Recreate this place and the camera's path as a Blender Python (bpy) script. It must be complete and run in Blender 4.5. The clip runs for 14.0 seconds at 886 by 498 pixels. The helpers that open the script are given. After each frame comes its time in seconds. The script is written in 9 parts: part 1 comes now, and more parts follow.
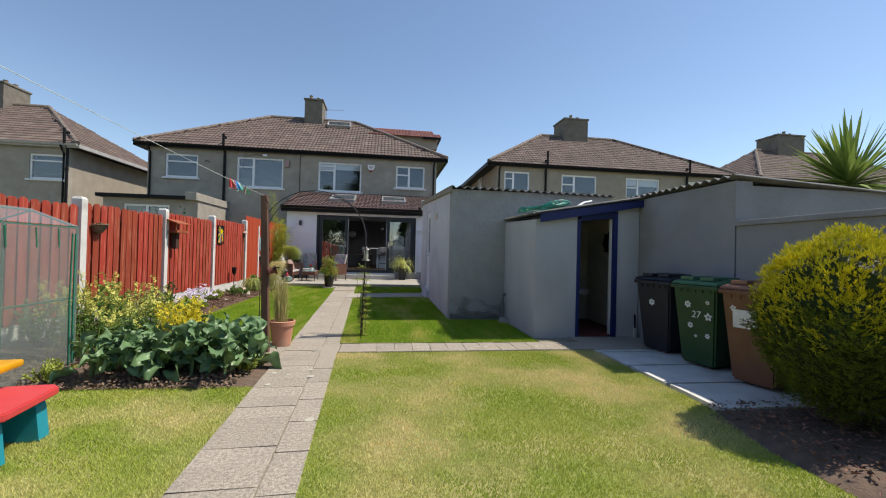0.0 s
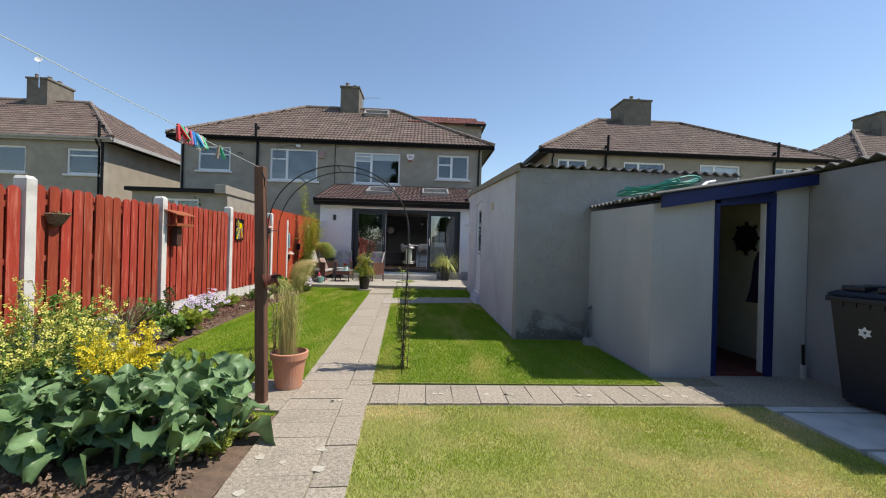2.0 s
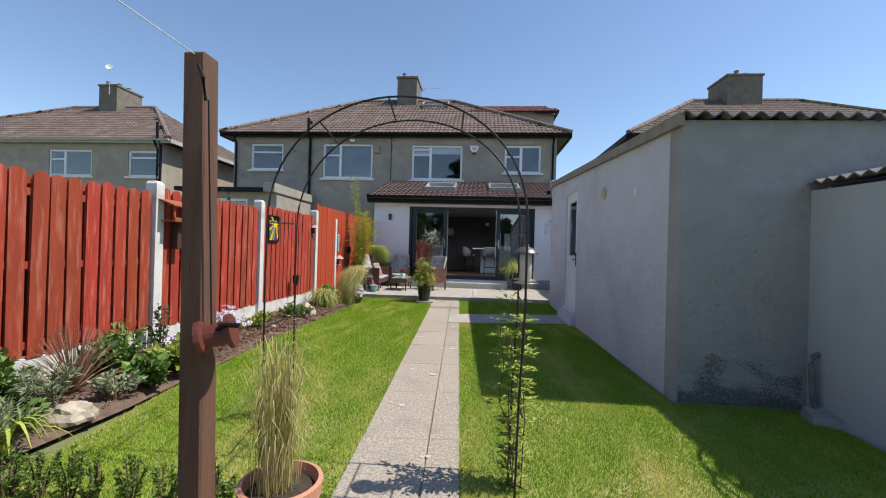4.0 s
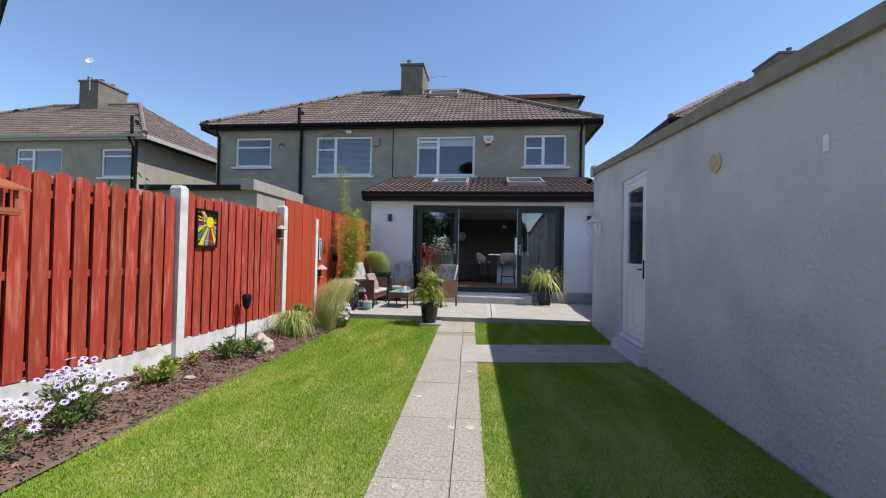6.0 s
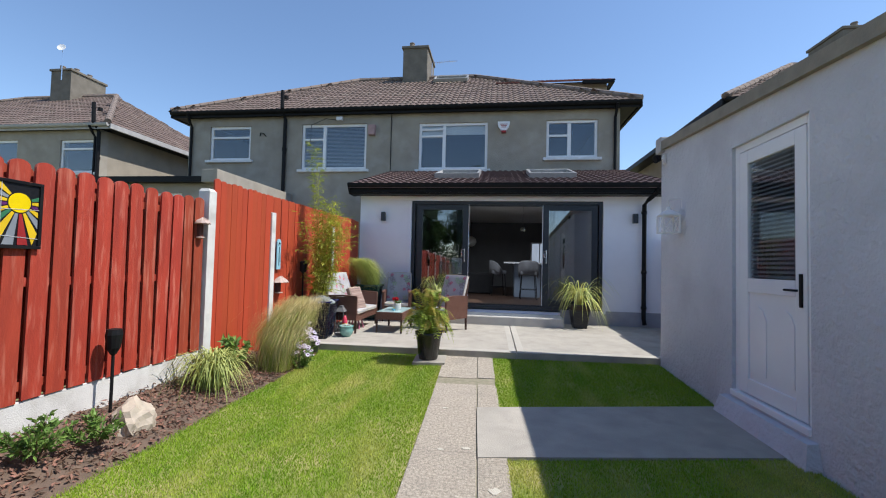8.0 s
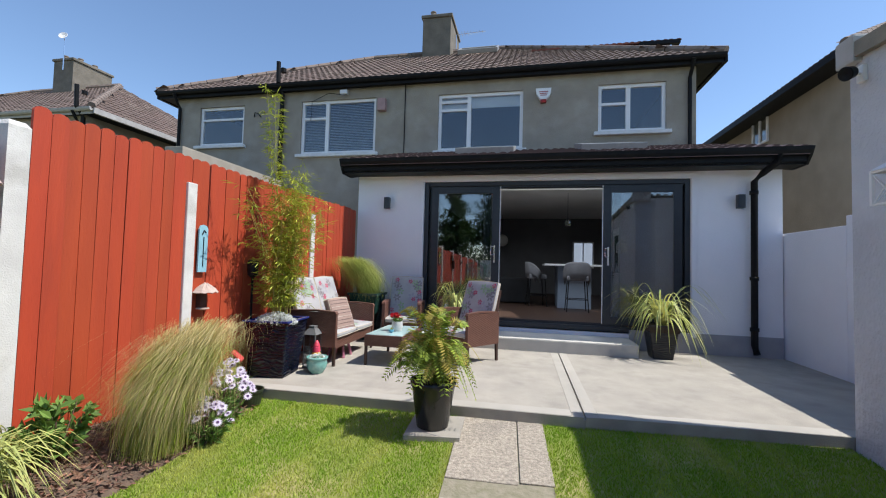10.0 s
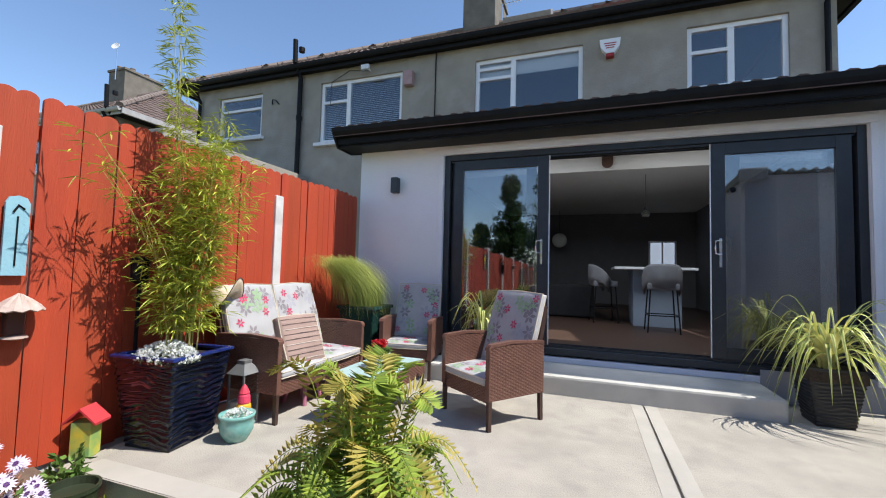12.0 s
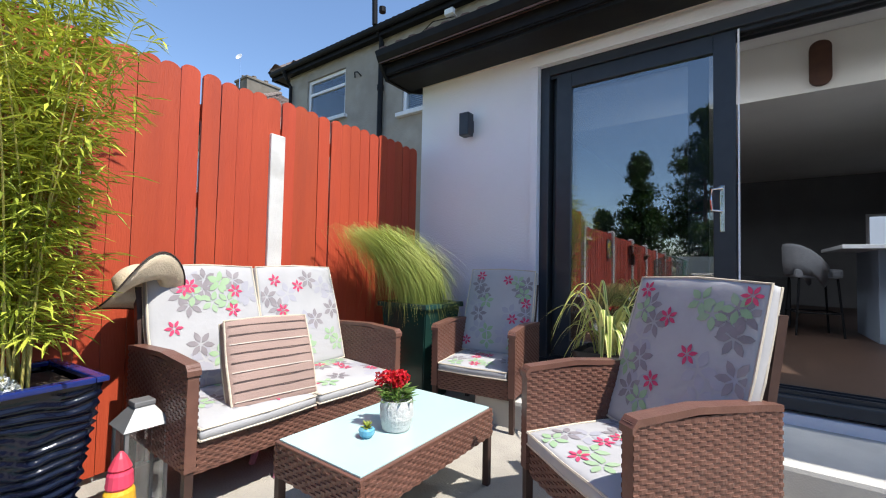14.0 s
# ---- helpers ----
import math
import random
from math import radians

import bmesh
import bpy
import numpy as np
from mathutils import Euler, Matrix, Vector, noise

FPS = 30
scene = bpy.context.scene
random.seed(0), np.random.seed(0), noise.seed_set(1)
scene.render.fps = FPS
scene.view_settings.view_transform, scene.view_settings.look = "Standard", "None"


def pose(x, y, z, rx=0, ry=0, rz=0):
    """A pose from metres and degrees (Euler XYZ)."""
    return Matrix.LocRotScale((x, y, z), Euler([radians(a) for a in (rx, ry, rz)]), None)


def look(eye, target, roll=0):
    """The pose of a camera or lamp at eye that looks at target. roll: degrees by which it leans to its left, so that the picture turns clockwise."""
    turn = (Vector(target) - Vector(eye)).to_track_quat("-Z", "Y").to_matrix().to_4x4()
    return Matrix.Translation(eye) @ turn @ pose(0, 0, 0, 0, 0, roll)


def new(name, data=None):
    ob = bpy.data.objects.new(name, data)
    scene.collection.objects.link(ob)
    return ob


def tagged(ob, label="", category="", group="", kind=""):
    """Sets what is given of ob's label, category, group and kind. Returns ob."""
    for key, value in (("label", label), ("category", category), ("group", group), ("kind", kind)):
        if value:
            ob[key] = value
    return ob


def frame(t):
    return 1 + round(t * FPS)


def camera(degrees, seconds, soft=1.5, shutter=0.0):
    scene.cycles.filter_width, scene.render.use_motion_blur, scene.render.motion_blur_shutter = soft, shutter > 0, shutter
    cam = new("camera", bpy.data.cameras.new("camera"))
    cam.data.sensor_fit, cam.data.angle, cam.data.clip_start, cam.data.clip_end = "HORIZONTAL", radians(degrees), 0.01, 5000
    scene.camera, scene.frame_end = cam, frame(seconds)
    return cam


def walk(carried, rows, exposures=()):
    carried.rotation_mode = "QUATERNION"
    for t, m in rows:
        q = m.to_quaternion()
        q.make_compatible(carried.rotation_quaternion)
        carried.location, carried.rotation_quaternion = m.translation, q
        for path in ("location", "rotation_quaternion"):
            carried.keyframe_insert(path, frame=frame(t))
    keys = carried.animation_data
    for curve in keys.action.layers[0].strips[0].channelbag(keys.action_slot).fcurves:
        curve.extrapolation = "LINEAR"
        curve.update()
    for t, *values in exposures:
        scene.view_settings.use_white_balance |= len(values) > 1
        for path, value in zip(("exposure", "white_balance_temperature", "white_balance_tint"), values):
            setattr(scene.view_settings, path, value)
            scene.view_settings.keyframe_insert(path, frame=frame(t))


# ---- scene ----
cam = camera(94.4, 14.0, soft=1.1)
PATH = [
    (0, (1.194, 0.332, 1.243), (1.469, 2.313, 1.263), 1.5),
    (0.5, (1.21, 0.763, 1.274), (1.466, 2.747, 1.283), 1.6),
    (1, (1.222, 1.208, 1.303), (1.443, 3.196, 1.306), 1.6),
    (1.5, (1.151, 1.678, 1.296), (1.32, 3.67, 1.294), 1.6),
    (2, (1.054, 2.153, 1.265), (1.15, 4.151, 1.264), 1.6),
    (2.5, (0.962, 2.636, 1.262), (0.97, 4.636, 1.262), 1.5),
    (3, (0.85, 3.14, 1.262), (0.778, 5.138, 1.262), 1.6),
    (5.5, (0.505, 5.91, 1.27), (0.284, 7.897, 1.301), 1.3),
    (6, (0.482, 6.425, 1.281), (0.257, 8.412, 1.318), 1.2),
    (6.5, (0.457, 6.981, 1.293), (0.225, 8.967, 1.333), 1.3),
    (7, (0.405, 7.518, 1.287), (0.167, 9.503, 1.339), 1.3),
    (7.5, (0.358, 8.074, 1.298), (0.107, 10.057, 1.362), 1.4),
    (8, (0.268, 8.618, 1.299), (0.005, 10.6, 1.372), 1.4),
    (10.5, (0.086, 11.316, 1.273), (-0.376, 13.26, 1.363), 1.5),
    (11, (0.117, 11.771, 1.272), (-0.412, 13.698, 1.365), 1.4),
    (11.5, (0.131, 12.23, 1.272), (-0.473, 14.134, 1.366), 1.5),
    (12, (0.099, 12.707, 1.251), (-0.582, 14.584, 1.359), 1.5),
    (12.5, (0.054, 13.185, 1.256), (-0.722, 15.026, 1.351), 1.4),
    (13, (-0.079, 13.619, 1.197), (-0.963, 15.41, 1.293), 1.4),
    (13.5, (-0.208, 14.006, 1.165), (-1.228, 15.724, 1.254), 1.4),
    (14, (-0.341, 14.395, 1.133), (-1.516, 16.012, 1.205), 1.2),
]
EXPOSURES = [(0, 0.14, 6800, 10), (3, 0.22, 6700, 10), (5.5, 0.26, 6250, 10), (8, 0.29, 6200, 10), (11, 0.32, 6250, 10), (12.5, 0.50, 6250, 10), (14, 0.60, 6250, 10)]
walk(cam, [(t, look(eye, target, roll)) for t, eye, target, roll in PATH], EXPOSURES)

# ---- sky and sun ----
SUN_DIR = Vector((0.546, 0.015, 0.838)).normalized()
world = bpy.data.worlds.new("sky")
scene.world = world
world.use_nodes = True
_n = world.node_tree.nodes
_sky = _n.new("ShaderNodeTexSky")
_sky.sky_type = "NISHITA"
_sky.sun_disc = False
_sky.sun_elevation = math.asin(SUN_DIR.z)
_sky.sun_rotation = math.atan2(SUN_DIR.x, SUN_DIR.y)
_sky.air_density, _sky.dust_density, _sky.ozone_density = 1.0, 0.15, 2.5
_n["Background"].inputs["Strength"].default_value = 0.15
world.node_tree.links.new(_sky.outputs[0], _n["Background"].inputs["Color"])
_sun = bpy.data.lights.new("sun", "SUN")
_sun.energy, _sun.angle, _sun.color = 4.9, radians(0.53), (1.0, 0.94, 0.85)
sun = new("sun", _sun)
sun.matrix_world = look(SUN_DIR * 40, (0, 0, 0))


# lamps added under the extension's two roof windows, well above the sky's own light
for _x in (-0.70, 1.47):
    _l = bpy.data.lights.new("roof_window_light", "AREA")
    _l.shape, _l.size, _l.size_y, _l.energy, _l.color = "RECTANGLE", 0.85, 0.95, 27.0, (0.90, 0.95, 1.0)
    new("roof_window_light", _l).matrix_world = look((_x, 18.6, 3.44), (_x, 18.85, 2.6))

# ---- materials ----
def mat(name, c1, c2=None, scale=6.0, rough=0.8, metal=0.0, bump=0.0, bscale=60.0, spot=None, spot_scale=1.2, spot_amount=0.5,
        vary=0.0, island=0.0, spec=0.5, trans=0.0, ior=1.45, stretch=(1, 1, 1), sub=0.0, bdist=0.01, spot_lo=0.52):
    """Two-scale noise colour, fine relief, optional stains, and variation from object to object or leaf to leaf."""
    m = bpy.data.materials.new(name)
    m.use_nodes = True
    nt = m.node_tree
    N, L = nt.nodes, nt.links
    b = N["Principled BSDF"]
    b.inputs["Roughness"].default_value = rough
    b.inputs["Metallic"].default_value = metal
    b.inputs["Specular IOR Level"].default_value = spec
    b.inputs["IOR"].default_value = ior
    b.inputs["Transmission Weight"].default_value = trans
    co = N.new("ShaderNodeTexCoord")
    mp = N.new("ShaderNodeMapping")
    mp.inputs["Scale"].default_value = stretch
    if vary:
        oi = N.new("ShaderNodeObjectInfo")
        va = N.new("ShaderNodeVectorMath")
        L.new(co.outputs["Object"], va.inputs[0])
        L.new(oi.outputs["Location"], va.inputs[1])
        L.new(va.outputs[0], mp.inputs["Vector"])
    else:
        L.new(co.outputs["Object"], mp.inputs["Vector"])

    def rgb(c):
        return (*c, 1.0)

    def noise_tex(s, detail=5.0):
        t = N.new("ShaderNodeTexNoise")
        t.inputs["Scale"].default_value = s
        t.inputs["Detail"].default_value = detail
        L.new(mp.outputs[0], t.inputs["Vector"])
        return t

    def ramp(src, lo, hi):
        r = N.new("ShaderNodeMapRange")
        r.inputs["From Min"].default_value, r.inputs["From Max"].default_value = lo, hi
        L.new(src, r.inputs["Value"])
        return r.outputs[0]

    def mix(fac, a, bb):
        x = N.new("ShaderNodeMix")
        x.data_type = "RGBA"
        if isinstance(fac, float):
            x.inputs[0].default_value = fac
        else:
            L.new(fac, x.inputs[0])
        for i, v in ((6, a), (7, bb)):
            if isinstance(v, tuple):
                x.inputs[i].default_value = v
            else:
                L.new(v, x.inputs[i])
        return x.outputs[2]

    c2 = c2 or tuple(v * 0.8 for v in c1)
    col = mix(ramp(noise_tex(scale).outputs["Fac"], 0.3, 0.7), rgb(c1), rgb(c2))
    if spot:
        s = ramp(noise_tex(spot_scale, 8.0).outputs["Fac"], spot_lo, spot_lo + 0.2)
        mul = N.new("ShaderNodeMath")
        mul.operation = "MULTIPLY"
        mul.inputs[1].default_value = spot_amount
        L.new(s, mul.inputs[0])
        col = mix(mul.outputs[0], col, rgb(spot))
    if vary or island:
        src = N.new("ShaderNodeNewGeometry").outputs["Random Per Island"] if island else N.new("ShaderNodeObjectInfo").outputs["Random"]
        h = N.new("ShaderNodeHueSaturation")
        a = island or vary
        mr = N.new("ShaderNodeMapRange")
        mr.inputs["To Min"].default_value, mr.inputs["To Max"].default_value = 1 - a, 1 + a
        L.new(src, mr.inputs["Value"])
        L.new(mr.outputs[0], h.inputs["Value"])
        mh = N.new("ShaderNodeMapRange")
        mh.inputs["To Min"].default_value, mh.inputs["To Max"].default_value = 0.5 + 0.03 * a, 0.5 - 0.03 * a
        L.new(src, mh.inputs["Value"])
        L.new(mh.outputs[0], h.inputs["Hue"])
        L.new(col, h.inputs["Color"])
        col = h.outputs[0]
    L.new(col, b.inputs["Base Color"])
    if sub:
        tr = N.new("ShaderNodeBsdfTranslucent")
        L.new(col, tr.inputs["Color"])
        ms = N.new("ShaderNodeMixShader")
        ms.inputs[0].default_value = sub
        L.new(b.outputs[0], ms.inputs[1])
        L.new(tr.outputs[0], ms.inputs[2])
        L.new(ms.outputs[0], N["Material Output"].inputs["Surface"])
    if bump:
        bp = N.new("ShaderNodeBump")
        bp.inputs["Strength"].default_value = bump
        bp.inputs["Distance"].default_value = bdist
        L.new(noise_tex(bscale, 6.0).outputs["Fac"], bp.inputs["Height"])
        L.new(bp.outputs[0], b.inputs["Normal"])
    return m


def glass_mat(name, tint, ior=1.5, rough=0.0):
    m = bpy.data.materials.new(name)
    m.use_nodes = True
    b = m.node_tree.nodes["Principled BSDF"]
    b.inputs["Base Color"].default_value = (*tint, 1)
    b.inputs["Roughness"].default_value = rough
    b.inputs["Transmission Weight"].default_value = 1.0
    b.inputs["IOR"].default_value = ior
    return m


def lamp_mat(name, colour, strength):
    m = bpy.data.materials.new(name)
    m.use_nodes = True
    b = m.node_tree.nodes["Principled BSDF"]
    b.inputs["Base Color"].default_value = (*colour, 1)
    b.inputs["Emission Color"].default_value = (*colour, 1)
    b.inputs["Emission Strength"].default_value = strength
    return m


M_SOIL = mat("soil", (0.17, 0.115, 0.082), (0.10, 0.07, 0.052), 14, 0.95, bump=1.0, bscale=40)
M_TURF = mat("turf", (0.19, 0.235, 0.045), (0.25, 0.27, 0.07), 5, 0.95, bump=0.6, bscale=90, spot=(0.46, 0.37, 0.18), spot_scale=1.9, spot_amount=0.6, spot_lo=0.46)
M_BLADE = mat("grass_blade", (0.31, 0.42, 0.045), (0.50, 0.53, 0.12), 1.4, 0.7, spot=(0.84, 0.69, 0.38), spot_scale=1.05, spot_amount=0.95, spot_lo=0.45, island=0.2, spec=0.25, sub=0.3)
M_BLADE_LUSH = mat("grass_blade_lush", (0.195, 0.355, 0.018), (0.33, 0.45, 0.04), 2.2, 0.7, spot=(0.62, 0.55, 0.17), spot_scale=1.1, spot_amount=0.8, spot_lo=0.51, island=0.2, spec=0.25, sub=0.3, stretch=(1.9, 0.45, 1))
M_SLAB = mat("path_slab", (0.48, 0.42, 0.34), (0.235, 0.205, 0.165), 48, 0.95, bump=0.8, bscale=100, bdist=0.012, spot=(0.24, 0.215, 0.18), spot_scale=3, spot_amount=0.5, vary=0.06)
M_LICHEN = mat("lichen", (0.54, 0.50, 0.42), (0.43, 0.40, 0.33), 40, 0.95, bump=0.5, bscale=200)
M_CONC = mat("concrete", (0.415, 0.38, 0.325), (0.33, 0.305, 0.262), 3.5, 0.85, bump=0.5, bscale=110, spot=(0.27, 0.25, 0.22), spot_scale=4.5, spot_amount=0.55)
M_CONC_SMOOTH = mat("trowelled_band", (0.445, 0.415, 0.365), (0.38, 0.355, 0.31), 4, 0.7, bump=0.1, bscale=150)
M_CONC_BASE = mat("old_concrete", (0.30, 0.28, 0.25), (0.38, 0.36, 0.33), 6, 0.9, bump=0.6, bscale=90, spot=(0.16, 0.15, 0.12), spot_scale=3, spot_amount=0.6)
M_POST = mat("concrete_post", (0.68, 0.665, 0.63), (0.58, 0.56, 0.53), 7, 0.85, bump=0.4, bscale=120, spot=(0.36, 0.34, 0.30), spot_scale=5, spot_amount=0.5)
M_SHED = mat("grey_render", (0.61, 0.615, 0.645), (0.54, 0.545, 0.575), 2.2, 0.9, bump=0.8, bscale=24, bdist=0.026, spot=(0.42, 0.42, 0.44), spot_scale=1.4, spot_amount=0.45)
M_OUTHOUSE = mat("smooth_grey_render", (0.47, 0.475, 0.485), (0.41, 0.415, 0.425), 1.6, 0.92, bump=0.5, bscale=38, bdist=0.010, spot=(0.34, 0.34, 0.335), spot_scale=1.3, spot_amount=0.5, stretch=(1, 1, 0.45))
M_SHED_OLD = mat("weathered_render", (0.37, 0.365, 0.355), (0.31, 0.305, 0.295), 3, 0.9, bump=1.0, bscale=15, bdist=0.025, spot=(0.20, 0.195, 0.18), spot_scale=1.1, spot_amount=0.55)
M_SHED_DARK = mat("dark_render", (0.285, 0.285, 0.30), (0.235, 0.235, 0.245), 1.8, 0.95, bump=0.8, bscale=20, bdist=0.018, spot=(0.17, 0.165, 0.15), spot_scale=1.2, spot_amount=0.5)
M_SHED_FLECK = mat("dark_fleck", (0.12, 0.12, 0.108), (0.20, 0.20, 0.185), 7, 0.95, bump=1.0, bscale=30)
M_EXT = mat("pale_render", (0.79, 0.785, 0.835), (0.735, 0.73, 0.78), 1.6, 0.85, bump=0.35, bscale=70)
M_REVEAL = mat("cream_trim", (0.62, 0.58, 0.52), (0.56, 0.53, 0.48), 5, 0.7, bump=0.1)
M_DASH = mat("pebbledash", (0.36, 0.325, 0.27), (0.28, 0.25, 0.21), 2.0, 0.95, bump=1.0, bscale=45, spot=(0.44, 0.41, 0.37), spot_scale=2.5, spot_amount=0.35)
M_DASH_TAN = mat("pebbledash_tan", (0.345, 0.30, 0.24), (0.28, 0.245, 0.195), 2.0, 0.95, bump=0.8, bscale=45)
M_TILE = mat("roof_tile", (0.150, 0.106, 0.088), (0.112, 0.080, 0.068), 1.4, 0.85, bump=0.4, bscale=50, spot=(0.26, 0.22, 0.18), spot_scale=2.0, spot_amount=0.45, island=0.16)
M_TILE_NEW = mat("roof_tile_new", (0.115, 0.068, 0.06), (0.085, 0.054, 0.05), 3, 0.6, bump=0.2, vary=0.12)
M_TILE_DORMER = mat("roof_tile_dormer", (0.23, 0.085, 0.07), (0.18, 0.07, 0.06), 2, 0.8, island=0.14)
M_HIP = mat("ridge_cap", (0.24, 0.19, 0.16), (0.17, 0.13, 0.11), 6, 0.9, bump=0.4, vary=0.12)
M_BLACK = mat("black_gutter", (0.01, 0.01, 0.012), (0.016, 0.016, 0.016), 8, 0.45, bump=0.05, spec=0.12)
M_CHIM = mat("chimney_render", (0.20, 0.175, 0.145), (0.14, 0.125, 0.10), 3, 0.95, bump=0.9, bscale=30, spot=(0.09, 0.085, 0.07), spot_scale=2, spot_amount=0.5)
M_POTCLAY = mat("chimney_pot", (0.24, 0.19, 0.15), None, 10, 0.9)
M_UPVC = mat("white_upvc", (0.82, 0.82, 0.83), (0.77, 0.77, 0.79), 3, 0.35)
M_SILL = mat("painted_sill", (0.75, 0.75, 0.76), (0.62, 0.62, 0.62), 8, 0.6, bump=0.2)
M_ANTH = mat("anthracite_frame", (0.022, 0.026, 0.034), (0.03, 0.034, 0.042), 12, 0.35, bump=0.02)
M_CHROME = mat("chrome", (0.8, 0.8, 0.82), (0.7, 0.7, 0.72), 20, 0.15, 1.0)
M_GLASS = glass_mat("window_glass", (0.86, 0.90, 0.93), 1.75)
M_DOORGLASS = glass_mat("door_glass", (0.55, 0.58, 0.6), 2.3)
M_FENCE = mat("red_fence_stain", (0.385, 0.050, 0.021), (0.275, 0.035, 0.016), 3, 0.75, bump=0.5, bscale=30, spot=(0.56, 0.20, 0.13), spot_scale=5, spot_amount=0.55, vary=0.16, stretch=(6, 6, 0.7))
M_FENCE_TALL = mat("orange_fence_stain", (0.44, 0.062, 0.020), (0.37, 0.049, 0.017), 2, 0.65, bump=0.35, bscale=30, spot=(0.30, 0.045, 0.02), spot_scale=2.5, spot_amount=0.4, vary=0.08, stretch=(5, 5, 0.6))
M_CORR = mat("corrugated_roof", (0.17, 0.165, 0.155), (0.11, 0.105, 0.10), 5, 0.9, bump=0.5, bscale=40, spot=(0.05, 0.05, 0.04), spot_scale=3, spot_amount=0.6)
M_BARGE = mat("old_bargeboard", (0.30, 0.27, 0.21), (0.22, 0.20, 0.16), 6, 0.9, bump=0.4, bscale=50)
M_BLUE = mat("navy_paint", (0.008, 0.018, 0.115), (0.006, 0.013, 0.085), 6, 0.5, bump=0.2, bscale=40, vary=0.05)
M_REDFLOOR = mat("red_floor_paint", (0.14, 0.03, 0.025), (0.10, 0.03, 0.025), 6, 0.7, bump=0.2)
M_WHITEWALL = mat("dingy_wall", (0.50, 0.485, 0.41), (0.40, 0.385, 0.32), 3, 0.9, bump=0.3)
M_ROOMWALL = mat("room_wall", (0.17, 0.17, 0.175), (0.145, 0.145, 0.15), 2, 0.9)
M_CEIL = mat("ceiling_paint", (0.80, 0.78, 0.73), (0.76, 0.74, 0.70), 2, 0.9)
M_FLOORWOOD = mat("dark_floor", (0.075, 0.042, 0.028), (0.05, 0.03, 0.022), 4, 0.45, bump=0.1, stretch=(1, 6, 1))
M_GREYCOPE = mat("coping", (0.48, 0.47, 0.45), (0.4, 0.39, 0.37), 6, 0.9, bump=0.4)


# ---- mesh helpers ----
def mesh_ob(name, bm, material, parent=None, label="", kind="", smooth=False):
    me = bpy.data.meshes.new(name)
    if smooth:
        for f in bm.faces:
            f.smooth = True
    bm.to_mesh(me)
    bm.free()
    if isinstance(material, (list, tuple)):
        for x in material:
            me.materials.append(x)
    else:
        me.materials.append(material)
    ob = new(name, me)
    if parent is not None:
        ob.parent = parent
    if label or kind:
        tagged(ob, label, kind=kind)
    return ob


def part(name, bm, material, parent, label="", smooth=False):
    return mesh_ob(name, bm, material, parent, label, smooth=smooth)


def thing(name, label, category, m=None, group=""):
    ob = tagged(new(name), label, category, group)
    ob.empty_display_size = 0.1
    if m is not None:
        ob.matrix_basis = m
    return ob


def setting(name, bm, material, label, smooth=False, category=""):
    return tagged(mesh_ob(name, bm, material, smooth=smooth), label, category, kind="structure")


def raw(name, verts, faces, material, parent=None, smooth=False):
    me = bpy.data.meshes.new(name)
    me.from_pydata([tuple(v) for v in verts], [], faces)
    me.materials.append(material)
    if smooth:
        me.polygons.foreach_set("use_smooth", [True] * len(me.polygons))
    ob = new(name, me)
    if parent is not None:
        ob.parent = parent
    return ob


def B():
    return bmesh.new()


def box(bm, x0, y0, z0, x1, y1, z1, bevel=0.0):
    vs = bmesh.ops.create_cube(bm, size=1.0)["verts"]
    for v in vs:
        v.co = Vector((x0 + (v.co.x + 0.5) * (x1 - x0), y0 + (v.co.y + 0.5) * (y1 - y0), z0 + (v.co.z + 0.5) * (z1 - z0)))
    if bevel:
        es = list({e for v in vs for e in v.link_edges})
        bmesh.ops.bevel(bm, geom=es, offset=bevel, segments=2, affect="EDGES", profile=0.6)
    return bm


def hexa(bm, pts):
    """A solid from eight corners: bottom four, then top four, each going round."""
    v = [bm.verts.new(p) for p in pts]
    for f in ((3, 2, 1, 0), (4, 5, 6, 7), (0, 1, 5, 4), (1, 2, 6, 5), (2, 3, 7, 6), (3, 0, 4, 7)):
        bm.faces.new([v[i] for i in f])
    return bm


def prism(bm, outline, a, b, axis):
    """An outline of 2D points extruded from a to b along axis."""
    def put(p, w):
        return {"x": (w, p[0], p[1]), "y": (p[0], w, p[1]), "z": (p[0], p[1], w)}[axis]
    lo = [bm.verts.new(put(p, a)) for p in outline]
    hi = [bm.verts.new(put(p, b)) for p in outline]
    n = len(outline)
    bm.faces.new(lo)
    bm.faces.new(hi[::-1])
    for i in range(n):
        j = (i + 1) % n
        bm.faces.new((lo[j], lo[i], hi[i], hi[j]))
    bmesh.ops.recalc_face_normals(bm, faces=bm.faces[:])
    return bm


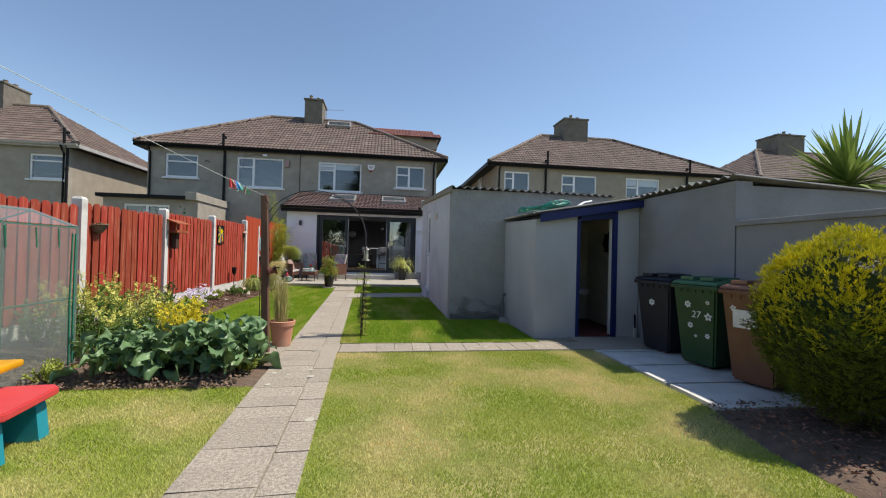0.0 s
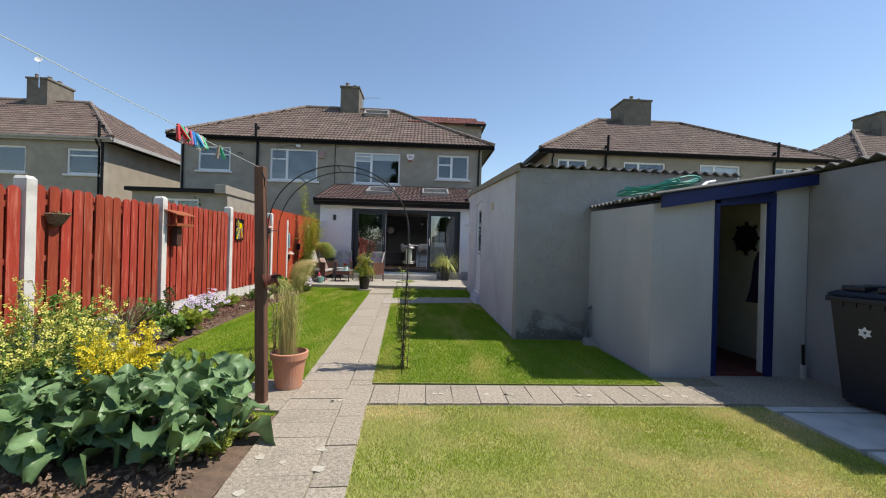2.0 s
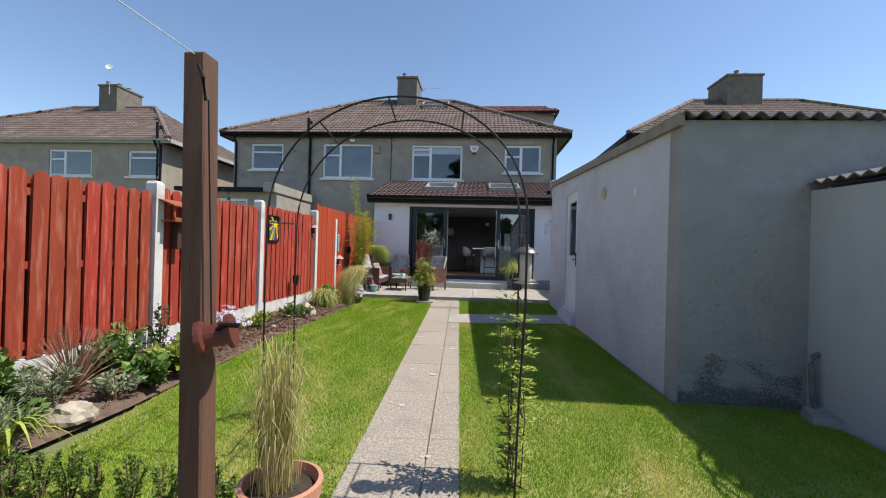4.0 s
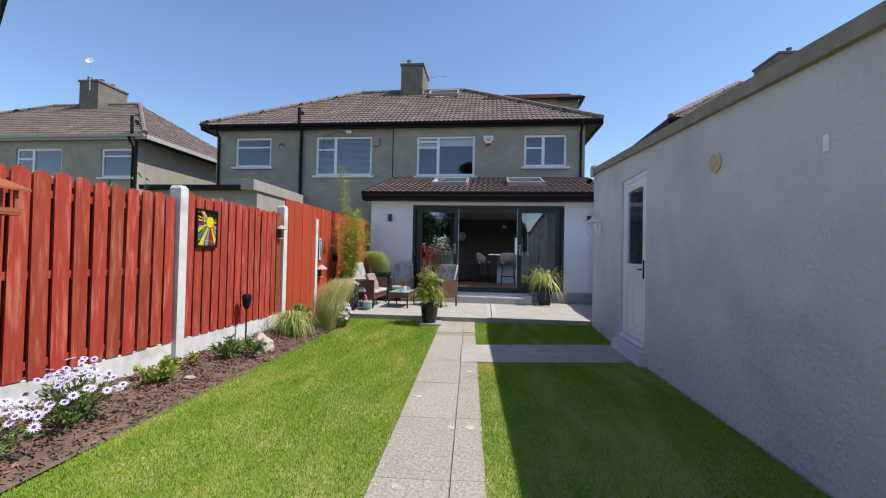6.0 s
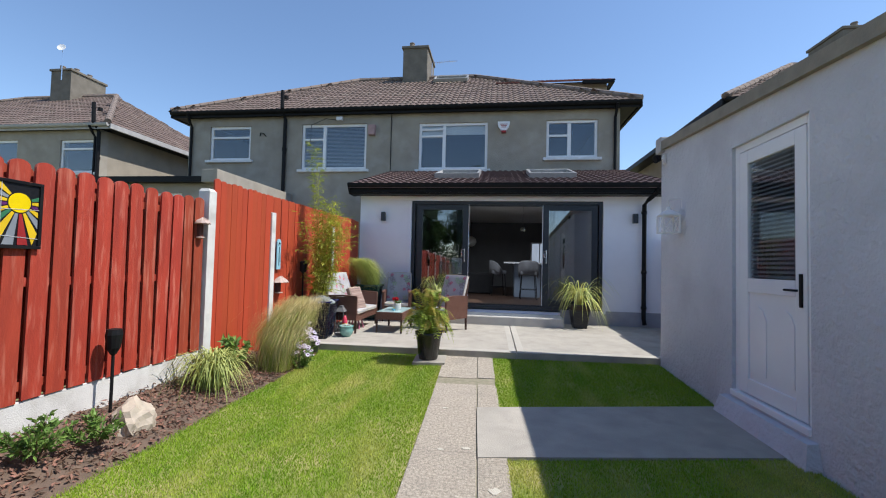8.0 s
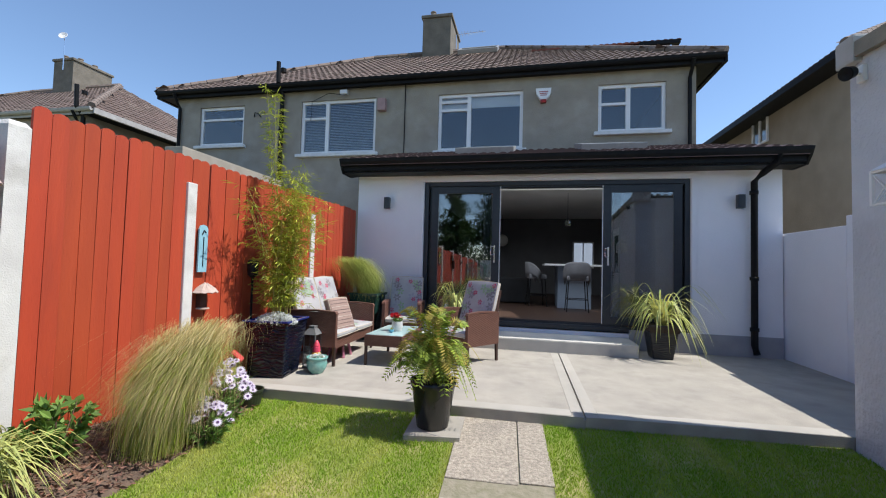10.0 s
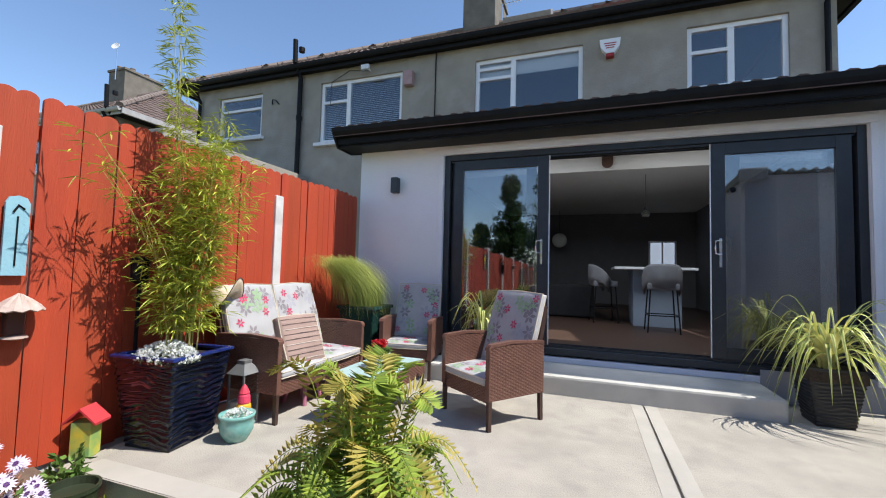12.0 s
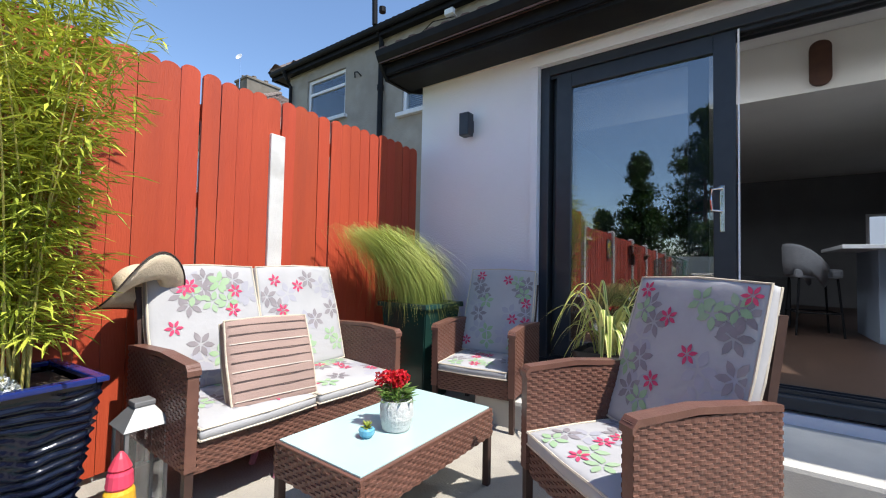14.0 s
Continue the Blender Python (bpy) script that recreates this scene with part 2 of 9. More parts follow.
def tube(bm, pts, r, seg=8, r2=None, cap=True):
    """A round bar along points."""
    pts = [Vector(p) for p in pts]
    rings = []
    n = len(pts)
    up = Vector((0, 0, 1))
    for i, p in enumerate(pts):
        d = (pts[min(i + 1, n - 1)] - pts[max(i - 1, 0)]).normalized()
        a = up if abs(d.dot(up)) < 0.95 else Vector((1, 0, 0))
        u = d.cross(a).normalized()
        w = d.cross(u)
        rr = r if r2 is None else r + (r2 - r) * i / max(n - 1, 1)
        rings.append([bm.verts.new(p + (u * math.cos(2 * math.pi * k / seg) + w * math.sin(2 * math.pi * k / seg)) * rr) for k in range(seg)])
    for a, b in zip(rings, rings[1:]):
        for k in range(seg):
            bm.faces.new((a[k], a[(k + 1) % seg], b[(k + 1) % seg], b[k]))
    if cap:
        bm.faces.new(rings[0][::-1])
        bm.faces.new(rings[-1])
    return bm


def lathe(bm, profile, seg=24, cx=0.0, cy=0.0, square=False):
    """Turns (radius, z) pairs round the upright axis."""
    rings = []
    for r, z in profile:
        ring = []
        for k in range(seg):
            a = 2 * math.pi * k / seg
            ring.append(bm.verts.new((cx + r * math.cos(a), cy + r * math.sin(a), z)))
        rings.append(ring)
    for a, b in zip(rings, rings[1:]):
        for k in range(seg):
            bm.faces.new((a[k], a[(k + 1) % seg], b[(k + 1) % seg], b[k]))
    bm.faces.new(rings[0][::-1])
    bm.faces.new(rings[-1])
    return bm


def wall_x(bm, x0, x1, y0, y1, z0, z1, holes=()):
    """One wall along x between y0 and y1, with rectangular holes (xa, xb, za, zb) through it."""
    xs = sorted({x0, x1, *[min(max(v, x0), x1) for h in holes for v in h[:2]]})
    zs = sorted({z0, z1, *[min(max(v, z0), z1) for h in holes for v in h[2:4]]})
    for a, b in zip(xs, xs[1:]):
        for c, d in zip(zs, zs[1:]):
            mx, mz = (a + b) / 2, (c + d) / 2
            if not any(h[0] < mx < h[1] and h[2] < mz < h[3] for h in holes):
                box(bm, a, y0, c, b, y1, d)
    bmesh.ops.remove_doubles(bm, verts=bm.verts[:], dist=0.0005)
    bm.verts.index_update()
    seen = {}
    for f in bm.faces:
        seen.setdefault(frozenset(v.index for v in f.verts), []).append(f)
    bmesh.ops.delete(bm, geom=[f for fs in seen.values() if len(fs) > 1 for f in fs], context="FACES_ONLY")
    return bm


def tile_arrays(o, u, v, n, inside, du, dv, nu, nv, roll=0.022, lip=0.022):
    """Courses of rolled tiles over a slope: o corner, u along the eave, v up the slope, n outwards."""
    o, u, v, n = Vector(o), Vector(u).normalized(), Vector(v).normalized(), Vector(n).normalized()
    prof = [(0.0, 0.0), (0.14, 1.0), (0.3, 0.85), (0.44, 0.0), (0.56, 0.0), (0.70, 1.0), (0.86, 0.85), (1.0, 0.0)]
    verts, faces = [], []
    for j in range(nv):
        for i in range(nu):
            cu, cv = (i + 0.5) * du, (j + 0.5) * dv
            if not inside(cu, cv):
                continue
            k = len(verts)
            for w, h in prof:
                p = o + u * ((i + w) * du)
                verts.append(p + v * (j * dv - 0.02) + n * (lip + h * roll))
            for w, h in prof:
                p = o + u * ((i + w) * du)
                verts.append(p + v * ((j + 1) * dv) + n * (h * roll))
            for w, h in prof:
                p = o + u * ((i + w) * du)
                verts.append(p + v * (j * dv - 0.02) - n * 0.01)
            m = len(prof)
            for q in range(m - 1):
                faces.append((k + q, k + q + 1, k + m + q + 1, k + m + q))
                faces.append((k + q + 1, k + q, k + 2 * m + q, k + 2 * m + q + 1))
    return verts, faces


# ---- ground, lawns and paths ----
_bm = B()
box(_bm, -600, -500, -0.5, 600, 700, -0.06)
setting("ground", _bm, mat("rough_ground", (0.17, 0.19, 0.07), (0.20, 0.17, 0.10), 1.2, 0.95, bump=0.8, bscale=40, spot=(0.10, 0.08, 0.055), spot_scale=0.6, spot_amount=0.6), "rough grass and bare ground round the gardens")


def lean(y):
    """The path runs slightly askew: its drift in x at y."""
    return -0.0465 * (y - 4.0)


def rise(y):
    """The ground climbs a little towards the patio."""
    return 0.055 * np.clip((y - 12.9) / 1.3, 0.0, 1.0)


PX0, PX1, PX2 = 0.055, 0.50, 0.705
LAWNS = [
    ("lawn", [(0.72 + lean(-4), -4), (3.75, -4), (3.72, 2.7), (3.95, 3.5), (3.98, 5.5), (0.70 + lean(5.5), 5.46)], 1),
    ("lawn", [(-2.7, -4), (0.05 + lean(-4), -4), (0.05 + lean(4.15), 4.235), (-1.45, 4.235), (-2.7, 3.6)], 1),
    ("lawn", [(-2.0, 5.25), (-0.02, 5.2), (-0.02, 6.0), (0.05 + lean(9), 9), (0.05 + lean(14.1), 14.21), (-2.25, 14.165), (-2.08, 13.2), (-2.12, 10.2), (-2.05, 8.9), (-1.95, 7.4), (-1.72, 6.0)], 0),
    ("lawn", [(0.70 + lean(6), 6.02), (3.42, 6.06), (3.42, 7.97), (2.38, 7.97), (2.38, 11.83), (0.70 + lean(11.45), 11.45)], 0),
    ("lawn", [(0.70 + lean(12.4), 12.46), (2.38, 12.92), (2.38, 14.36), (0.70 + lean(14.2), 14.24)], 0),
]


def inside_poly(poly, x, y):
    r = np.zeros(len(x), bool)
    for (ax, ay), (bx, by) in zip(poly, poly[1:] + poly[:1]):
        c = (ay > y) != (by > y)
        r ^= c & (x < (bx - ax) * (y - ay) / ((by - ay) or 1e-9) + ax)
    return r


def lawn_blades(poly, density, seed, material, name, height):
    rng = np.random.default_rng(seed)
    P = np.array(poly)
    lo, hi = P.min(0), P.max(0)
    lo[1] = max(lo[1], 0.7)
    n = int((hi - lo).prod() * density)
    x, y = rng.uniform(lo[0], hi[0], n), rng.uniform(lo[1], hi[1], n)
    k = inside_poly(poly, x, y)
    x, y = x[k], y[k]
    n = len(x)
    a = rng.uniform(0, 2 * np.pi, n)
    h = height * rng.uniform(0.5, 1.25, n)
    w = rng.uniform(0.002, 0.004, n)
    t = rng.uniform(0.2, 1.1, n)
    b = rng.uniform(0, 2 * np.pi, n)
    V = np.zeros((n, 3, 3))
    V[:, 0] = np.stack([x - w * np.cos(a), y - w * np.sin(a), np.full(n, -0.012)], 1)
    V[:, 1] = np.stack([x + w * np.cos(a), y + w * np.sin(a), np.full(n, -0.012)], 1)
    V[:, 2] = np.stack([x + h * t * np.cos(b), y + h * t * np.sin(b), h - 0.006], 1)
    V[:, :, 2] += rise(y)[:, None]
    me = bpy.data.meshes.new(name)
    me.vertices.add(3 * n)
    me.vertices.foreach_set("co", V.reshape(-1))
    me.loops.add(3 * n)
    me.loops.foreach_set("vertex_index", np.arange(3 * n, dtype=np.int32))
    me.polygons.add(n)
    me.polygons.foreach_set("loop_start", np.arange(0, 3 * n, 3, dtype=np.int32))
    me.update()
    me.validate()
    me.materials.append(material)
    return tagged(new(name, me), "short mown green grass with dry straw patches", "grass", kind="stuff")


for _i, (_name, _poly, _dry) in enumerate(LAWNS):
    _bm = B()
    prism(_bm, _poly, -0.3, -0.008, "z")
    setting("lawn", _bm, M_TURF, "mown turf of the back garden")
    lawn_blades(_poly, 17000, 11 + _i, M_BLADE if _dry else M_BLADE_LUSH, "grass", 0.016 if _dry else 0.018)


def ground_wedge(x0a, x1a, x0b, x1b, z):
    bm = B()
    hexa(bm, [(x0a, 12.9, -0.2), (x1a, 12.9, -0.2), (x1b, 14.45, -0.2), (x0b, 14.45, -0.2), (x0a, 12.9, z), (x1a, 12.9, z), (x1b, 14.45, z + 0.0655), (x0b, 14.45, z + 0.0655)])
    return bm


setting("lawn", ground_wedge(-2.08, 0.05 + lean(12.9), -2.25, 0.05 + lean(14.4), -0.008), M_TURF, "mown turf rising to the patio")
setting("lawn", ground_wedge(0.70 + lean(12.9), 2.38, 0.70 + lean(14.4), 2.38, -0.008), M_TURF, "mown turf rising to the patio")


def slab_mesh(w, l, seed):
    rng = random.Random(seed)
    bm = B()
    box(bm, -w / 2, -l / 2, -0.05, w / 2, l / 2, 0.0, 0.004)
    for v in bm.verts:
        v.co.x += rng.uniform(-0.003, 0.003)
        v.co.y += rng.uniform(-0.003, 0.003)
    me = bpy.data.meshes.new("paving_slab")
    bm.to_mesh(me)
    bm.free()
    me.materials.append(M_SLAB)
    return me


_bm = B()
_pp = [(PX0 + lean(-4), -4), (PX2 + lean(-4), -4), (PX2 + lean(14.15), 14.18), (PX0 + lean(14.15), 14.12)]
prism(_bm, _pp, -0.3, -0.010, "z")
prism(_bm, [(0.6, 5.44), (5.18, 5.5), (5.18, 6.34), (3.46, 6.34), (3.46, 6.06), (0.6, 6.0)], -0.3, -0.019, "z")
garden_path = setting("garden_path", _bm, mat("path_joint", (0.30, 0.265, 0.20), (0.20, 0.19, 0.12), 20, 0.95, bump=0.5), "straight garden path of old concrete slabs")
_ob = part("path_bed", ground_wedge(PX0 + lean(12.9), PX2 + lean(12.9), PX0 + lean(14.4), PX2 + lean(14.4), -0.010), garden_path.data.materials[0], garden_path)
_wide = [slab_mesh(0.438, 0.228, s) for s in range(3)]
_wide_far = [slab_mesh(0.439, 0.905, s + 20) for s in range(3)]
_long_far = [slab_mesh(0.198, 0.905, s + 30) for s in range(3)]
_long = [slab_mesh(0.196, 0.442, s + 5) for s in range(3)]
_cross = [slab_mesh(0.2262, 0.44, s + 9) for s in range(3)]
_rng = random.Random(4)


def lay(me, x, y, turn, z=0.0):
    o = new("slab", me)
    o.parent = garden_path
    far = 0.15 if y > 6.2 else 0.4
    up = 2.42 if y > 12.9 else 0.0
    o.matrix_basis = pose(x, y, z + float(rise(y)) + _rng.uniform(-0.003, 0.002) * far / 0.4, up + _rng.uniform(-far, far), _rng.uniform(-far, far), turn)


_y = -1.0
while _y < 6.0:
    lay(_wide[_rng.randrange(3)], (PX0 + PX1) / 2 + lean(_y), _y, 2.66 + _rng.uniform(-0.3, 0.3))
    _y += 0.231
_y = 6.05 + 0.4525
while _y < 14.1:
    lay(_wide_far[_rng.randrange(3)], (PX0 + PX1) / 2 + lean(_y), _y, 2.66)
    if not 11.3 < _y < 12.5:
        lay(_long_far[_rng.randrange(3)], (PX1 + PX2) / 2 + 0.004 + lean(_y), _y + 0.03, 2.66)
    _y += 0.908
for _l, _y in ((0.245, 5.366), (0.13, 6.008)):
    lay(slab_mesh(0.196, _l, 40), (PX1 + PX2) / 2 + 0.004 + lean(_y), _y, 2.66)
_y = -0.9
while _y < 6.2:
    if not 5.3 < _y < 6.0:
        lay(_long[_rng.randrange(3)], (PX1 + PX2) / 2 + 0.004 + lean(_y), _y, 2.66 + _rng.uniform(-0.3, 0.3))
    _y += 0.455
_x = 0.53
while _x < 4.0:
    lay(_cross[_rng.randrange(3)], _x, 5.715 + 0.022 * (_x - 0.5), _rng.uniform(-0.8, 0.8))
    _x += 0.231

_f = []
for _k in range(46):
    _cy = _rng.uniform(1.2, 13.0) if _k < 34 else 5.72
    _cx = (PX0 + 0.05 + lean(_cy) + _rng.random() * 0.56) if _k < 34 else _rng.uniform(0.8, 3.8)
    _ra = _rng.uniform(0.012, 0.04)
    _bm = B()
    prism(_bm, [(_cx + _ra * _rng.uniform(0.6, 1.2) * math.cos(a * math.pi / 5), _cy + _ra * _rng.uniform(0.6, 1.2) * math.sin(a * math.pi / 5)) for a in range(10)], -0.002, 0.0035, "z")
    part("lichen_patch", _bm, M_LICHEN, garden_path)

# concrete apron before the outhouse and strip under the bins
_bm = B()
for _a, _b in ((3.42, 4.06), (4.10, 4.72), (4.76, 5.36), ):
    hexa(_bm, [(4.0, _a, -0.1), (5.18, _a, -0.1), (5.18, _b, -0.1), (4.02, _b, -0.1), (4.0, _a, 0.004), (5.18, _a, 0.004), (5.18, _b, 0.004), (4.02, _b, 0.004)])
box(_bm, 3.98, 5.4, -0.1, 5.18, 5.5, 0.002)
setting("pavement", _bm, mat("bin_strip", (0.66, 0.645, 0.61), (0.56, 0.545, 0.52), 4, 0.85, bump=0.2, spot=(0.3, 0.29, 0.27), spot_scale=3), "pale concrete slabs under the wheelie bins")
_bm = B()
box(_bm, 4.02, 5.51, -0.1, 5.18, 6.36, 0.0)
setting("pavement", _bm, M_SLAB, "worn concrete apron before the outhouse door")
# slab across the lawn to the store door
_bm = B()
hexa(_bm, [(0.70 + lean(11.45) - 0.19, 11.44, -0.1), (2.4, 11.84, -0.1), (2.4, 12.9, -0.1), (0.70 + lean(12.4) - 0.2, 12.41, -0.1),
           (0.70 + lean(11.45) - 0.19, 11.44, 0.006), (2.4, 11.84, 0.006), (2.4, 12.9, 0.006), (0.70 + lean(12.4) - 0.2, 12.41, 0.006)])
setting("pavement", _bm, M_CONC, "concrete slab leading to the store door")

# ---- patio and step ----
PZ = 0.135
_bm = B()
hexa(_bm, [(0.546, 14.22, -0.3), (0.559, 14.23, -0.3), (0.529, 17.36, -0.3), (0.516, 17.36, -0.3), (0.546, 14.22, PZ - 0.02), (0.559, 14.23, PZ - 0.02), (0.529, 17.36, PZ - 0.02), (0.516, 17.36, PZ - 0.02)])
patio = setting("patio", _bm, M_CONC, "pale brushed concrete patio with a movement joint")
_bm = B()
hexa(_bm, [(-2.62, 14.16, -0.3), (0.545, 14.22, -0.3), (0.515, 17.36, -0.3), (-2.8, 17.36, -0.3), (-2.62, 14.16, PZ), (0.545, 14.22, PZ), (0.515, 17.36, PZ), (-2.8, 17.36, PZ)])
part("concrete_slab", _bm, M_CONC, patio)
_bm = B()
hexa(_bm, [(0.56, 14.23, -0.3), (3.6, 14.42, -0.3), (3.6, 17.36, -0.3), (0.53, 17.36, -0.3), (0.56, 14.23, PZ), (3.6, 14.42, PZ), (3.6, 17.36, PZ), (0.53, 17.36, PZ)])
part("concrete_slab", _bm, M_CONC, patio)
_bm = B()
for _a, _b in ((0.455, 0.541), (0.564, 0.655)):
    hexa(_bm, [(_a, 14.315, PZ - 0.01), (_b, 14.315, PZ - 0.01), (_b - 0.025, 16.705, PZ - 0.01), (_a - 0.03, 16.705, PZ - 0.01), (_a, 14.315, PZ + 0.002), (_b, 14.315, PZ + 0.002), (_b - 0.025, 16.705, PZ + 0.002), (_a - 0.03, 16.705, PZ + 0.002)])
hexa(_bm, [(-2.5, 14.17, PZ - 0.01), (0.45, 14.226, PZ - 0.01), (0.45, 14.37, PZ - 0.01), (-2.5, 14.31, PZ - 0.01), (-2.5, 14.17, PZ + 0.003), (0.45, 14.226, PZ + 0.003), (0.45, 14.37, PZ + 0.003), (-2.5, 14.31, PZ + 0.003)])
hexa(_bm, [(0.66, 14.238, PZ - 0.01), (3.5, 14.42, PZ - 0.01), (3.5, 14.56, PZ - 0.01), (0.66, 14.38, PZ - 0.01), (0.66, 14.238, PZ + 0.003), (3.5, 14.42, PZ + 0.003), (3.5, 14.56, PZ + 0.003), (0.66, 14.38, PZ + 0.003)])
_ob = part("trowelled_edge", _bm, M_CONC_SMOOTH, patio, "smooth trowelled concrete band")
_bm = B()
box(_bm, -1.75, 16.71, PZ - 0.1, 1.56, 17.40, 0.305, 0.022)
setting("patio_step", _bm, mat("step_concrete", (0.54, 0.52, 0.475), (0.46, 0.445, 0.41), 4, 0.75, bump=0.2, bscale=120, spot=(0.36, 0.35, 0.33), spot_scale=3), "long concrete step below the patio doors")

# ---- the neighbours' and the home's houses ----
def slope_frame(a, b, top):
    """The frame of a slope whose eave runs from a to b and which rises to the point top."""
    a, b, top = Vector(a), Vector(b), Vector(top)
    u = (b - a).normalized()
    n = u.cross(top - a).normalized()
    v = n.cross(u)
    return a, u, v, n


def roof_slope(name, eave_a, eave_b, ridge_b, ridge_a, parent, material, du=0.33, dv=0.31):
    """One tiled slope over the outline eave_a, eave_b, ridge_b, ridge_a."""
    o, u, v, n = slope_frame(eave_a, eave_b, ridge_a)
    pts = [((Vector(p) - o).dot(u), (Vector(p) - o).dot(v)) for p in (eave_a, eave_b, ridge_b, ridge_a)]
    W, H = max(p[0] for p in pts), max(p[1] for p in pts)
    U0 = min(p[0] for p in pts)

    def inside(cu, cv):
        cu += U0
        f = cv / H
        lo = pts[0][0] + (pts[3][0] - pts[0][0]) * f
        hi = pts[1][0] + (pts[2][0] - pts[1][0]) * f
        return lo - 0.05 <= cu <= hi + 0.05
    nu, nv = int((W - U0) / du) + 1, int(H / dv)
    vs, fs = tile_arrays(o + u * U0, u, v, n, inside, du, H / nv, nu, nv)
    return raw(name, vs, fs, material, parent)


def ridge_caps(a, b, parent, r=0.11):
    a, b = Vector(a), Vector(b)
    d = (b - a)
    k = max(2, int(d.length / 0.42))
    bm = B()
    for i in range(k):
        p, q = a + d * (i / k), a + d * ((i + 0.96) / k)
        tube(bm, [p, q], r, 8, r * 0.94)
    part("ridge_cap", bm, M_HIP, parent)["kind"] = "stuff"


def window_unit(parent, x0, x1, z0, z1, y, bars, sill=True, blind="", name="window", open_sash=False):
    """A casement set in a wall that faces -y: bars are (vertical positions, horizontal positions in the first light)."""
    bm = B()
    f = 0.075
    box(bm, x0, y - 0.03, z0, x0 + f, y + 0.05, z1, 0.006)
    box(bm, x1 - f, y - 0.03, z0, x1, y + 0.05, z1, 0.006)
    box(bm, x0 + f, y - 0.03, z0, x1 - f, y + 0.05, z0 + f, 0.006)
    box(bm, x0 + f, y - 0.03, z1 - f, x1 - f, y + 0.05, z1, 0.006)
    for bx in bars[0]:
        box(bm, bx - 0.048, y - 0.028, z0 + f, bx + 0.048, y + 0.048, z1 - f, 0.005)
    for bz, xa, xb in bars[1]:
        box(bm, xa, y - 0.032, bz - 0.03, xb, y + 0.046, bz + 0.03, 0.005)
    w = part(name, bm, M_UPVC, parent, "white plastic casement window")
    bm = B()
    box(bm, x0 + f * 0.5, y + 0.004, z0 + f * 0.5, x1 - f * 0.5, y + 0.014, z1 - f * 0.5)
    p = part("pane", bm, M_GLASS, w)
    p.visible_shadow = False
    if sill:
        bm = B()
        box(bm, x0 - 0.09, y - 0.17, z0 - 0.085, x1 + 0.09, y + 0.03, z0 - 0.004, 0.012)
        part("sill", bm, M_SILL, w, "white painted sill")
    if blind == "venetian":
        bm = B()
        z = z0 + 0.06
        while z < z1 - 0.05:
            hexa(bm, [(x0 + 0.05, y + 0.09, z), (x1 - 0.05, y + 0.09, z), (x1 - 0.05, y + 0.125, z + 0.02), (x0 + 0.05, y + 0.125, z + 0.02),
                      (x0 + 0.05, y + 0.09, z + 0.003), (x1 - 0.05, y + 0.09, z + 0.003), (x1 - 0.05, y + 0.125, z + 0.023), (x0 + 0.05, y + 0.125, z + 0.023)])
            z += 0.042
        part("venetian_blind", bm, M_UPVC, w, "white slatted blind")
    elif blind:
        bm = B()
        box(bm, x0 + 0.05, y + 0.07, z1 - float(blind), x1 - 0.05, y + 0.085, z1 - 0.04)
        part("roller_blind", bm, mat("blind_cloth", (0.75, 0.74, 0.72), (0.7, 0.69, 0.67), 20, 0.9), w, "pale blind")
    return w


def gutter_run(bm, a, b):
    """A half-round gutter with a fascia behind it, along x from a to b (x, y, z of its outer lip)."""
    (xa, y, z), (xb, _, _) = a, b
    box(bm, xa, y + 0.11, z - 0.17, xb, y + 0.14, z - 0.005)
    out = [(y + 0.0, z), (y + 0.008, z - 0.05), (y + 0.03, z - 0.085), (y + 0.06, z - 0.1), (y + 0.09, z - 0.085), (y + 0.112, z - 0.05), (y + 0.112, z)]
    prism(bm, out, xa, xb, "x")


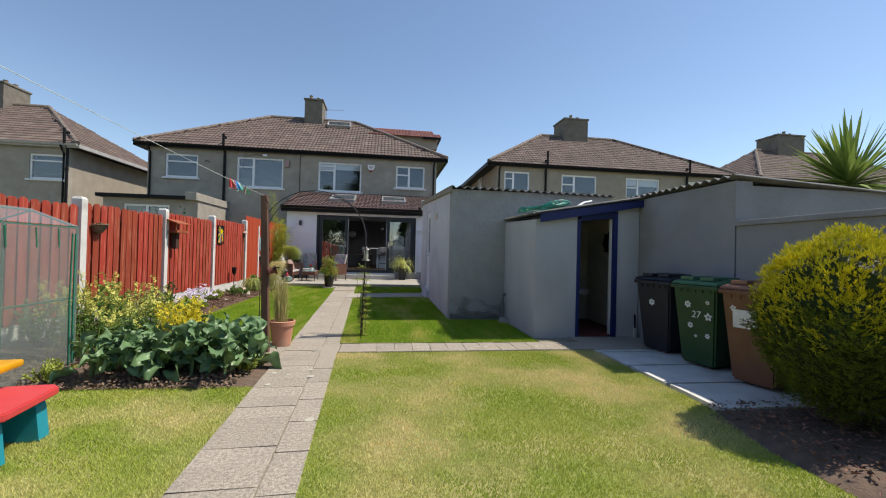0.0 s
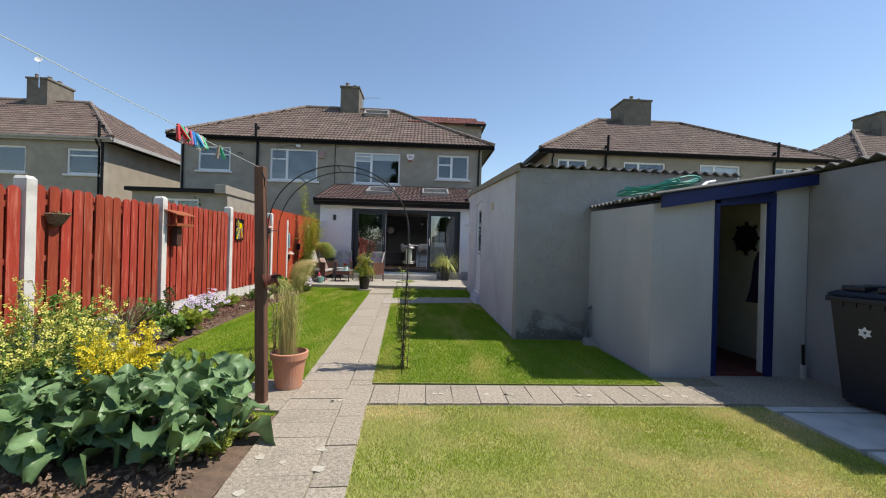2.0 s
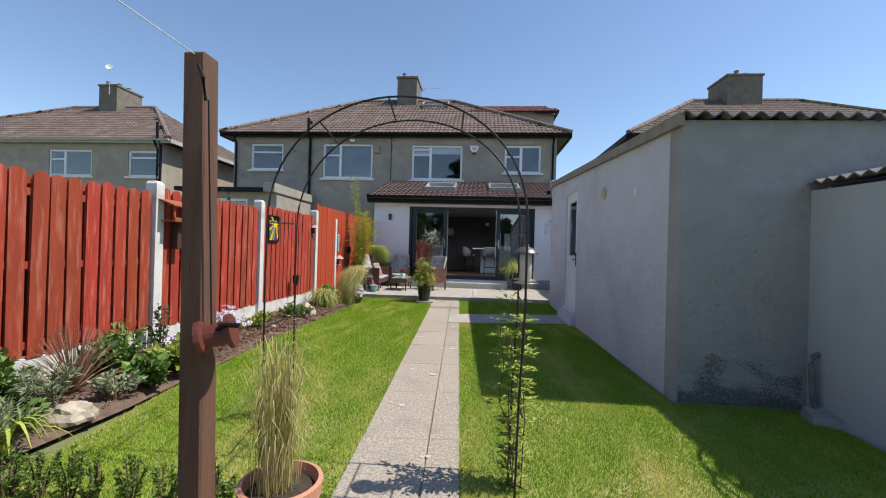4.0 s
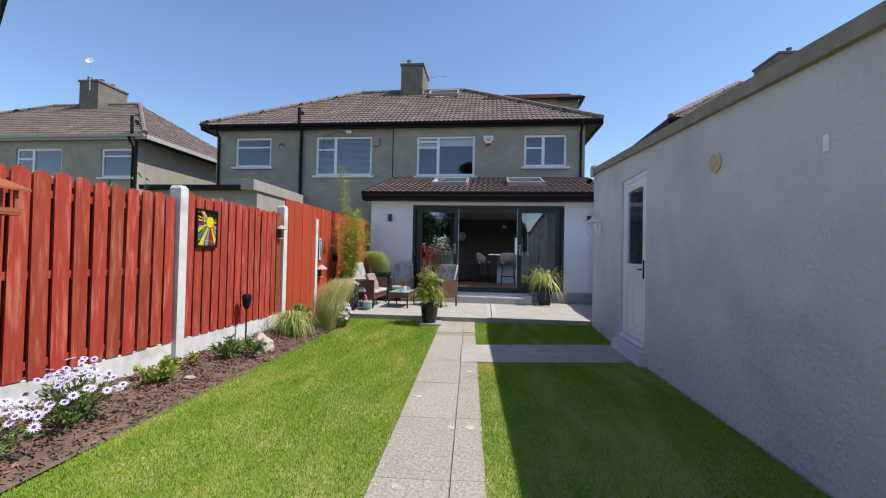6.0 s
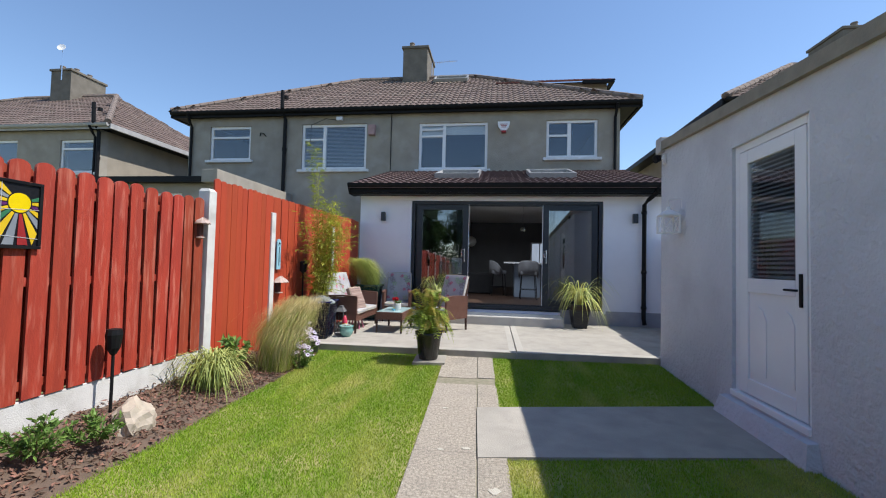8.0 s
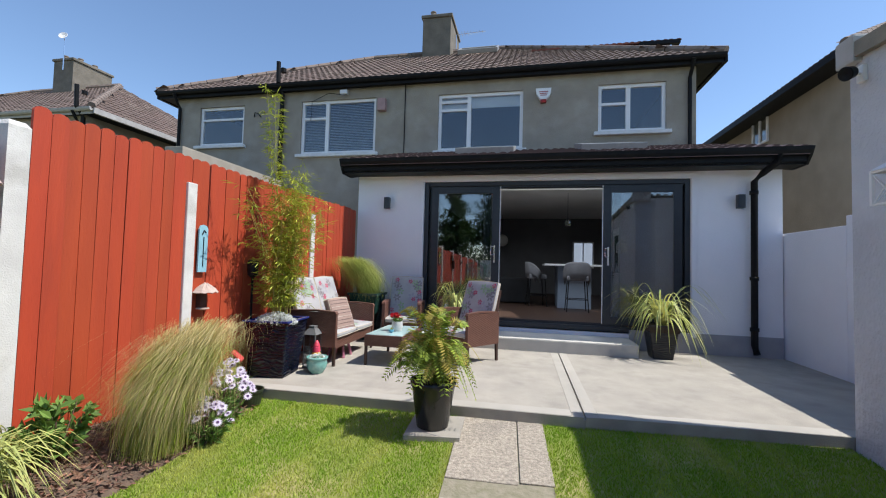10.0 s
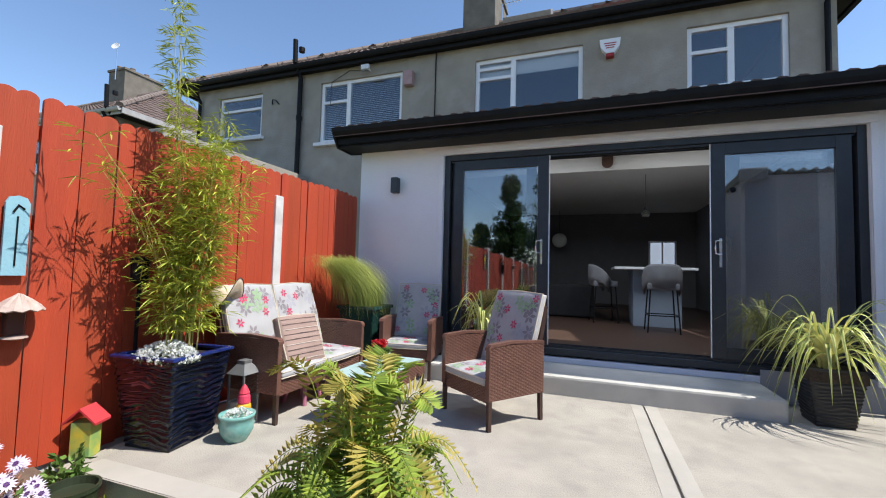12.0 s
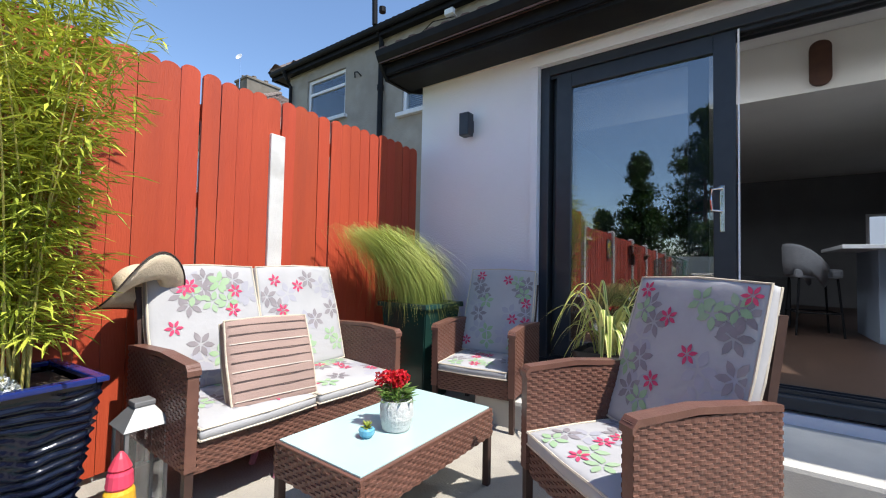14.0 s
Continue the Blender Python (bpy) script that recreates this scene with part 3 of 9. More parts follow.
def semi_pair(x0, windows, label, dash, wall_dash, chim_x, ridge=None, name="house", pipes=(), chim_w=0.95, dz=0.0, holes=(), trim=None):
    """A pair of hipped semi-detached houses whose eave starts at x0."""
    W = 13.95
    h = thing(name, label, "house", pose(0, 0, 0))
    ya, yb, ze, zr = 20.05, 28.55, 5.83 + dz, 8.56 + dz
    xa, xb = x0, x0 + W
    ra, rb = (x0 + 4.6, x0 + 9.2) if ridge is None else ridge
    yr = (ya + yb) / 2
    bm = B()
    wall_x(bm, xa + 0.48, xb - 0.48, 20.28, 20.55, -0.3, ze - 0.12, [(w[0], w[1], w[2], w[3]) for w in windows] + list(holes))
    part("front_wall", bm, dash, h)
    bm = B()
    box(bm, xa + 0.48, 20.551, -0.3, xa + 0.75, yb - 0.3, ze - 0.12)
    part("side_wall", bm, wall_dash, h, "tan pebbledashed gable side")
    part("side_wall", box(B(), xb - 0.75, 20.551, -0.3, xb - 0.48, yb - 0.3, ze - 0.12), wall_dash, h, "tan pebbledashed gable side")
    part("back_wall", box(B(), xa + 0.751, yb - 0.57, -0.3, xb - 0.751, yb - 0.3, ze - 0.12), wall_dash, h)
    bm = B()
    box(bm, xa + 0.06, ya + 0.06, ze - 0.14, xb - 0.06, yb - 0.06, ze - 0.115)
    part("soffit", bm, M_BLACK, h, "black painted soffit")
    bm = B()
    gutter_run(bm, (xa, ya - 0.06, ze), (xb, ya - 0.06, ze))
    part("gutter", bm, trim or M_BLACK, h, "plastic gutter and fascia")
    for gx in (xa - 0.05, xb - 0.03):
        part("side_gutter", box(B(), gx, ya + 0.05, ze - 0.16, gx + 0.08, yb, ze), trim or M_BLACK, h)
    bm = B()
    A = [bm.verts.new(p) for p in ((xa, ya, ze), (xb, ya, ze), (xb, yb, ze), (xa, yb, ze), (ra, yr, zr), (rb, yr, zr))]
    for f in ((0, 1, 5, 4), (1, 2, 5), (2, 3, 4, 5), (3, 0, 4), (3, 2, 1, 0)):
        bm.faces.new([A[i] for i in f])
    roof = part("roof", bm, M_TILE, h, "brown rolled concrete tiles")
    o1 = roof_slope("tiles", (xa, ya, ze), (xb, ya, ze), (rb, yr, zr), (ra, yr, zr), roof, M_TILE)
    o2 = roof_slope("tiles", (xb, ya, ze), (xb, yb, ze), (rb, yr, zr), (rb, yr, zr), roof, M_TILE)
    o3 = roof_slope("tiles", (xa, yb, ze), (xa, ya, ze), (ra, yr, zr), (ra, yr, zr), roof, M_TILE)
    for o in (o1, o2, o3):
        o["kind"] = "stuff"
    ridge_caps((xa, ya, ze + 0.04), (ra, yr, zr + 0.04), roof, 0.1)
    ridge_caps((xb, ya, ze + 0.04), (rb, yr, zr + 0.04), roof, 0.1)
    ridge_caps((ra, yr, zr + 0.03), (rb, yr, zr + 0.03), roof)
    cy0, cy1 = yr - 0.62, yr + 0.95
    bm = B()
    box(bm, chim_x, cy0, zr - 1.0, chim_x + chim_w, cy1, zr + 0.92, 0.015)
    box(bm, chim_x - 0.05, cy0 - 0.05, zr + 0.921, chim_x + chim_w + 0.05, cy1 + 0.05, zr + 1.02, 0.02)
    c = part("chimney", bm, M_CHIM, h, "weathered rendered chimney stack")
    for i in range(5):
        bm = B()
        lathe(bm, [(0.11, 0), (0.10, 0.03), (0.085, 0.16), (0.10, 0.18), (0.1, 0.21)], 12, chim_x + chim_w * (0.32 + 0.36 * (i % 2)), cy0 + 0.2 + i * 0.29)
        for v in bm.verts:
            v.co.z += zr + 1.02
        part("chimney_pot", bm, M_POTCLAY, c)
    for w in windows:
        window_unit(h, w[0], w[1], w[2], w[3], 20.36, w[4], True, w[5])
    for px, z0, z1 in pipes:
        bm = B()
        tube(bm, [(px, 20.2, z0), (px, 20.2, ze - 0.25), (px, 20.12, ze - 0.1), (px, 20.0, ze + 0.02), (px, 19.98, z1)], 0.055, 10)
        for k in range(3):
            tube(bm, [(px, 20.2, z0 + 0.8 + k * 1.6), (px, 20.2, z0 + 0.9 + k * 1.6)], 0.07, 10)
        part("soil_pipe", bm, M_BLACK, h, "black cast pipe")
    for px in (xa + 0.6, xb - 0.62):
        bm = B()
        tube(bm, [(px, 20.0, ze - 0.08), (px, 20.1, ze - 0.25), (px, 20.22, ze - 0.4), (px, 20.22, 0.2)], 0.04, 8)
        part("downpipe", bm, M_BLACK, h)
    return h


OWN_WINDOWS = [
    (-8.73, -7.36, 4.36, 5.42, ([], [(5.08, -8.69, -7.40)]), ""),
    (-5.69, -3.65, 4.05, 5.43, ([-4.98], [(4.98, -5.65, -4.98)]), "venetian"),
    (-2.07, -0.07, 4.03, 5.40, ([-1.33], [(5.02, -2.03, -1.33), (5.22, -2.03, -1.33)]), "0.32"),
    (1.57, 2.96, 4.34, 5.41, ([2.20], [(4.98, 1.61, 2.20)]), ""),
]
home = semi_pair(-9.93, OWN_WINDOWS, "pair of grey pebbledashed two-storey semi-detached houses", M_DASH, M_DASH_TAN, -3.45, (-5.35, -0.75), pipes=((-6.2, 2.2, 6.37),), holes=((-2.34, 2.75, 0.3, 3.17),))


def shifted(dx, k=1.0):
    return [(a + dx, b + dx, c, d, ([v + dx for v in e[0]], [(z, p + dx, q + dx) for z, p, q in e[1]]), "" if f == "venetian" else f) for a, b, c, d, e, f in OWN_WINDOWS]


def plain_win(x0, x1, z0, z1, blind=""):
    m = x0 + 0.36 * (x1 - x0)
    return (x0, x1, z0, z1, ([m], [(z1 - 0.36 * (z1 - z0), x0 + 0.04, m)]), blind)


left_house = semi_pair(-26.1, [plain_win(-17.8, -15.8, 4.0, 5.12), (-14.14, -12.75, 4.0, 5.09, ([], [(4.8, -14.1, -12.79)]), "")],
                       "brown-roofed pebbledashed semi-detached house next door", M_DASH, M_DASH_TAN, -19.0, (-21.0, -16.4), pipes=((-12.62, 2.0, 6.2),), chim_w=1.0, dz=-0.28, trim=mat("grey_gutter", (0.42, 0.41, 0.40), (0.34, 0.33, 0.32), 6, 0.6))
right_house = semi_pair(6.1, [plain_win(6.98, 8.3, 4.45, 5.45), plain_win(10.0, 11.93, 4.05, 5.43), plain_win(13.55, 15.47, 4.05, 5.44, "0.4"), plain_win(17.14, 18.5, 4.4, 5.41)],
                        "pebbledashed semi-detached house with a brown hipped roof", M_DASH_TAN, M_DASH_TAN, 11.6, (10.4, 15.0), pipes=((9.12, 2.0, 6.5), (17.0, 2.0, 6.5)), chim_w=1.5)
_bm = B()
for _a in ((23.6, 5.0, 23.66, 6.0), (24.34, 5.0, 24.4, 6.0), (23.661, 5.0, 24.339, 5.06), (23.661, 5.94, 24.339, 6.0), (23.97, 5.061, 24.03, 5.939)):
    box(_bm, 6.53, _a[0], _a[1], 6.575, _a[2], _a[3], 0.004)
_w = part("side_window", _bm, M_UPVC, right_house, "white window on the tan gable side")
_bm = B()
box(_bm, 6.56, 23.62, 5.02, 6.578, 24.38, 5.98)
part("pane", _bm, M_GLASS, _w)
far_house = semi_pair(21.3, [plain_win(22.3, 23.6, 4.4, 5.4), plain_win(25.2, 27.1, 4.05, 5.4)], "distant hipped semi-detached house beyond the sheds", M_DASH_TAN, M_DASH_TAN, 26.2, (25.2, 30.2), chim_w=2.0)

# roof dormer at the end of the home's hip
_bm = B()
hexa(_bm, [(0.2, 22.95, 7.0), (3.85, 22.95, 7.0), (3.85, 26.2, 7.0), (0.2, 26.2, 7.0), (0.2, 22.95, 7.62), (3.85, 22.95, 7.62), (3.85, 26.2, 7.62), (0.2, 26.2, 7.62)])
prism(_bm, [(22.95, 7.621), (26.2, 7.621), (24.55, 8.36)], 0.2, 3.72, "x")
dormer = part("dormer", _bm, M_DASH, home, "side dormer with a reddish tiled roof")
_o = roof_slope("dormer_tiles", (0.1, 22.7, 7.58), (3.95, 22.7, 7.58), (3.7, 24.55, 8.44), (0.1, 24.55, 8.44), dormer, M_TILE_DORMER)
_o["kind"] = "stuff"
_bm = B()
box(_bm, 3.0, 22.62, 7.47, 4.02, 22.72, 7.57)
box(_bm, 3.9, 22.721, 7.47, 4.02, 26.2, 7.57)
part("dormer_gutter", _bm, M_BLACK, dormer)


def skylight(parent, cx, y, z, slope, w, l):
    """A roof window lying in a slope that falls towards -y."""
    m = pose(cx, y, z, slope, 0, 0)
    bm = B()
    for a in ((-w / 2, -l / 2, w / 2, -l / 2 + 0.07), (-w / 2, l / 2 - 0.12, w / 2, l / 2), (-w / 2, -l / 2 + 0.071, -w / 2 + 0.06, l / 2 - 0.121), (w / 2 - 0.06, -l / 2 + 0.071, w / 2, l / 2 - 0.121)):
        box(bm, a[0], a[1], 0.0, a[2], a[3], 0.13, 0.01)
    bmesh.ops.transform(bm, matrix=m, verts=bm.verts[:])
    f = part("skylight", bm, mat("skylight_frame", (0.36, 0.355, 0.35), (0.28, 0.28, 0.28), 10, 0.45, 0.3), parent, "grey metal framed roof window")
    bm = B()
    box(bm, -w / 2 + 0.05, -l / 2 + 0.06, 0.05, w / 2 - 0.05, l / 2 - 0.11, 0.06)
    bmesh.ops.transform(bm, matrix=m, verts=bm.verts[:])
    part("pane", bm, M_GLASS, f).visible_shadow = False


skylight(home, -1.55, 23.55, 8.14, math.degrees(math.atan2(2.73, 4.25)), 1.25, 0.75)

# ---- the rear extension ----
EY = 17.33
EX0, EX1 = -2.745, 3.555
ext = thing("extension", "single-storey grey rendered extension with a tiled lean-to roof", "extension")
DX0, DX1, DZ0, DZ1 = -1.59, 2.40, 0.36, 2.66
_bm = B()
wall_x(_bm, EX0, EX1, EY, EY + 0.3, -0.2, 2.88, [(DX0, DX1, DZ0, DZ1)])
part("front_wall", _bm, M_EXT, ext)
_bm = B()
box(_bm, EX0, EY + 0.301, -0.2, EX0 + 0.3, 20.27, 2.9)
box(_bm, EX1 - 0.3, EY + 0.301, -0.2, EX1, 20.27, 2.9)
part("side_wall", _bm, M_EXT, ext)
# lighter band over the doors and jamb trim
for _a in ((DX0 - 0.06, DZ1, DX1 + 0.06, DZ1 + 0.075), (DX0 - 0.06, 0.36, DX0 - 0.002, DZ1 - 0.002), (DX1 + 0.002, 0.36, DX1 + 0.06, DZ1 - 0.002)):
    part("door_surround", box(B(), _a[0], EY - 0.022, _a[1], _a[2], EY - 0.002, _a[3], 0.004), M_EXT, ext)
_bm = B()
box(_bm, EX0 + 0.01, EY - 0.06, 2.765, EX1 - 0.01, EY - 0.004, 2.86)
part("soffit_board", _bm, M_REVEAL, ext, "cream soffit board")
_bm = B()
gutter_run(_bm, (-2.88, 16.84, 2.955), (3.66, 16.84, 2.955))
part("gutter", _bm, M_BLACK, ext, "black gutter")
part("soffit", box(B(), -2.86, 16.99, 2.75, 3.64, 17.28, 2.775), M_BLACK, ext, "black soffit board")
part("fascia", box(B(), -2.86, 16.96, 2.775, 3.64, 16.988, 2.95), M_BLACK, ext, "deep black fascia")
for _x in (-2.89, 3.64):
    part("bargeboard", prism(B(), [(16.84, 2.95), (16.9, 2.84), (16.98, 2.74), (17.3, 2.74), (20.2, 3.62), (20.2, 3.78), (16.9, 2.98)], _x, _x + 0.03, "x"), M_BLACK, ext)
EZE, EZR, EYE0, EYR = 2.915, 3.95, 16.88, 20.27
SKY_HOLES = ((-1.17, -0.23), (1.0, 1.94))


def sloped(bm, xa, xb, ya, yb, z_at, t):
    """A piece of sloping slab between ya and yb whose top follows z_at."""
    hexa(bm, [(xa, ya, z_at(ya) - t), (xb, ya, z_at(ya) - t), (xb, yb, z_at(yb) - t), (xa, yb, z_at(yb) - t), (xa, ya, z_at(ya)), (xb, ya, z_at(ya)), (xb, yb, z_at(yb)), (xa, yb, z_at(yb))])


def holed_slope(bm, xa, xb, ya, yb, z_at, t, hy=(18.08, 19.12)):
    sloped(bm, xa, xb, ya, hy[0], z_at, t)
    sloped(bm, xa, xb, hy[1], yb, z_at, t)
    x = xa
    for a, b in SKY_HOLES:
        sloped(bm, x, a, hy[0], hy[1], z_at, t)
        x = b
    sloped(bm, x, xb, hy[0], hy[1], z_at, t)


_bm = B()
holed_slope(_bm, -2.87, 3.63, EYE0, EYR, lambda y: EZE + (y - EYE0) * (EZR - EZE) / (EYR - EYE0), 0.06)
ext_roof = part("roof", _bm, M_TILE_NEW, ext, "dark red-brown rolled tiles")
_slope = math.degrees(math.atan2(EZR - EZE, EYR - EYE0))
skylight(ext, -0.70, 18.6, 3.46, _slope, 1.04, 1.2)
skylight(ext, 1.47, 18.6, 3.46, _slope, 1.04, 1.2)
# downpipe with its brackets
_bm = B()
tube(_bm, [(3.3, 16.9, 2.87), (3.3, 16.92, 2.78), (3.2, 17.1, 2.66), (3.17, 17.25, 2.58), (3.17, 17.26, 0.3), (3.17, 17.2, 0.2)], 0.042, 12)
for _z in (0.5, 1.2, 2.4):
    tube(_bm, [(3.17, 17.26, _z), (3.17, 17.26, _z + 0.05)], 0.054, 12)
_dp = part("downpipe", _bm, M_BLACK, ext, "black round downpipe", True)


def wall_light(x):
    t = thing("wall_light", "small black up-and-down wall light", "lamp", pose(x, EY - 0.075, 2.3))
    bm = B()
    box(bm, -0.045, -0.05, -0.095, 0.045, 0.035, 0.095, 0.006)
    part("body", bm, M_ANTH, t)
    bm = B()
    box(bm, -0.025, 0.0355, -0.05, 0.025, 0.075, 0.05)
    part("bracket", bm, M_ANTH, t)
    bm = B()
    box(bm, -0.03, -0.035, 0.0955, 0.03, 0.02, 0.099)
    part("lens", bm, M_GLASS, t)


wall_light(-2.2)
wall_light(3.0)

# sliding patio doors
doors = tagged(new("door_1"), "anthracite sliding patio doors standing half open", "door", kind="structure")
_bm = B()
_f = 0.07
FY0, FY1 = EY + 0.03, EY + 0.24
box(_bm, DX0, FY0, DZ0 + 0.08, DX0 + _f, FY1, DZ1, 0.006)
box(_bm, DX1 - _f, FY0, DZ0 + 0.08, DX1, FY1, DZ1, 0.006)
box(_bm, DX0 + _f, FY0, DZ1 - _f, DX1 - _f, FY1, DZ1, 0.006)
box(_bm, DX0, FY0 - 0.02, DZ0 + 0.02, DX1, FY1, DZ0 + 0.09, 0.008)
for _k in range(3):
    box(_bm, DX0 + _f, FY0 + 0.03 + 0.065 * _k, DZ0 + 0.09, DX1 - _f, FY0 + 0.045 + 0.065 * _k, DZ0 + 0.115)
    box(_bm, DX0 + _f, FY0 + 0.03 + 0.065 * _k, DZ1 - _f - 0.02, DX1 - _f, FY0 + 0.045 + 0.065 * _k, DZ1 - _f)
part("door_frame", _bm, M_ANTH, doors)


def door_leaf(x0, x1, y, handle_x=None):
    bm = B()
    z0, z1, s = DZ0 + 0.118, DZ1 - _f - 0.005, 0.115
    box(bm, x0, y, z0, x0 + s, y + 0.05, z1, 0.005)
    box(bm, x1 - s, y, z0, x1, y + 0.05, z1, 0.005)
    box(bm, x0 + s, y, z0, x1 - s, y + 0.05, z0 + s, 0.005)
    box(bm, x0 + s, y, z1 - s, x1 - s, y + 0.05, z1, 0.005)
    leaf = part("sliding_leaf", bm, M_ANTH, doors)
    bm = B()
    box(bm, x0 + s - 0.02, y + 0.02, z0 + s - 0.02, x1 - s + 0.02, y + 0.028, z1 - s + 0.02)
    g = part("pane", bm, M_DOORGLASS, leaf)
    g.visible_shadow = False
    if handle_x:
        bm = B()
        tube(bm, [(handle_x, y - 0.004, 1.62), (handle_x, y - 0.045, 1.62), (handle_x - 0.05, y - 0.05, 1.612), (handle_x - 0.055, y - 0.05, 1.55), (handle_x - 0.05, y - 0.05, 1.488), (handle_x, y - 0.045, 1.48), (handle_x, y - 0.004, 1.48)], 0.007, 8)
        box(bm, handle_x - 0.012, y - 0.006, 1.36, handle_x + 0.012, y - 0.001, 1.64, 0.002)
        part("handle", bm, M_CHROME, leaf, "chrome pull handle")


door_leaf(DX0 + 0.12, -0.36, FY0 + 0.015, -0.43)
door_leaf(DX0 + 0.075, -0.5, FY0 + 0.08)
door_leaf(1.21, DX1 - 0.1, FY0 + 0.015, 1.28)
door_leaf(1.35, DX1 - 0.075, FY0 + 0.08)
_bm = B()
box(_bm, -0.352, FY0 + 0.01, DZ0 + 0.12, -0.342, FY0 + 0.02, DZ1 - 0.08)
box(_bm, 1.192, FY0 + 0.01, DZ0 + 0.12, 1.202, FY0 + 0.02, DZ1 - 0.08)
part("edge_strip", _bm, M_UPVC, doors, "pale weather strip")

# ---- the room behind the doors ----
_bm = B()
box(_bm, EX0 + 0.3, EY + 0.25, 0.3, EX1 - 0.3, 25.6, DZ0 + 0.08)
setting("floor", _bm, M_FLOORWOOD, "dark timber floor of the kitchen")
_bm = B()
box(_bm, EX0 + 0.301, 20.56, 0.44, EX0 + 0.4, 25.5, 3.039)
box(_bm, EX1 - 0.8, 20.56, 0.44, EX1 - 0.7, 25.5, 3.039)
wall_x(_bm, EX0 + 0.4, EX1 - 0.8, 25.5, 25.6, 0.44, 3.039, [(1.6, 2.3, 1.35, 2.25)])
setting("wall_inside", _bm, M_ROOMWALL, "grey painted kitchen walls")
_bm = B()
box(_bm, EX0 + 0.301, 20.28, 3.04, EX1 - 0.301, 25.6, 3.16)
box(_bm, EX0 + 0.301, 20.15, 3.04, EX1 - 0.301, 20.279, 3.75)
holed_slope(_bm, EX0 + 0.3, EX1 - 0.3, EY + 0.3, 20.14, lambda y: 2.9 + (y - EY - 0.3) * 0.31, 0.03)
setting("ceiling", _bm, M_CEIL, "white ceiling with a dropped beam")

# ---- the long store shed ----
SX, SY0, SY1 = 2.40, 7.98, 14.33


def shed_top(y):
    return 2.46 + (y - SY0) * 0.073


shed = thing("shed", "long grey rendered block shed with a corrugated roof", "shed")
_bm = B()
DY0, DY1, SDZ0, SDZ1 = 11.74, 12.69, 0.19, 2.43


def side_piece(bm, ya, yb, za=None, zb=None):
    hexa(bm, [(SX, ya, za if za is not None else -0.2), (SX + 0.22, ya, za if za is not None else -0.2), (SX + 0.22, yb, za if za is not None else -0.2), (SX, yb, za if za is not None else -0.2),
              (SX, ya, zb if zb is not None else shed_top(ya)), (SX + 0.22, ya, zb if zb is not None else shed_top(ya)), (SX + 0.22, yb, zb if zb is not None else shed_top(yb)), (SX, yb, zb if zb is not None else shed_top(yb))])


side_piece(_bm, SY0 + 0.22, DY0)
side_piece(_bm, DY1, SY1)
side_piece(_bm, DY0, DY1, None, SDZ0)
side_piece(_bm, DY0, DY1, SDZ1, None)
part("side_wall", _bm, M_SHED, shed)
_bm = B()
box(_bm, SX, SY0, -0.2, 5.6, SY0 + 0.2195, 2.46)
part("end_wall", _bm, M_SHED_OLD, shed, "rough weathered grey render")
_bm = B()
box(_bm, SX + 0.221, SY1 - 0.22, -0.2, 5.6, SY1, 2.9)
box(_bm, 5.38, SY0 + 0.221, -0.2, 5.6, SY1 - 0.221, 2.45)
part("back_wall", _bm, M_SHED, shed)
# corrugated sheets: ridges run along the shed
_bm = B()
_rows = []
_n = 110
for _k, _y in enumerate((SY0 - 0.08, SY0 + 3.0, SY1 + 0.05)):
    _rows.append([_bm.verts.new((SX - 0.04 + (5.7 - SX) * i / _n, _y, shed_top(_y) + 0.045 + 0.026 * math.sin(2 * math.pi * i / 5.0) - 0.012 * (5.7 - SX) * i / _n)) for i in range(_n + 1)])
for _a, _b in zip(_rows, _rows[1:]):
    for i in range(_n):
        _bm.faces.new((_a[i], _a[i + 1], _b[i + 1], _b[i]))
_r = bmesh.ops.extrude_face_region(_bm, geom=_bm.faces[:])
for _v in (g for g in _r["geom"] if isinstance(g, bmesh.types.BMVert)):
    _v.co.z -= 0.012
bmesh.ops.recalc_face_normals(_bm, faces=_bm.faces[:])
part("roof_sheet", _bm, M_CORR, shed, "grey corrugated cement roof sheet")
_bm = B()
hexa(_bm, [(SX - 0.05, SY0 - 0.05, shed_top(SY0) - 0.06), (SX - 0.002, SY0 - 0.05, shed_top(SY0) - 0.06), (SX - 0.002, SY1 + 0.04, shed_top(SY1) - 0.06), (SX - 0.05, SY1 + 0.04, shed_top(SY1) - 0.06),
           (SX - 0.05, SY0 - 0.05, shed_top(SY0) + 0.05), (SX - 0.002, SY0 - 0.05, shed_top(SY0) + 0.05), (SX - 0.002, SY1 + 0.04, shed_top(SY1) + 0.05), (SX - 0.05, SY1 + 0.04, shed_top(SY1) + 0.05)])
part("bargeboard", _bm, M_BARGE, shed, "weathered timber bargeboard")
_bm = B()
box(_bm, SX - 0.06, SY1 - 0.12, shed_top(SY1) - 0.1, SX + 0.3, SY1 + 0.06, shed_top(SY1) + 0.1, 0.02)
part("coping_stone", _bm, M_GREYCOPE, shed)
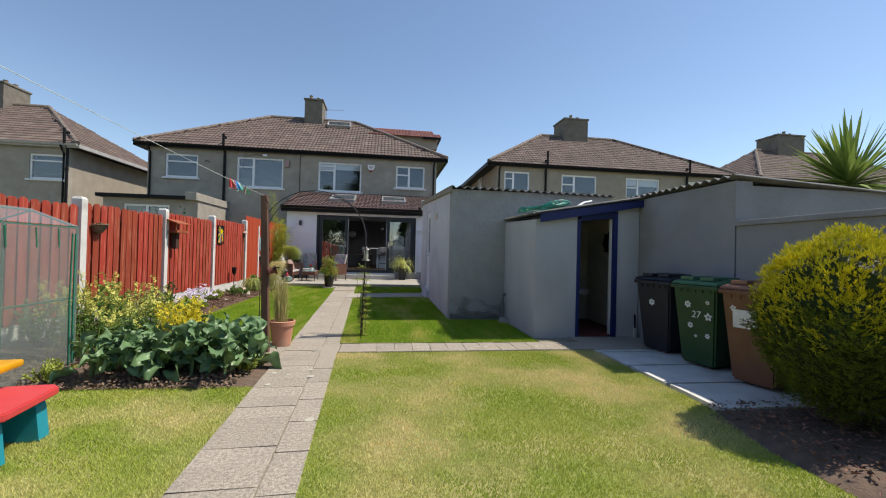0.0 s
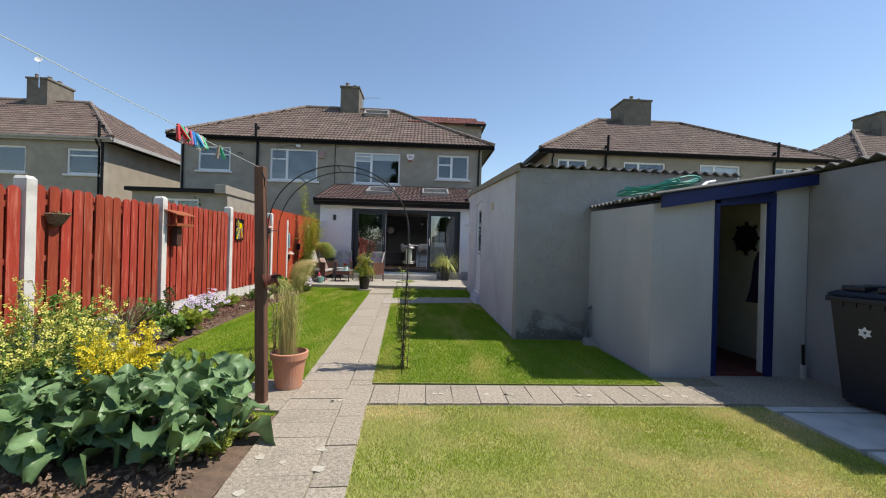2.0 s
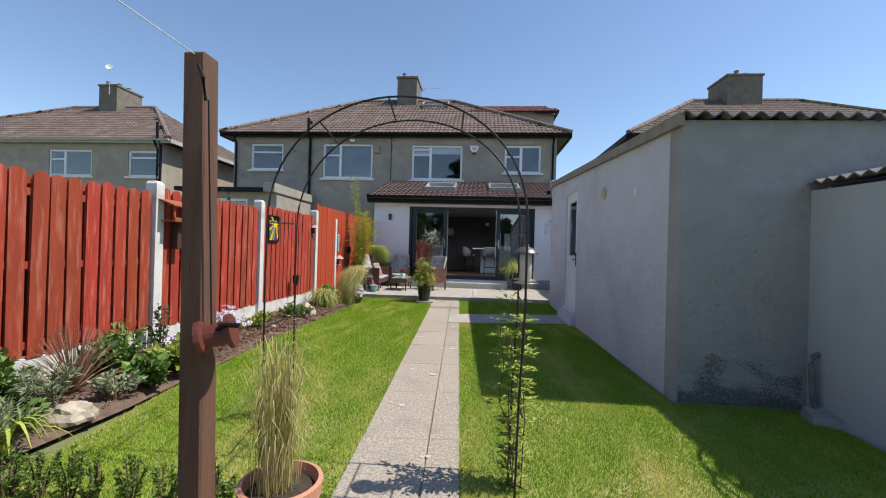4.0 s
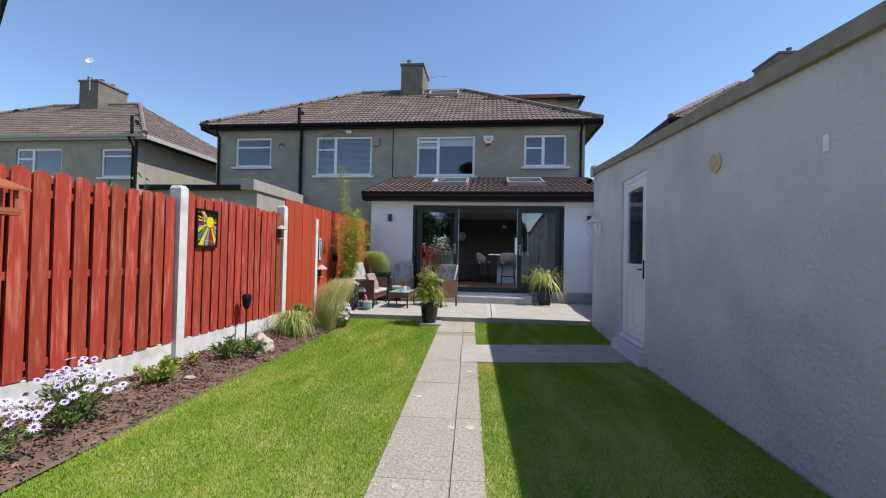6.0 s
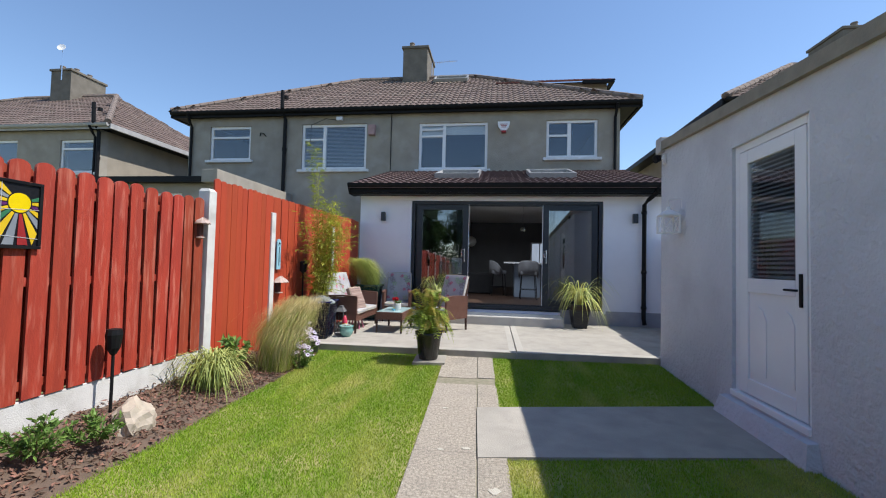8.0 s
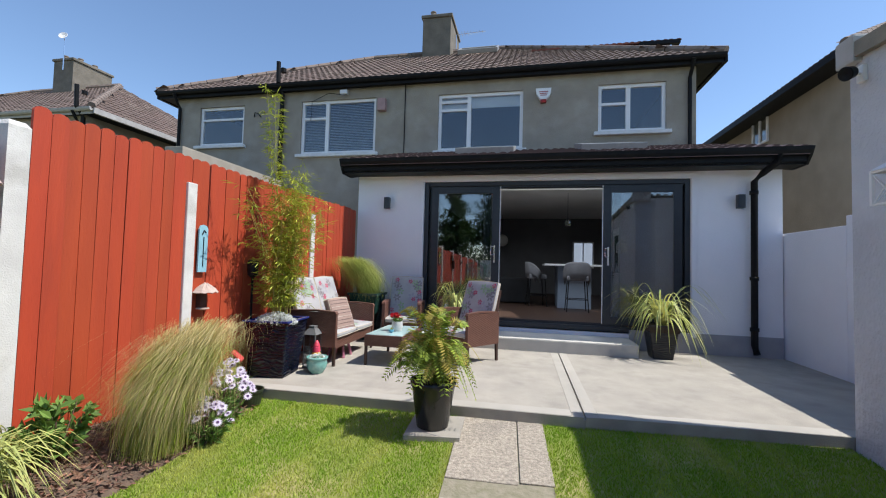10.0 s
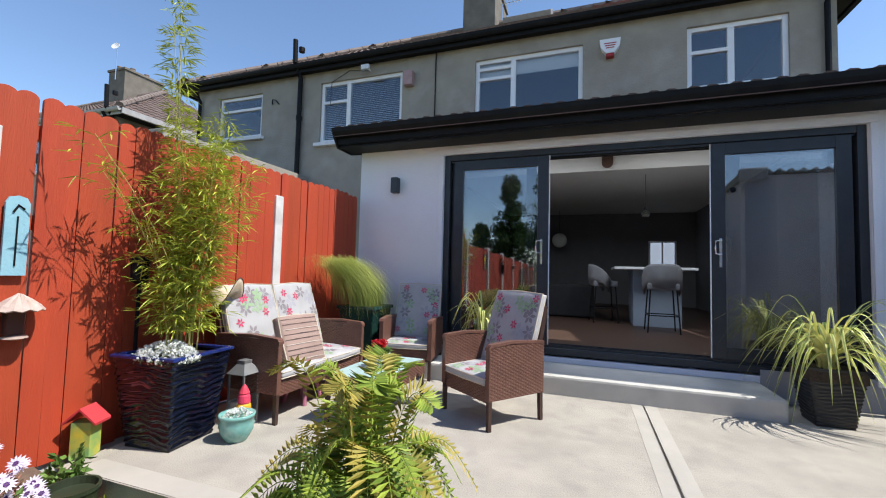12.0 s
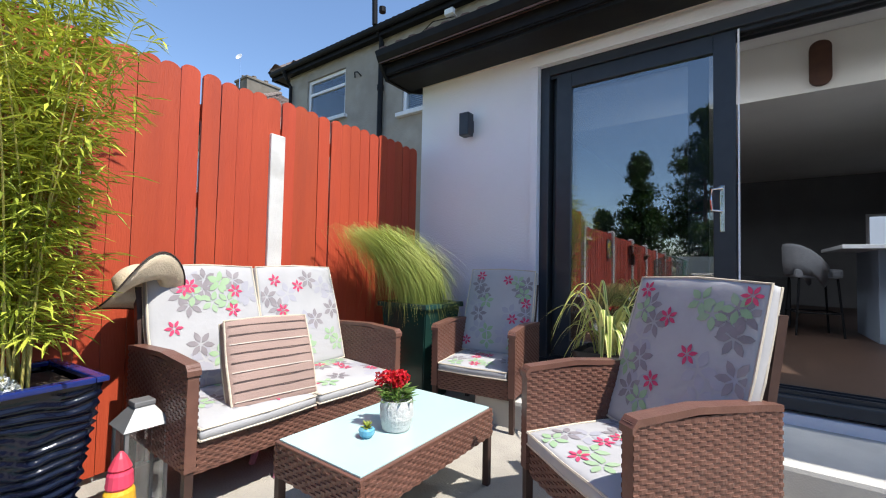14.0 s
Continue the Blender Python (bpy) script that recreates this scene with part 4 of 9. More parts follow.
# dark flecks over the end wall, denser towards its foot
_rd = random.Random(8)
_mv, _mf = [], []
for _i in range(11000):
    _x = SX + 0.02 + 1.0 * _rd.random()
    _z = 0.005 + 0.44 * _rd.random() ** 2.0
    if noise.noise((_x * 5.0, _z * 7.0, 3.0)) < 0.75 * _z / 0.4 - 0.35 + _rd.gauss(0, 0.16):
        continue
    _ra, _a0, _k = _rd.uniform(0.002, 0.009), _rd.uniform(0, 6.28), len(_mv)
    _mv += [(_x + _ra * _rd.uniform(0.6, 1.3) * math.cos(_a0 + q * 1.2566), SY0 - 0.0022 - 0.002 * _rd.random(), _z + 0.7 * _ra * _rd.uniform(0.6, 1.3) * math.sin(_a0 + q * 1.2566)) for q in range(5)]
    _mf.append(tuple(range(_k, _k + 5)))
_o = raw("moss", _mv, _mf, M_SHED_FLECK, shed)
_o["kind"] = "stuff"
_o["label"] = "dark flecks thickening towards the wall foot"

# store door
sdoor = tagged(new("door_2"), "white half-glazed plastic door with a slatted blind", "door", kind="structure")
_bm = B()
X0 = SX + 0.03
box(_bm, X0, DY0, SDZ0, X0 + 0.07, DY0 + 0.065, SDZ1, 0.006)
box(_bm, X0, DY1 - 0.065, SDZ0, X0 + 0.07, DY1, SDZ1, 0.006)
box(_bm, X0, DY0 + 0.066, SDZ1 - 0.065, X0 + 0.07, DY1 - 0.066, SDZ1, 0.006)
box(_bm, X0 - 0.05, DY0, SDZ0, X0 + 0.07, DY1, SDZ0 + 0.05, 0.008)
part("door_frame", _bm, M_UPVC, sdoor)
_ya, _yb, _za, _zb = DY0 + 0.072, DY1 - 0.072, SDZ0 + 0.06, SDZ1 - 0.072
_bm = B()
box(_bm, X0 - 0.004, _ya, _za, X0 + 0.05, _ya + 0.115, _zb, 0.006)
box(_bm, X0 - 0.004, _yb - 0.115, _za, X0 + 0.05, _yb, _zb, 0.006)
box(_bm, X0 - 0.004, _ya + 0.1155, _zb - 0.115, X0 + 0.05, _yb - 0.1155, _zb, 0.006)
box(_bm, X0 - 0.004, _ya + 0.1155, 1.12, X0 + 0.05, _yb - 0.1155, 1.24, 0.006)
box(_bm, X0 - 0.004, _ya + 0.1155, _za, X0 + 0.05, _yb - 0.1155, _za + 0.13, 0.006)
box(_bm, X0 + 0.012, _ya + 0.1155, _za + 0.1305, X0 + 0.045, _yb - 0.1155, 1.1195)
leaf = part("door_leaf", _bm, M_UPVC, sdoor)
for _c in (0.30, 0.70):
    _m = _ya + (_yb - _ya) * _c
    _bm = B()
    prism(_bm, [(_m - 0.1, 0.44), (_m + 0.1, 0.44), (_m + 0.1, 0.90), (_m + 0.06, 0.98), (_m, 1.01), (_m - 0.06, 0.98), (_m - 0.1, 0.90)], X0 + 0.004, X0 + 0.0118, "x")
    part("door_panel", _bm, M_UPVC, leaf)
_bm = B()
box(_bm, X0 + 0.012, _ya + 0.1, 1.22, X0 + 0.02, _yb - 0.1, _zb - 0.1)
_g = part("pane", _bm, M_GLASS, leaf)
_g.visible_shadow = False
_bm = B()
_z = 1.25
while _z < _zb - 0.13:
    hexa(_bm, [(X0 + 0.032, _ya + 0.117, _z), (X0 + 0.042, _ya + 0.117, _z + 0.018), (X0 + 0.042, _yb - 0.117, _z + 0.018), (X0 + 0.032, _yb - 0.117, _z),
               (X0 + 0.032, _ya + 0.117, _z + 0.003), (X0 + 0.042, _ya + 0.117, _z + 0.021), (X0 + 0.042, _yb - 0.117, _z + 0.021), (X0 + 0.032, _yb - 0.117, _z + 0.003)])
    _z += 0.036
part("blind", _bm, mat("grey_blind", (0.24, 0.25, 0.27), (0.20, 0.21, 0.23), 5, 0.5), leaf, "grey slatted blind")
_bm = B()
tube(_bm, [(X0 - 0.03, _ya + 0.05, 1.17), (X0 - 0.045, _ya + 0.06, 1.17), (X0 - 0.045, _ya + 0.17, 1.17)], 0.009, 8)
box(_bm, X0 - 0.016, _ya + 0.035, 1.05, X0 - 0.0045, _ya + 0.065, 1.29, 0.004)
part("handle", _bm, M_BLACK, leaf, "black lever handle")
_bm = B()
hexa(_bm, [(SX - 0.13, DY0 - 0.12, -0.1), (SX - 0.001, DY0 - 0.12, -0.1), (SX - 0.001, DY1 + 0.14, -0.1), (SX - 0.13, DY1 + 0.14, -0.1), (SX - 0.07, DY0 - 0.06, 0.16), (SX - 0.001, DY0 - 0.06, 0.168), (SX - 0.001, DY1 + 0.08, 0.168), (SX - 0.07, DY1 + 0.08, 0.16)])
setting("door_step", _bm, M_SHED, "rendered doorstep")
_bm = B()
box(_bm, SX + 0.35, DY0 - 0.4, 0.0, SX + 0.4, DY1 + 0.4, 2.4)
setting("wall_store", _bm, M_ROOMWALL, "plain wall inside the store")

# ---- the outhouse ----
OX0, OX1, OY0 = 3.46, 5.17, 6.36


def out_top(x):
    return 1.80 + (x - OX0) * 0.175


ODX0, ODX1, ODZ1 = 4.13, 4.80, 1.90
outhouse = thing("outhouse", "small grey outhouse with a blue door frame and corrugated roof", "outhouse")
_bm = B()
hexa(_bm, [(OX0, OY0, -0.2), (OX0 + 0.12, OY0, -0.2), (OX0 + 0.12, SY0 - 0.003, -0.2), (OX0, SY0 - 0.003, -0.2), (OX0, OY0, 1.80), (OX0 + 0.12, OY0, 1.82), (OX0 + 0.12, SY0 - 0.003, 1.88), (OX0, SY0 - 0.003, 1.86)])
part("side_wall", _bm, M_OUTHOUSE, outhouse)
for _a, _b in ((OX0 + 0.121, ODX0), (ODX1, OX1)):
    _bm = B()
    hexa(_bm, [(_a, OY0, -0.2), (_b, OY0, -0.2), (_b, OY0 + 0.12, -0.2), (_a, OY0 + 0.12, -0.2), (_a, OY0, out_top(_a)), (_b, OY0, out_top(_b)), (_b, OY0 + 0.12, out_top(_b)), (_a, OY0 + 0.12, out_top(_a))])
    part("front_wall", _bm, M_OUTHOUSE, outhouse)
_bm = B()
box(_bm, OX0 + 0.13, SY0 - 0.03, 0, OX1, SY0 - 0.005, 1.9)
box(_bm, OX1 - 0.04, OY0 + 0.13, 0, OX1 - 0.005, SY0 - 0.04, 2.0)
box(_bm, OX0 + 0.125, OY0 + 0.13, 0, OX0 + 0.14, SY0 - 0.04, 1.82)
part("inner_wall", _bm, M_WHITEWALL, outhouse, "whitewashed inside wall")
_bm = B()
box(_bm, OX0 + 0.125, OY0 + 0.02, -0.1, OX1 - 0.05, SY0 - 0.04, 0.03)
part("floor", _bm, M_REDFLOOR, outhouse, "red painted floor")
_bm = B()
box(_bm, ODX0, OY0 - 0.015, 0.0, ODX0 + 0.05, OY0 + 0.1, 1.83, 0.004)
part("door_jamb", _bm, M_BLUE, outhouse, "navy painted jamb")
part("door_jamb", box(B(), ODX1 - 0.07, OY0 - 0.015, 0.0, ODX1, OY0 + 0.1, 1.96, 0.004), M_BLUE, outhouse, "navy painted jamb")
part("door_head", hexa(B(), [(ODX0 + 0.052, OY0 - 0.012, 1.80), (ODX1 - 0.072, OY0 - 0.012, 1.86), (ODX1 - 0.072, OY0 + 0.1, 1.86), (ODX0 + 0.052, OY0 + 0.1, 1.80), (ODX0 + 0.052, OY0 - 0.012, out_top(ODX0)), (ODX1 - 0.072, OY0 - 0.012, out_top(ODX1)), (ODX1 - 0.072, OY0 + 0.1, out_top(ODX1)), (ODX0 + 0.052, OY0 + 0.1, out_top(ODX0))]), M_BLUE, outhouse, "navy painted door head")
_bm = B()
box(_bm, ODX1 - 0.084, OY0 + 0.03, 0.03, ODX1 - 0.071, OY0 + 0.1, 1.85, 0.003)
part("door_stop", _bm, mat("white_strip", (0.6, 0.6, 0.6), (0.5, 0.5, 0.5), 4, 0.5), outhouse, "white painted door stop")
_bm = B()
hexa(_bm, [(OX0 + 0.04, OY0 - 0.1, out_top(OX0) - 0.05), (OX1 + 0.02, OY0 - 0.1, out_top(OX1) - 0.05), (OX1 + 0.02, OY0 - 0.07, out_top(OX1) - 0.05), (OX0 + 0.04, OY0 - 0.07, out_top(OX0) - 0.05),
           (OX0 + 0.04, OY0 - 0.1, out_top(OX0) + 0.09), (OX1 + 0.02, OY0 - 0.1, out_top(OX1) + 0.06), (OX1 + 0.02, OY0 - 0.07, out_top(OX1) + 0.06), (OX0 + 0.04, OY0 - 0.07, out_top(OX0) + 0.09)])
part("fascia", _bm, M_BLUE, outhouse, "navy painted fascia board")
_bm = B()
_rows = []
_n = 60
for _k, _x in enumerate((OX0 - 0.05, (OX0 + OX1) / 2, OX1 + 0.03)):
    _rows.append([_bm.verts.new((_x, OY0 - 0.14 + (SY0 - OY0 + 0.12) * i / _n, out_top(_x) + 0.10 + 0.018 * math.sin(2 * math.pi * i / 4.0) + 0.03 * i / _n * (OX1 - _x) / 1.7)) for i in range(_n + 1)])
for _a, _b in zip(_rows, _rows[1:]):
    for i in range(_n):
        _bm.faces.new((_a[i], _a[i + 1], _b[i + 1], _b[i]))
_r = bmesh.ops.extrude_face_region(_bm, geom=_bm.faces[:])
for _v in (g for g in _r["geom"] if isinstance(g, bmesh.types.BMVert)):
    _v.co.z -= 0.012
bmesh.ops.recalc_face_normals(_bm, faces=_bm.faces[:])
part("roof_sheet", _bm, M_CORR, outhouse, "corrugated roof sheet")
# toilet cistern, round mirror and hanging coat inside
_bm = B()
box(_bm, 4.2, SY0 - 0.22, 0.85, 4.62, SY0 - 0.035, 1.3, 0.02)
part("cistern", _bm, mat("dark_cistern", (0.05, 0.05, 0.05), None, 8, 0.5), outhouse, "dark wall-hung cistern")
_bm = B()
lathe(_bm, [(0.10, 0.0), (0.16, 0.01), (0.17, 0.04), (0.165, 0.05), (0.1, 0.045), (0.0, 0.045)][:5], 20)
for _k in range(8):
    _a = _k * math.pi / 4
    tube(_bm, [(0.15 * math.cos(_a), 0.15 * math.sin(_a), 0.025), (0.21 * math.cos(_a), 0.21 * math.sin(_a), 0.025)], 0.02, 6)
bmesh.ops.transform(_bm, matrix=pose(OX1 - 0.042, 7.12, 1.50, 0, -90, 0), verts=_bm.verts[:])
_w = tagged(mesh_ob("ornamental_wheel", _bm, mat("dark_metal", (0.03, 0.03, 0.03), None, 10, 0.5, 0.6)), "dark round ship's-wheel ornament on the wall", "ornament")

# ---- the lower sheds at the boundary ----
_bm = B()
box(_bm, 5.18, 4.56, -0.2, 5.4, SY0 - 0.01, 2.17)
box(_bm, 5.401, 4.56, -0.2, 8.6, 4.78, 2.12)
boundary_shed = thing("boundary_shed", "grey rendered boundary shed with corrugated roof", "shed")
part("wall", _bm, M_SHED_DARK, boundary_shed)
_bm = B()
_rows = []
_n = 96
for _x in (5.12, 8.7):
    _rows.append([_bm.verts.new((_x, 4.5 + 3.4 * i / _n, 2.225 - 0.05 * (_x - 5.12) + 0.022 * math.sin(2 * math.pi * i / 4.0))) for i in range(_n + 1)])
for i in range(_n):
    _bm.faces.new((_rows[0][i], _rows[0][i + 1], _rows[1][i + 1], _rows[1][i]))
_r = bmesh.ops.extrude_face_region(_bm, geom=_bm.faces[:])
for _v in (g for g in _r["geom"] if isinstance(g, bmesh.types.BMVert)):
    _v.co.z -= 0.012
bmesh.ops.recalc_face_normals(_bm, faces=_bm.faces[:])
part("roof_sheet", _bm, M_CORR, boundary_shed, "corrugated roof sheet")
_bm = B()
box(_bm, 5.19, -5, -0.2, 5.39, 4.55, 1.64)
box(_bm, 5.16, -5, 1.641, 5.42, 4.55, 1.70, 0.01)
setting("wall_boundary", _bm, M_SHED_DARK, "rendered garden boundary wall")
_bm = B()
box(_bm, 3.57, 14.34, -0.2, 3.77, 16.2, 1.97, 0.01)
box(_bm, 3.57, 16.201, -0.2, 3.77, 20.2, 1.86, 0.01)
setting("wall_side", _bm, M_EXT, "pale rendered side wall by the patio")
_bm = B()
box(_bm, -3.2, -5.4, -0.2, 5.6, -5.2, 1.8)
setting("wall_back", _bm, M_SHED, "plain garden wall behind")

# ---- fence ----
POSTS = [0.3, 2.28, 4.28, 6.28, 8.32, 10.40, 12.57]
FX = -2.79


def fence_top(y):
    return 1.765 + (y - 6.28) * 0.028


def board_mesh(w, h, t, round_top):
    """A fence board standing at its origin, facing +x."""
    bm = B()
    out = [(-w / 2, 0), (w / 2, 0)]
    k = 7
    rise = round_top
    for i in range(k + 1):
        a = math.pi * i / k
        out.append((w / 2 * math.cos(a), h - rise + rise * math.sin(a)))
    prism(bm, out, -t / 2, t / 2, "x")
    me = bpy.data.meshes.new("board")
    bm.to_mesh(me)
    bm.free()
    return me


_rb = random.Random(12)
for _i, (_ya, _yb) in enumerate(zip(POSTS, POSTS[1:])):
    _h = fence_top((_ya + _yb) / 2) - 0.35
    panel = thing("garden_fence", "red-stained timber fence panel of upright boards", "fence", pose(FX, (_ya + _yb) / 2, 0.35), "garden fence panels")
    _w = (_yb - _ya) - 0.12
    _me = board_mesh(0.119, _h, 0.018, 0.042)
    _me.materials.append(M_FENCE)
    _n = round(_w / 0.146)
    for _k in range(_n):
        _o = new("board", _me)
        _o.parent = panel
        _o.matrix_basis = pose(0.03 + _rb.uniform(-0.003, 0.003), -_w / 2 + (_k + 0.5) * _w / _n, _rb.uniform(-0.012, 0.012), _rb.uniform(-0.5, 0.5), 0, _rb.uniform(-2, 2))
    _me2 = board_mesh(0.134, _h - 0.03, 0.018, 0.03)
    _me2.materials.append(M_FENCE)
    for _k in range(_n + 1):
        _o = new("board", _me2)
        _o.parent = panel
        _o.matrix_basis = pose(-0.045, max(-_w / 2 + 0.05, min(_w / 2 - 0.05, -_w / 2 + _k * _w / _n)), 0, 0, 0, 0)
    for _z in (0.06, 0.47 * _h, _h - 0.2):
        _bm = B()
        box(_bm, -0.035, -_w / 2, _z, 0.018, _w / 2, _z + 0.06, 0.004)
        part("rail", _bm, M_FENCE, panel)
    gb = thing("gravel_board", "pale concrete gravel board under the fence", "gravel board", pose(FX, (_ya + _yb) / 2, 0), "gravel boards")
    _bm = B()
    box(_bm, -0.02, -_w / 2, -0.1, 0.03, _w / 2, 0.345, 0.006)
    part("board", _bm, M_POST, gb)

for _y in POSTS:
    post = thing("fence_post", "slotted concrete fence post with a chamfered top", "post", pose(FX, _y, 0), "fence posts")
    _t = fence_top(_y) + 0.09
    _bm = B()
    box(_bm, -0.05, -0.055, -0.2, 0.075, 0.055, _t - 0.03)
    hexa(_bm, [(-0.05, -0.055, _t - 0.03), (0.075, -0.055, _t - 0.03), (0.075, 0.055, _t - 0.03), (-0.05, 0.055, _t - 0.03), (-0.04, -0.04, _t), (0.05, -0.04, _t), (0.05, 0.04, _t), (-0.04, 0.04, _t)])
    part("shaft", _bm, M_POST, post)

# the taller boards by the patio
tall = thing("garden_fence", "tall orange-red close-boarded fence with scalloped tops", "fence", pose(FX, 12.66, 0.12), "garden fence panels")
_y = 0.0
_k = 0
_mes = {}
_pitch = 0.0985
while _y < 4.62:
    _h = 2.035 + 0.008 * _y
    _key = round(_h, 2)
    if _key not in _mes:
        _mes[_key] = board_mesh(0.0958, _key, 0.02, 0.034)
        _mes[_key].materials.append(M_FENCE_TALL)
    _o = new("board", _mes[_key])
    _o.parent = tall
    _o.matrix_basis = pose(0.014 + _rb.uniform(-0.003, 0.003), _y + 0.05, _rb.uniform(-0.01, 0.01), _rb.uniform(-0.3, 0.3), 0, _rb.uniform(-1, 1))
    _y += _pitch
    _k += 1
for _z in (0.45, 1.3, 1.8):
    _bm = B()
    box(_bm, -0.06, 0, _z, -0.005, 4.65, _z + 0.08)
    part("rail", _bm, M_FENCE_TALL, tall)
for _y in (13.83, 15.88):
    post = thing("fence_post", "white concrete post let into the tall fence", "post", pose(FX, _y, 0), "fence posts")
    _bm = B()
    box(_bm, -0.05, -0.05, -0.2, 0.045, 0.05, 1.94, 0.008)
    part("shaft", _bm, M_POST, post)
gb = thing("gravel_board", "pale concrete gravel board under the tall fence", "gravel board", pose(FX, 14.95, 0), "gravel boards")
_bm = B()
box(_bm, -0.03, -2.3, -0.1, 0.0, 2.3, 0.115, 0.006)
part("board", _bm, M_POST, gb)

# neighbour's flat-roofed annex and the garden beyond the fence
annex = thing("neighbour_annex", "flat-roofed pebbledashed annex beyond the fence", "annex")
_bm = B()
wall_x(_bm, -9.3, -6.0, 17.2, 17.45, -0.2, 3.02, [(-8.6, -7.0, 1.9, 2.8)])
box(_bm, -6.25, 17.451, -0.2, -6.0, 20.27, 3.02)
box(_bm, -9.3, 17.451, -0.2, -9.05, 20.27, 3.02)
part("wall", _bm, M_DASH, annex)
_bm = B()
box(_bm, -9.45, 17.0, 3.021, -6.35, 20.27, 3.15)
part("flat_roof", _bm, M_BLACK, annex, "black felt roof edge")
_bm = B()
box(_bm, -6.34, 16.95, 3.0, -5.95, 20.27, 3.3, 0.015)
part("parapet", _bm, M_DASH, annex)
window_unit(annex, -8.6, -7.0, 1.9, 2.8, 17.28, ([-7.8], []), False)


# ---- foliage helpers ----
class Foil:
    """Gathers ribbons, leaves and petals as plain arrays."""

    def __init__(self, seed=0):
        self.v, self.f, self.r = [], [], random.Random(seed)

    def ribbon(self, pts, widths, side):
        k = len(self.v)
        for p, w in zip(pts, widths):
            self.v.append(p - side * w)
            self.v.append(p + side * w)
        for i in range(len(pts) - 1):
            a = k + 2 * i
            self.f.append((a, a + 1, a + 3, a + 2))

    def leaf(self, p, d, length, width, up=None):
        d = d.normalized()
        up = up or Vector((0, 0, 1))
        s = d.cross(up)
        s = s.normalized() if s.length > 1e-4 else Vector((1, 0, 0))
        n = s.cross(d)
        k = len(self.v)
        m = p + d * length * 0.45
        self.v += [p, m + s * width / 2 + n * width * 0.18, p + d * length - n * length * 0.06, m - s * width / 2 + n * width * 0.18]
        self.f += [(k, k + 1, k + 2), (k, k + 2, k + 3)]

    def arch(self, p, az, reach, height, width, droop=0.0, n=6, tip=0.15):
        """A blade that rises from p and bows outwards to reach, ending droop below its crest."""
        h = Vector((math.cos(az), math.sin(az), 0))
        side = Vector((-math.sin(az), math.cos(az), 0))
        pts, ws = [], []
        for i in range(n + 1):
            t = i / n
            z = height * math.sin(min(t * 1.25, 1) * math.pi / 2) - droop * max(0, t - 0.45) ** 2 * 3.3
            pts.append(p + h * reach * t ** 1.35 + Vector((0, 0, z)))
            ws.append(width * (0.65 + 0.35 * math.sin(math.pi * t)) * (1 - t ** 3 * (1 - tip)))
        self.ribbon(pts, ws, side)

    def flower(self, p, n, r, petals, width):
        n = n.normalized()
        a = n.orthogonal().normalized()
        b = n.cross(a)
        o = self.r.uniform(0, 6)
        for i in range(petals):
            t = o + 2 * math.pi * i / petals
            d = a * math.cos(t) + b * math.sin(t)
            self.leaf(p + d * r * 0.15, d + n * 0.12, r, width, n)

    def put(self, name, material, parent=None, label="", smooth=False):
        o = raw(name, self.v, self.f, material, parent, smooth)
        o["kind"] = "stuff"
        if label:
            o["label"] = label
        return o


def rdir(r, up=0.0):
    v = Vector((r.gauss(0, 1), r.gauss(0, 1), r.gauss(0, 1) + up))
    return v.normalized()


def green(name, c1, c2, island=0.28, rough=0.55, scale=4.0):
    return mat(name, c1, c2, scale, rough, island=island, spec=0.35, sub=0.22)


G_CABBAGE = mat("cabbage_leaf", (0.20, 0.32, 0.15), (0.115, 0.20, 0.082), 7, 0.40, bump=0.3, bscale=30, vary=0.2, spec=0.4, sub=0.12)
G_YELLOWGREEN = green("lime_leaf", (0.36, 0.41, 0.08), (0.27, 0.34, 0.05))
G_MID = green("mid_leaf", (0.17, 0.28, 0.06), (0.12, 0.21, 0.045))
G_DARK = green("dark_leaf", (0.055, 0.115, 0.03), (0.04, 0.085, 0.025))
G_BOX = green("box_leaf", (0.15, 0.24, 0.04), (0.10, 0.18, 0.03))
G_GREY = green("grey_leaf", (0.31, 0.36, 0.22), (0.22, 0.28, 0.15))
G_STRAW = green("straw_blade", (0.58, 0.48, 0.22), (0.38, 0.38, 0.12), 0.2)
G_FEATHER = green("feather_grass", (0.74, 0.60, 0.32), (0.46, 0.45, 0.14), 0.3)
G_FEATHER_LUSH = green("feather_grass_lush", (0.36, 0.44, 0.06), (0.24, 0.33, 0.035), 0.3)
G_FEATHER_GREEN = green("feather_grass_green", (0.52, 0.55, 0.17), (0.34, 0.42, 0.08), 0.3)
G_FERN = green("fern_frond", (0.32, 0.40, 0.055), (0.17, 0.25, 0.03), 0.45)
G_BAMBOO = green("bamboo_leaf", (0.50, 0.53, 0.075), (0.33, 0.40, 0.045), 0.4)
G_CANE = mat("bamboo_cane", (0.50, 0.43, 0.13), (0.38, 0.36, 0.09), 12, 0.45)
G_STRIPE = green("variegated_blade", (0.55, 0.55, 0.20), (0.24, 0.32, 0.07), 0.3, scale=1.5)
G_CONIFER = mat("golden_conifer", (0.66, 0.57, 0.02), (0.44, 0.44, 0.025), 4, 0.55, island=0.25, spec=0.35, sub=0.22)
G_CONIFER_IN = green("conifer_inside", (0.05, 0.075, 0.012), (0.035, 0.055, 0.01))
G_PALM = green("palm_blade", (0.24, 0.32, 0.08), (0.17, 0.25, 0.055), 0.3)
G_TREE = green("tree_leaf", (0.06, 0.11, 0.03), (0.04, 0.08, 0.02))
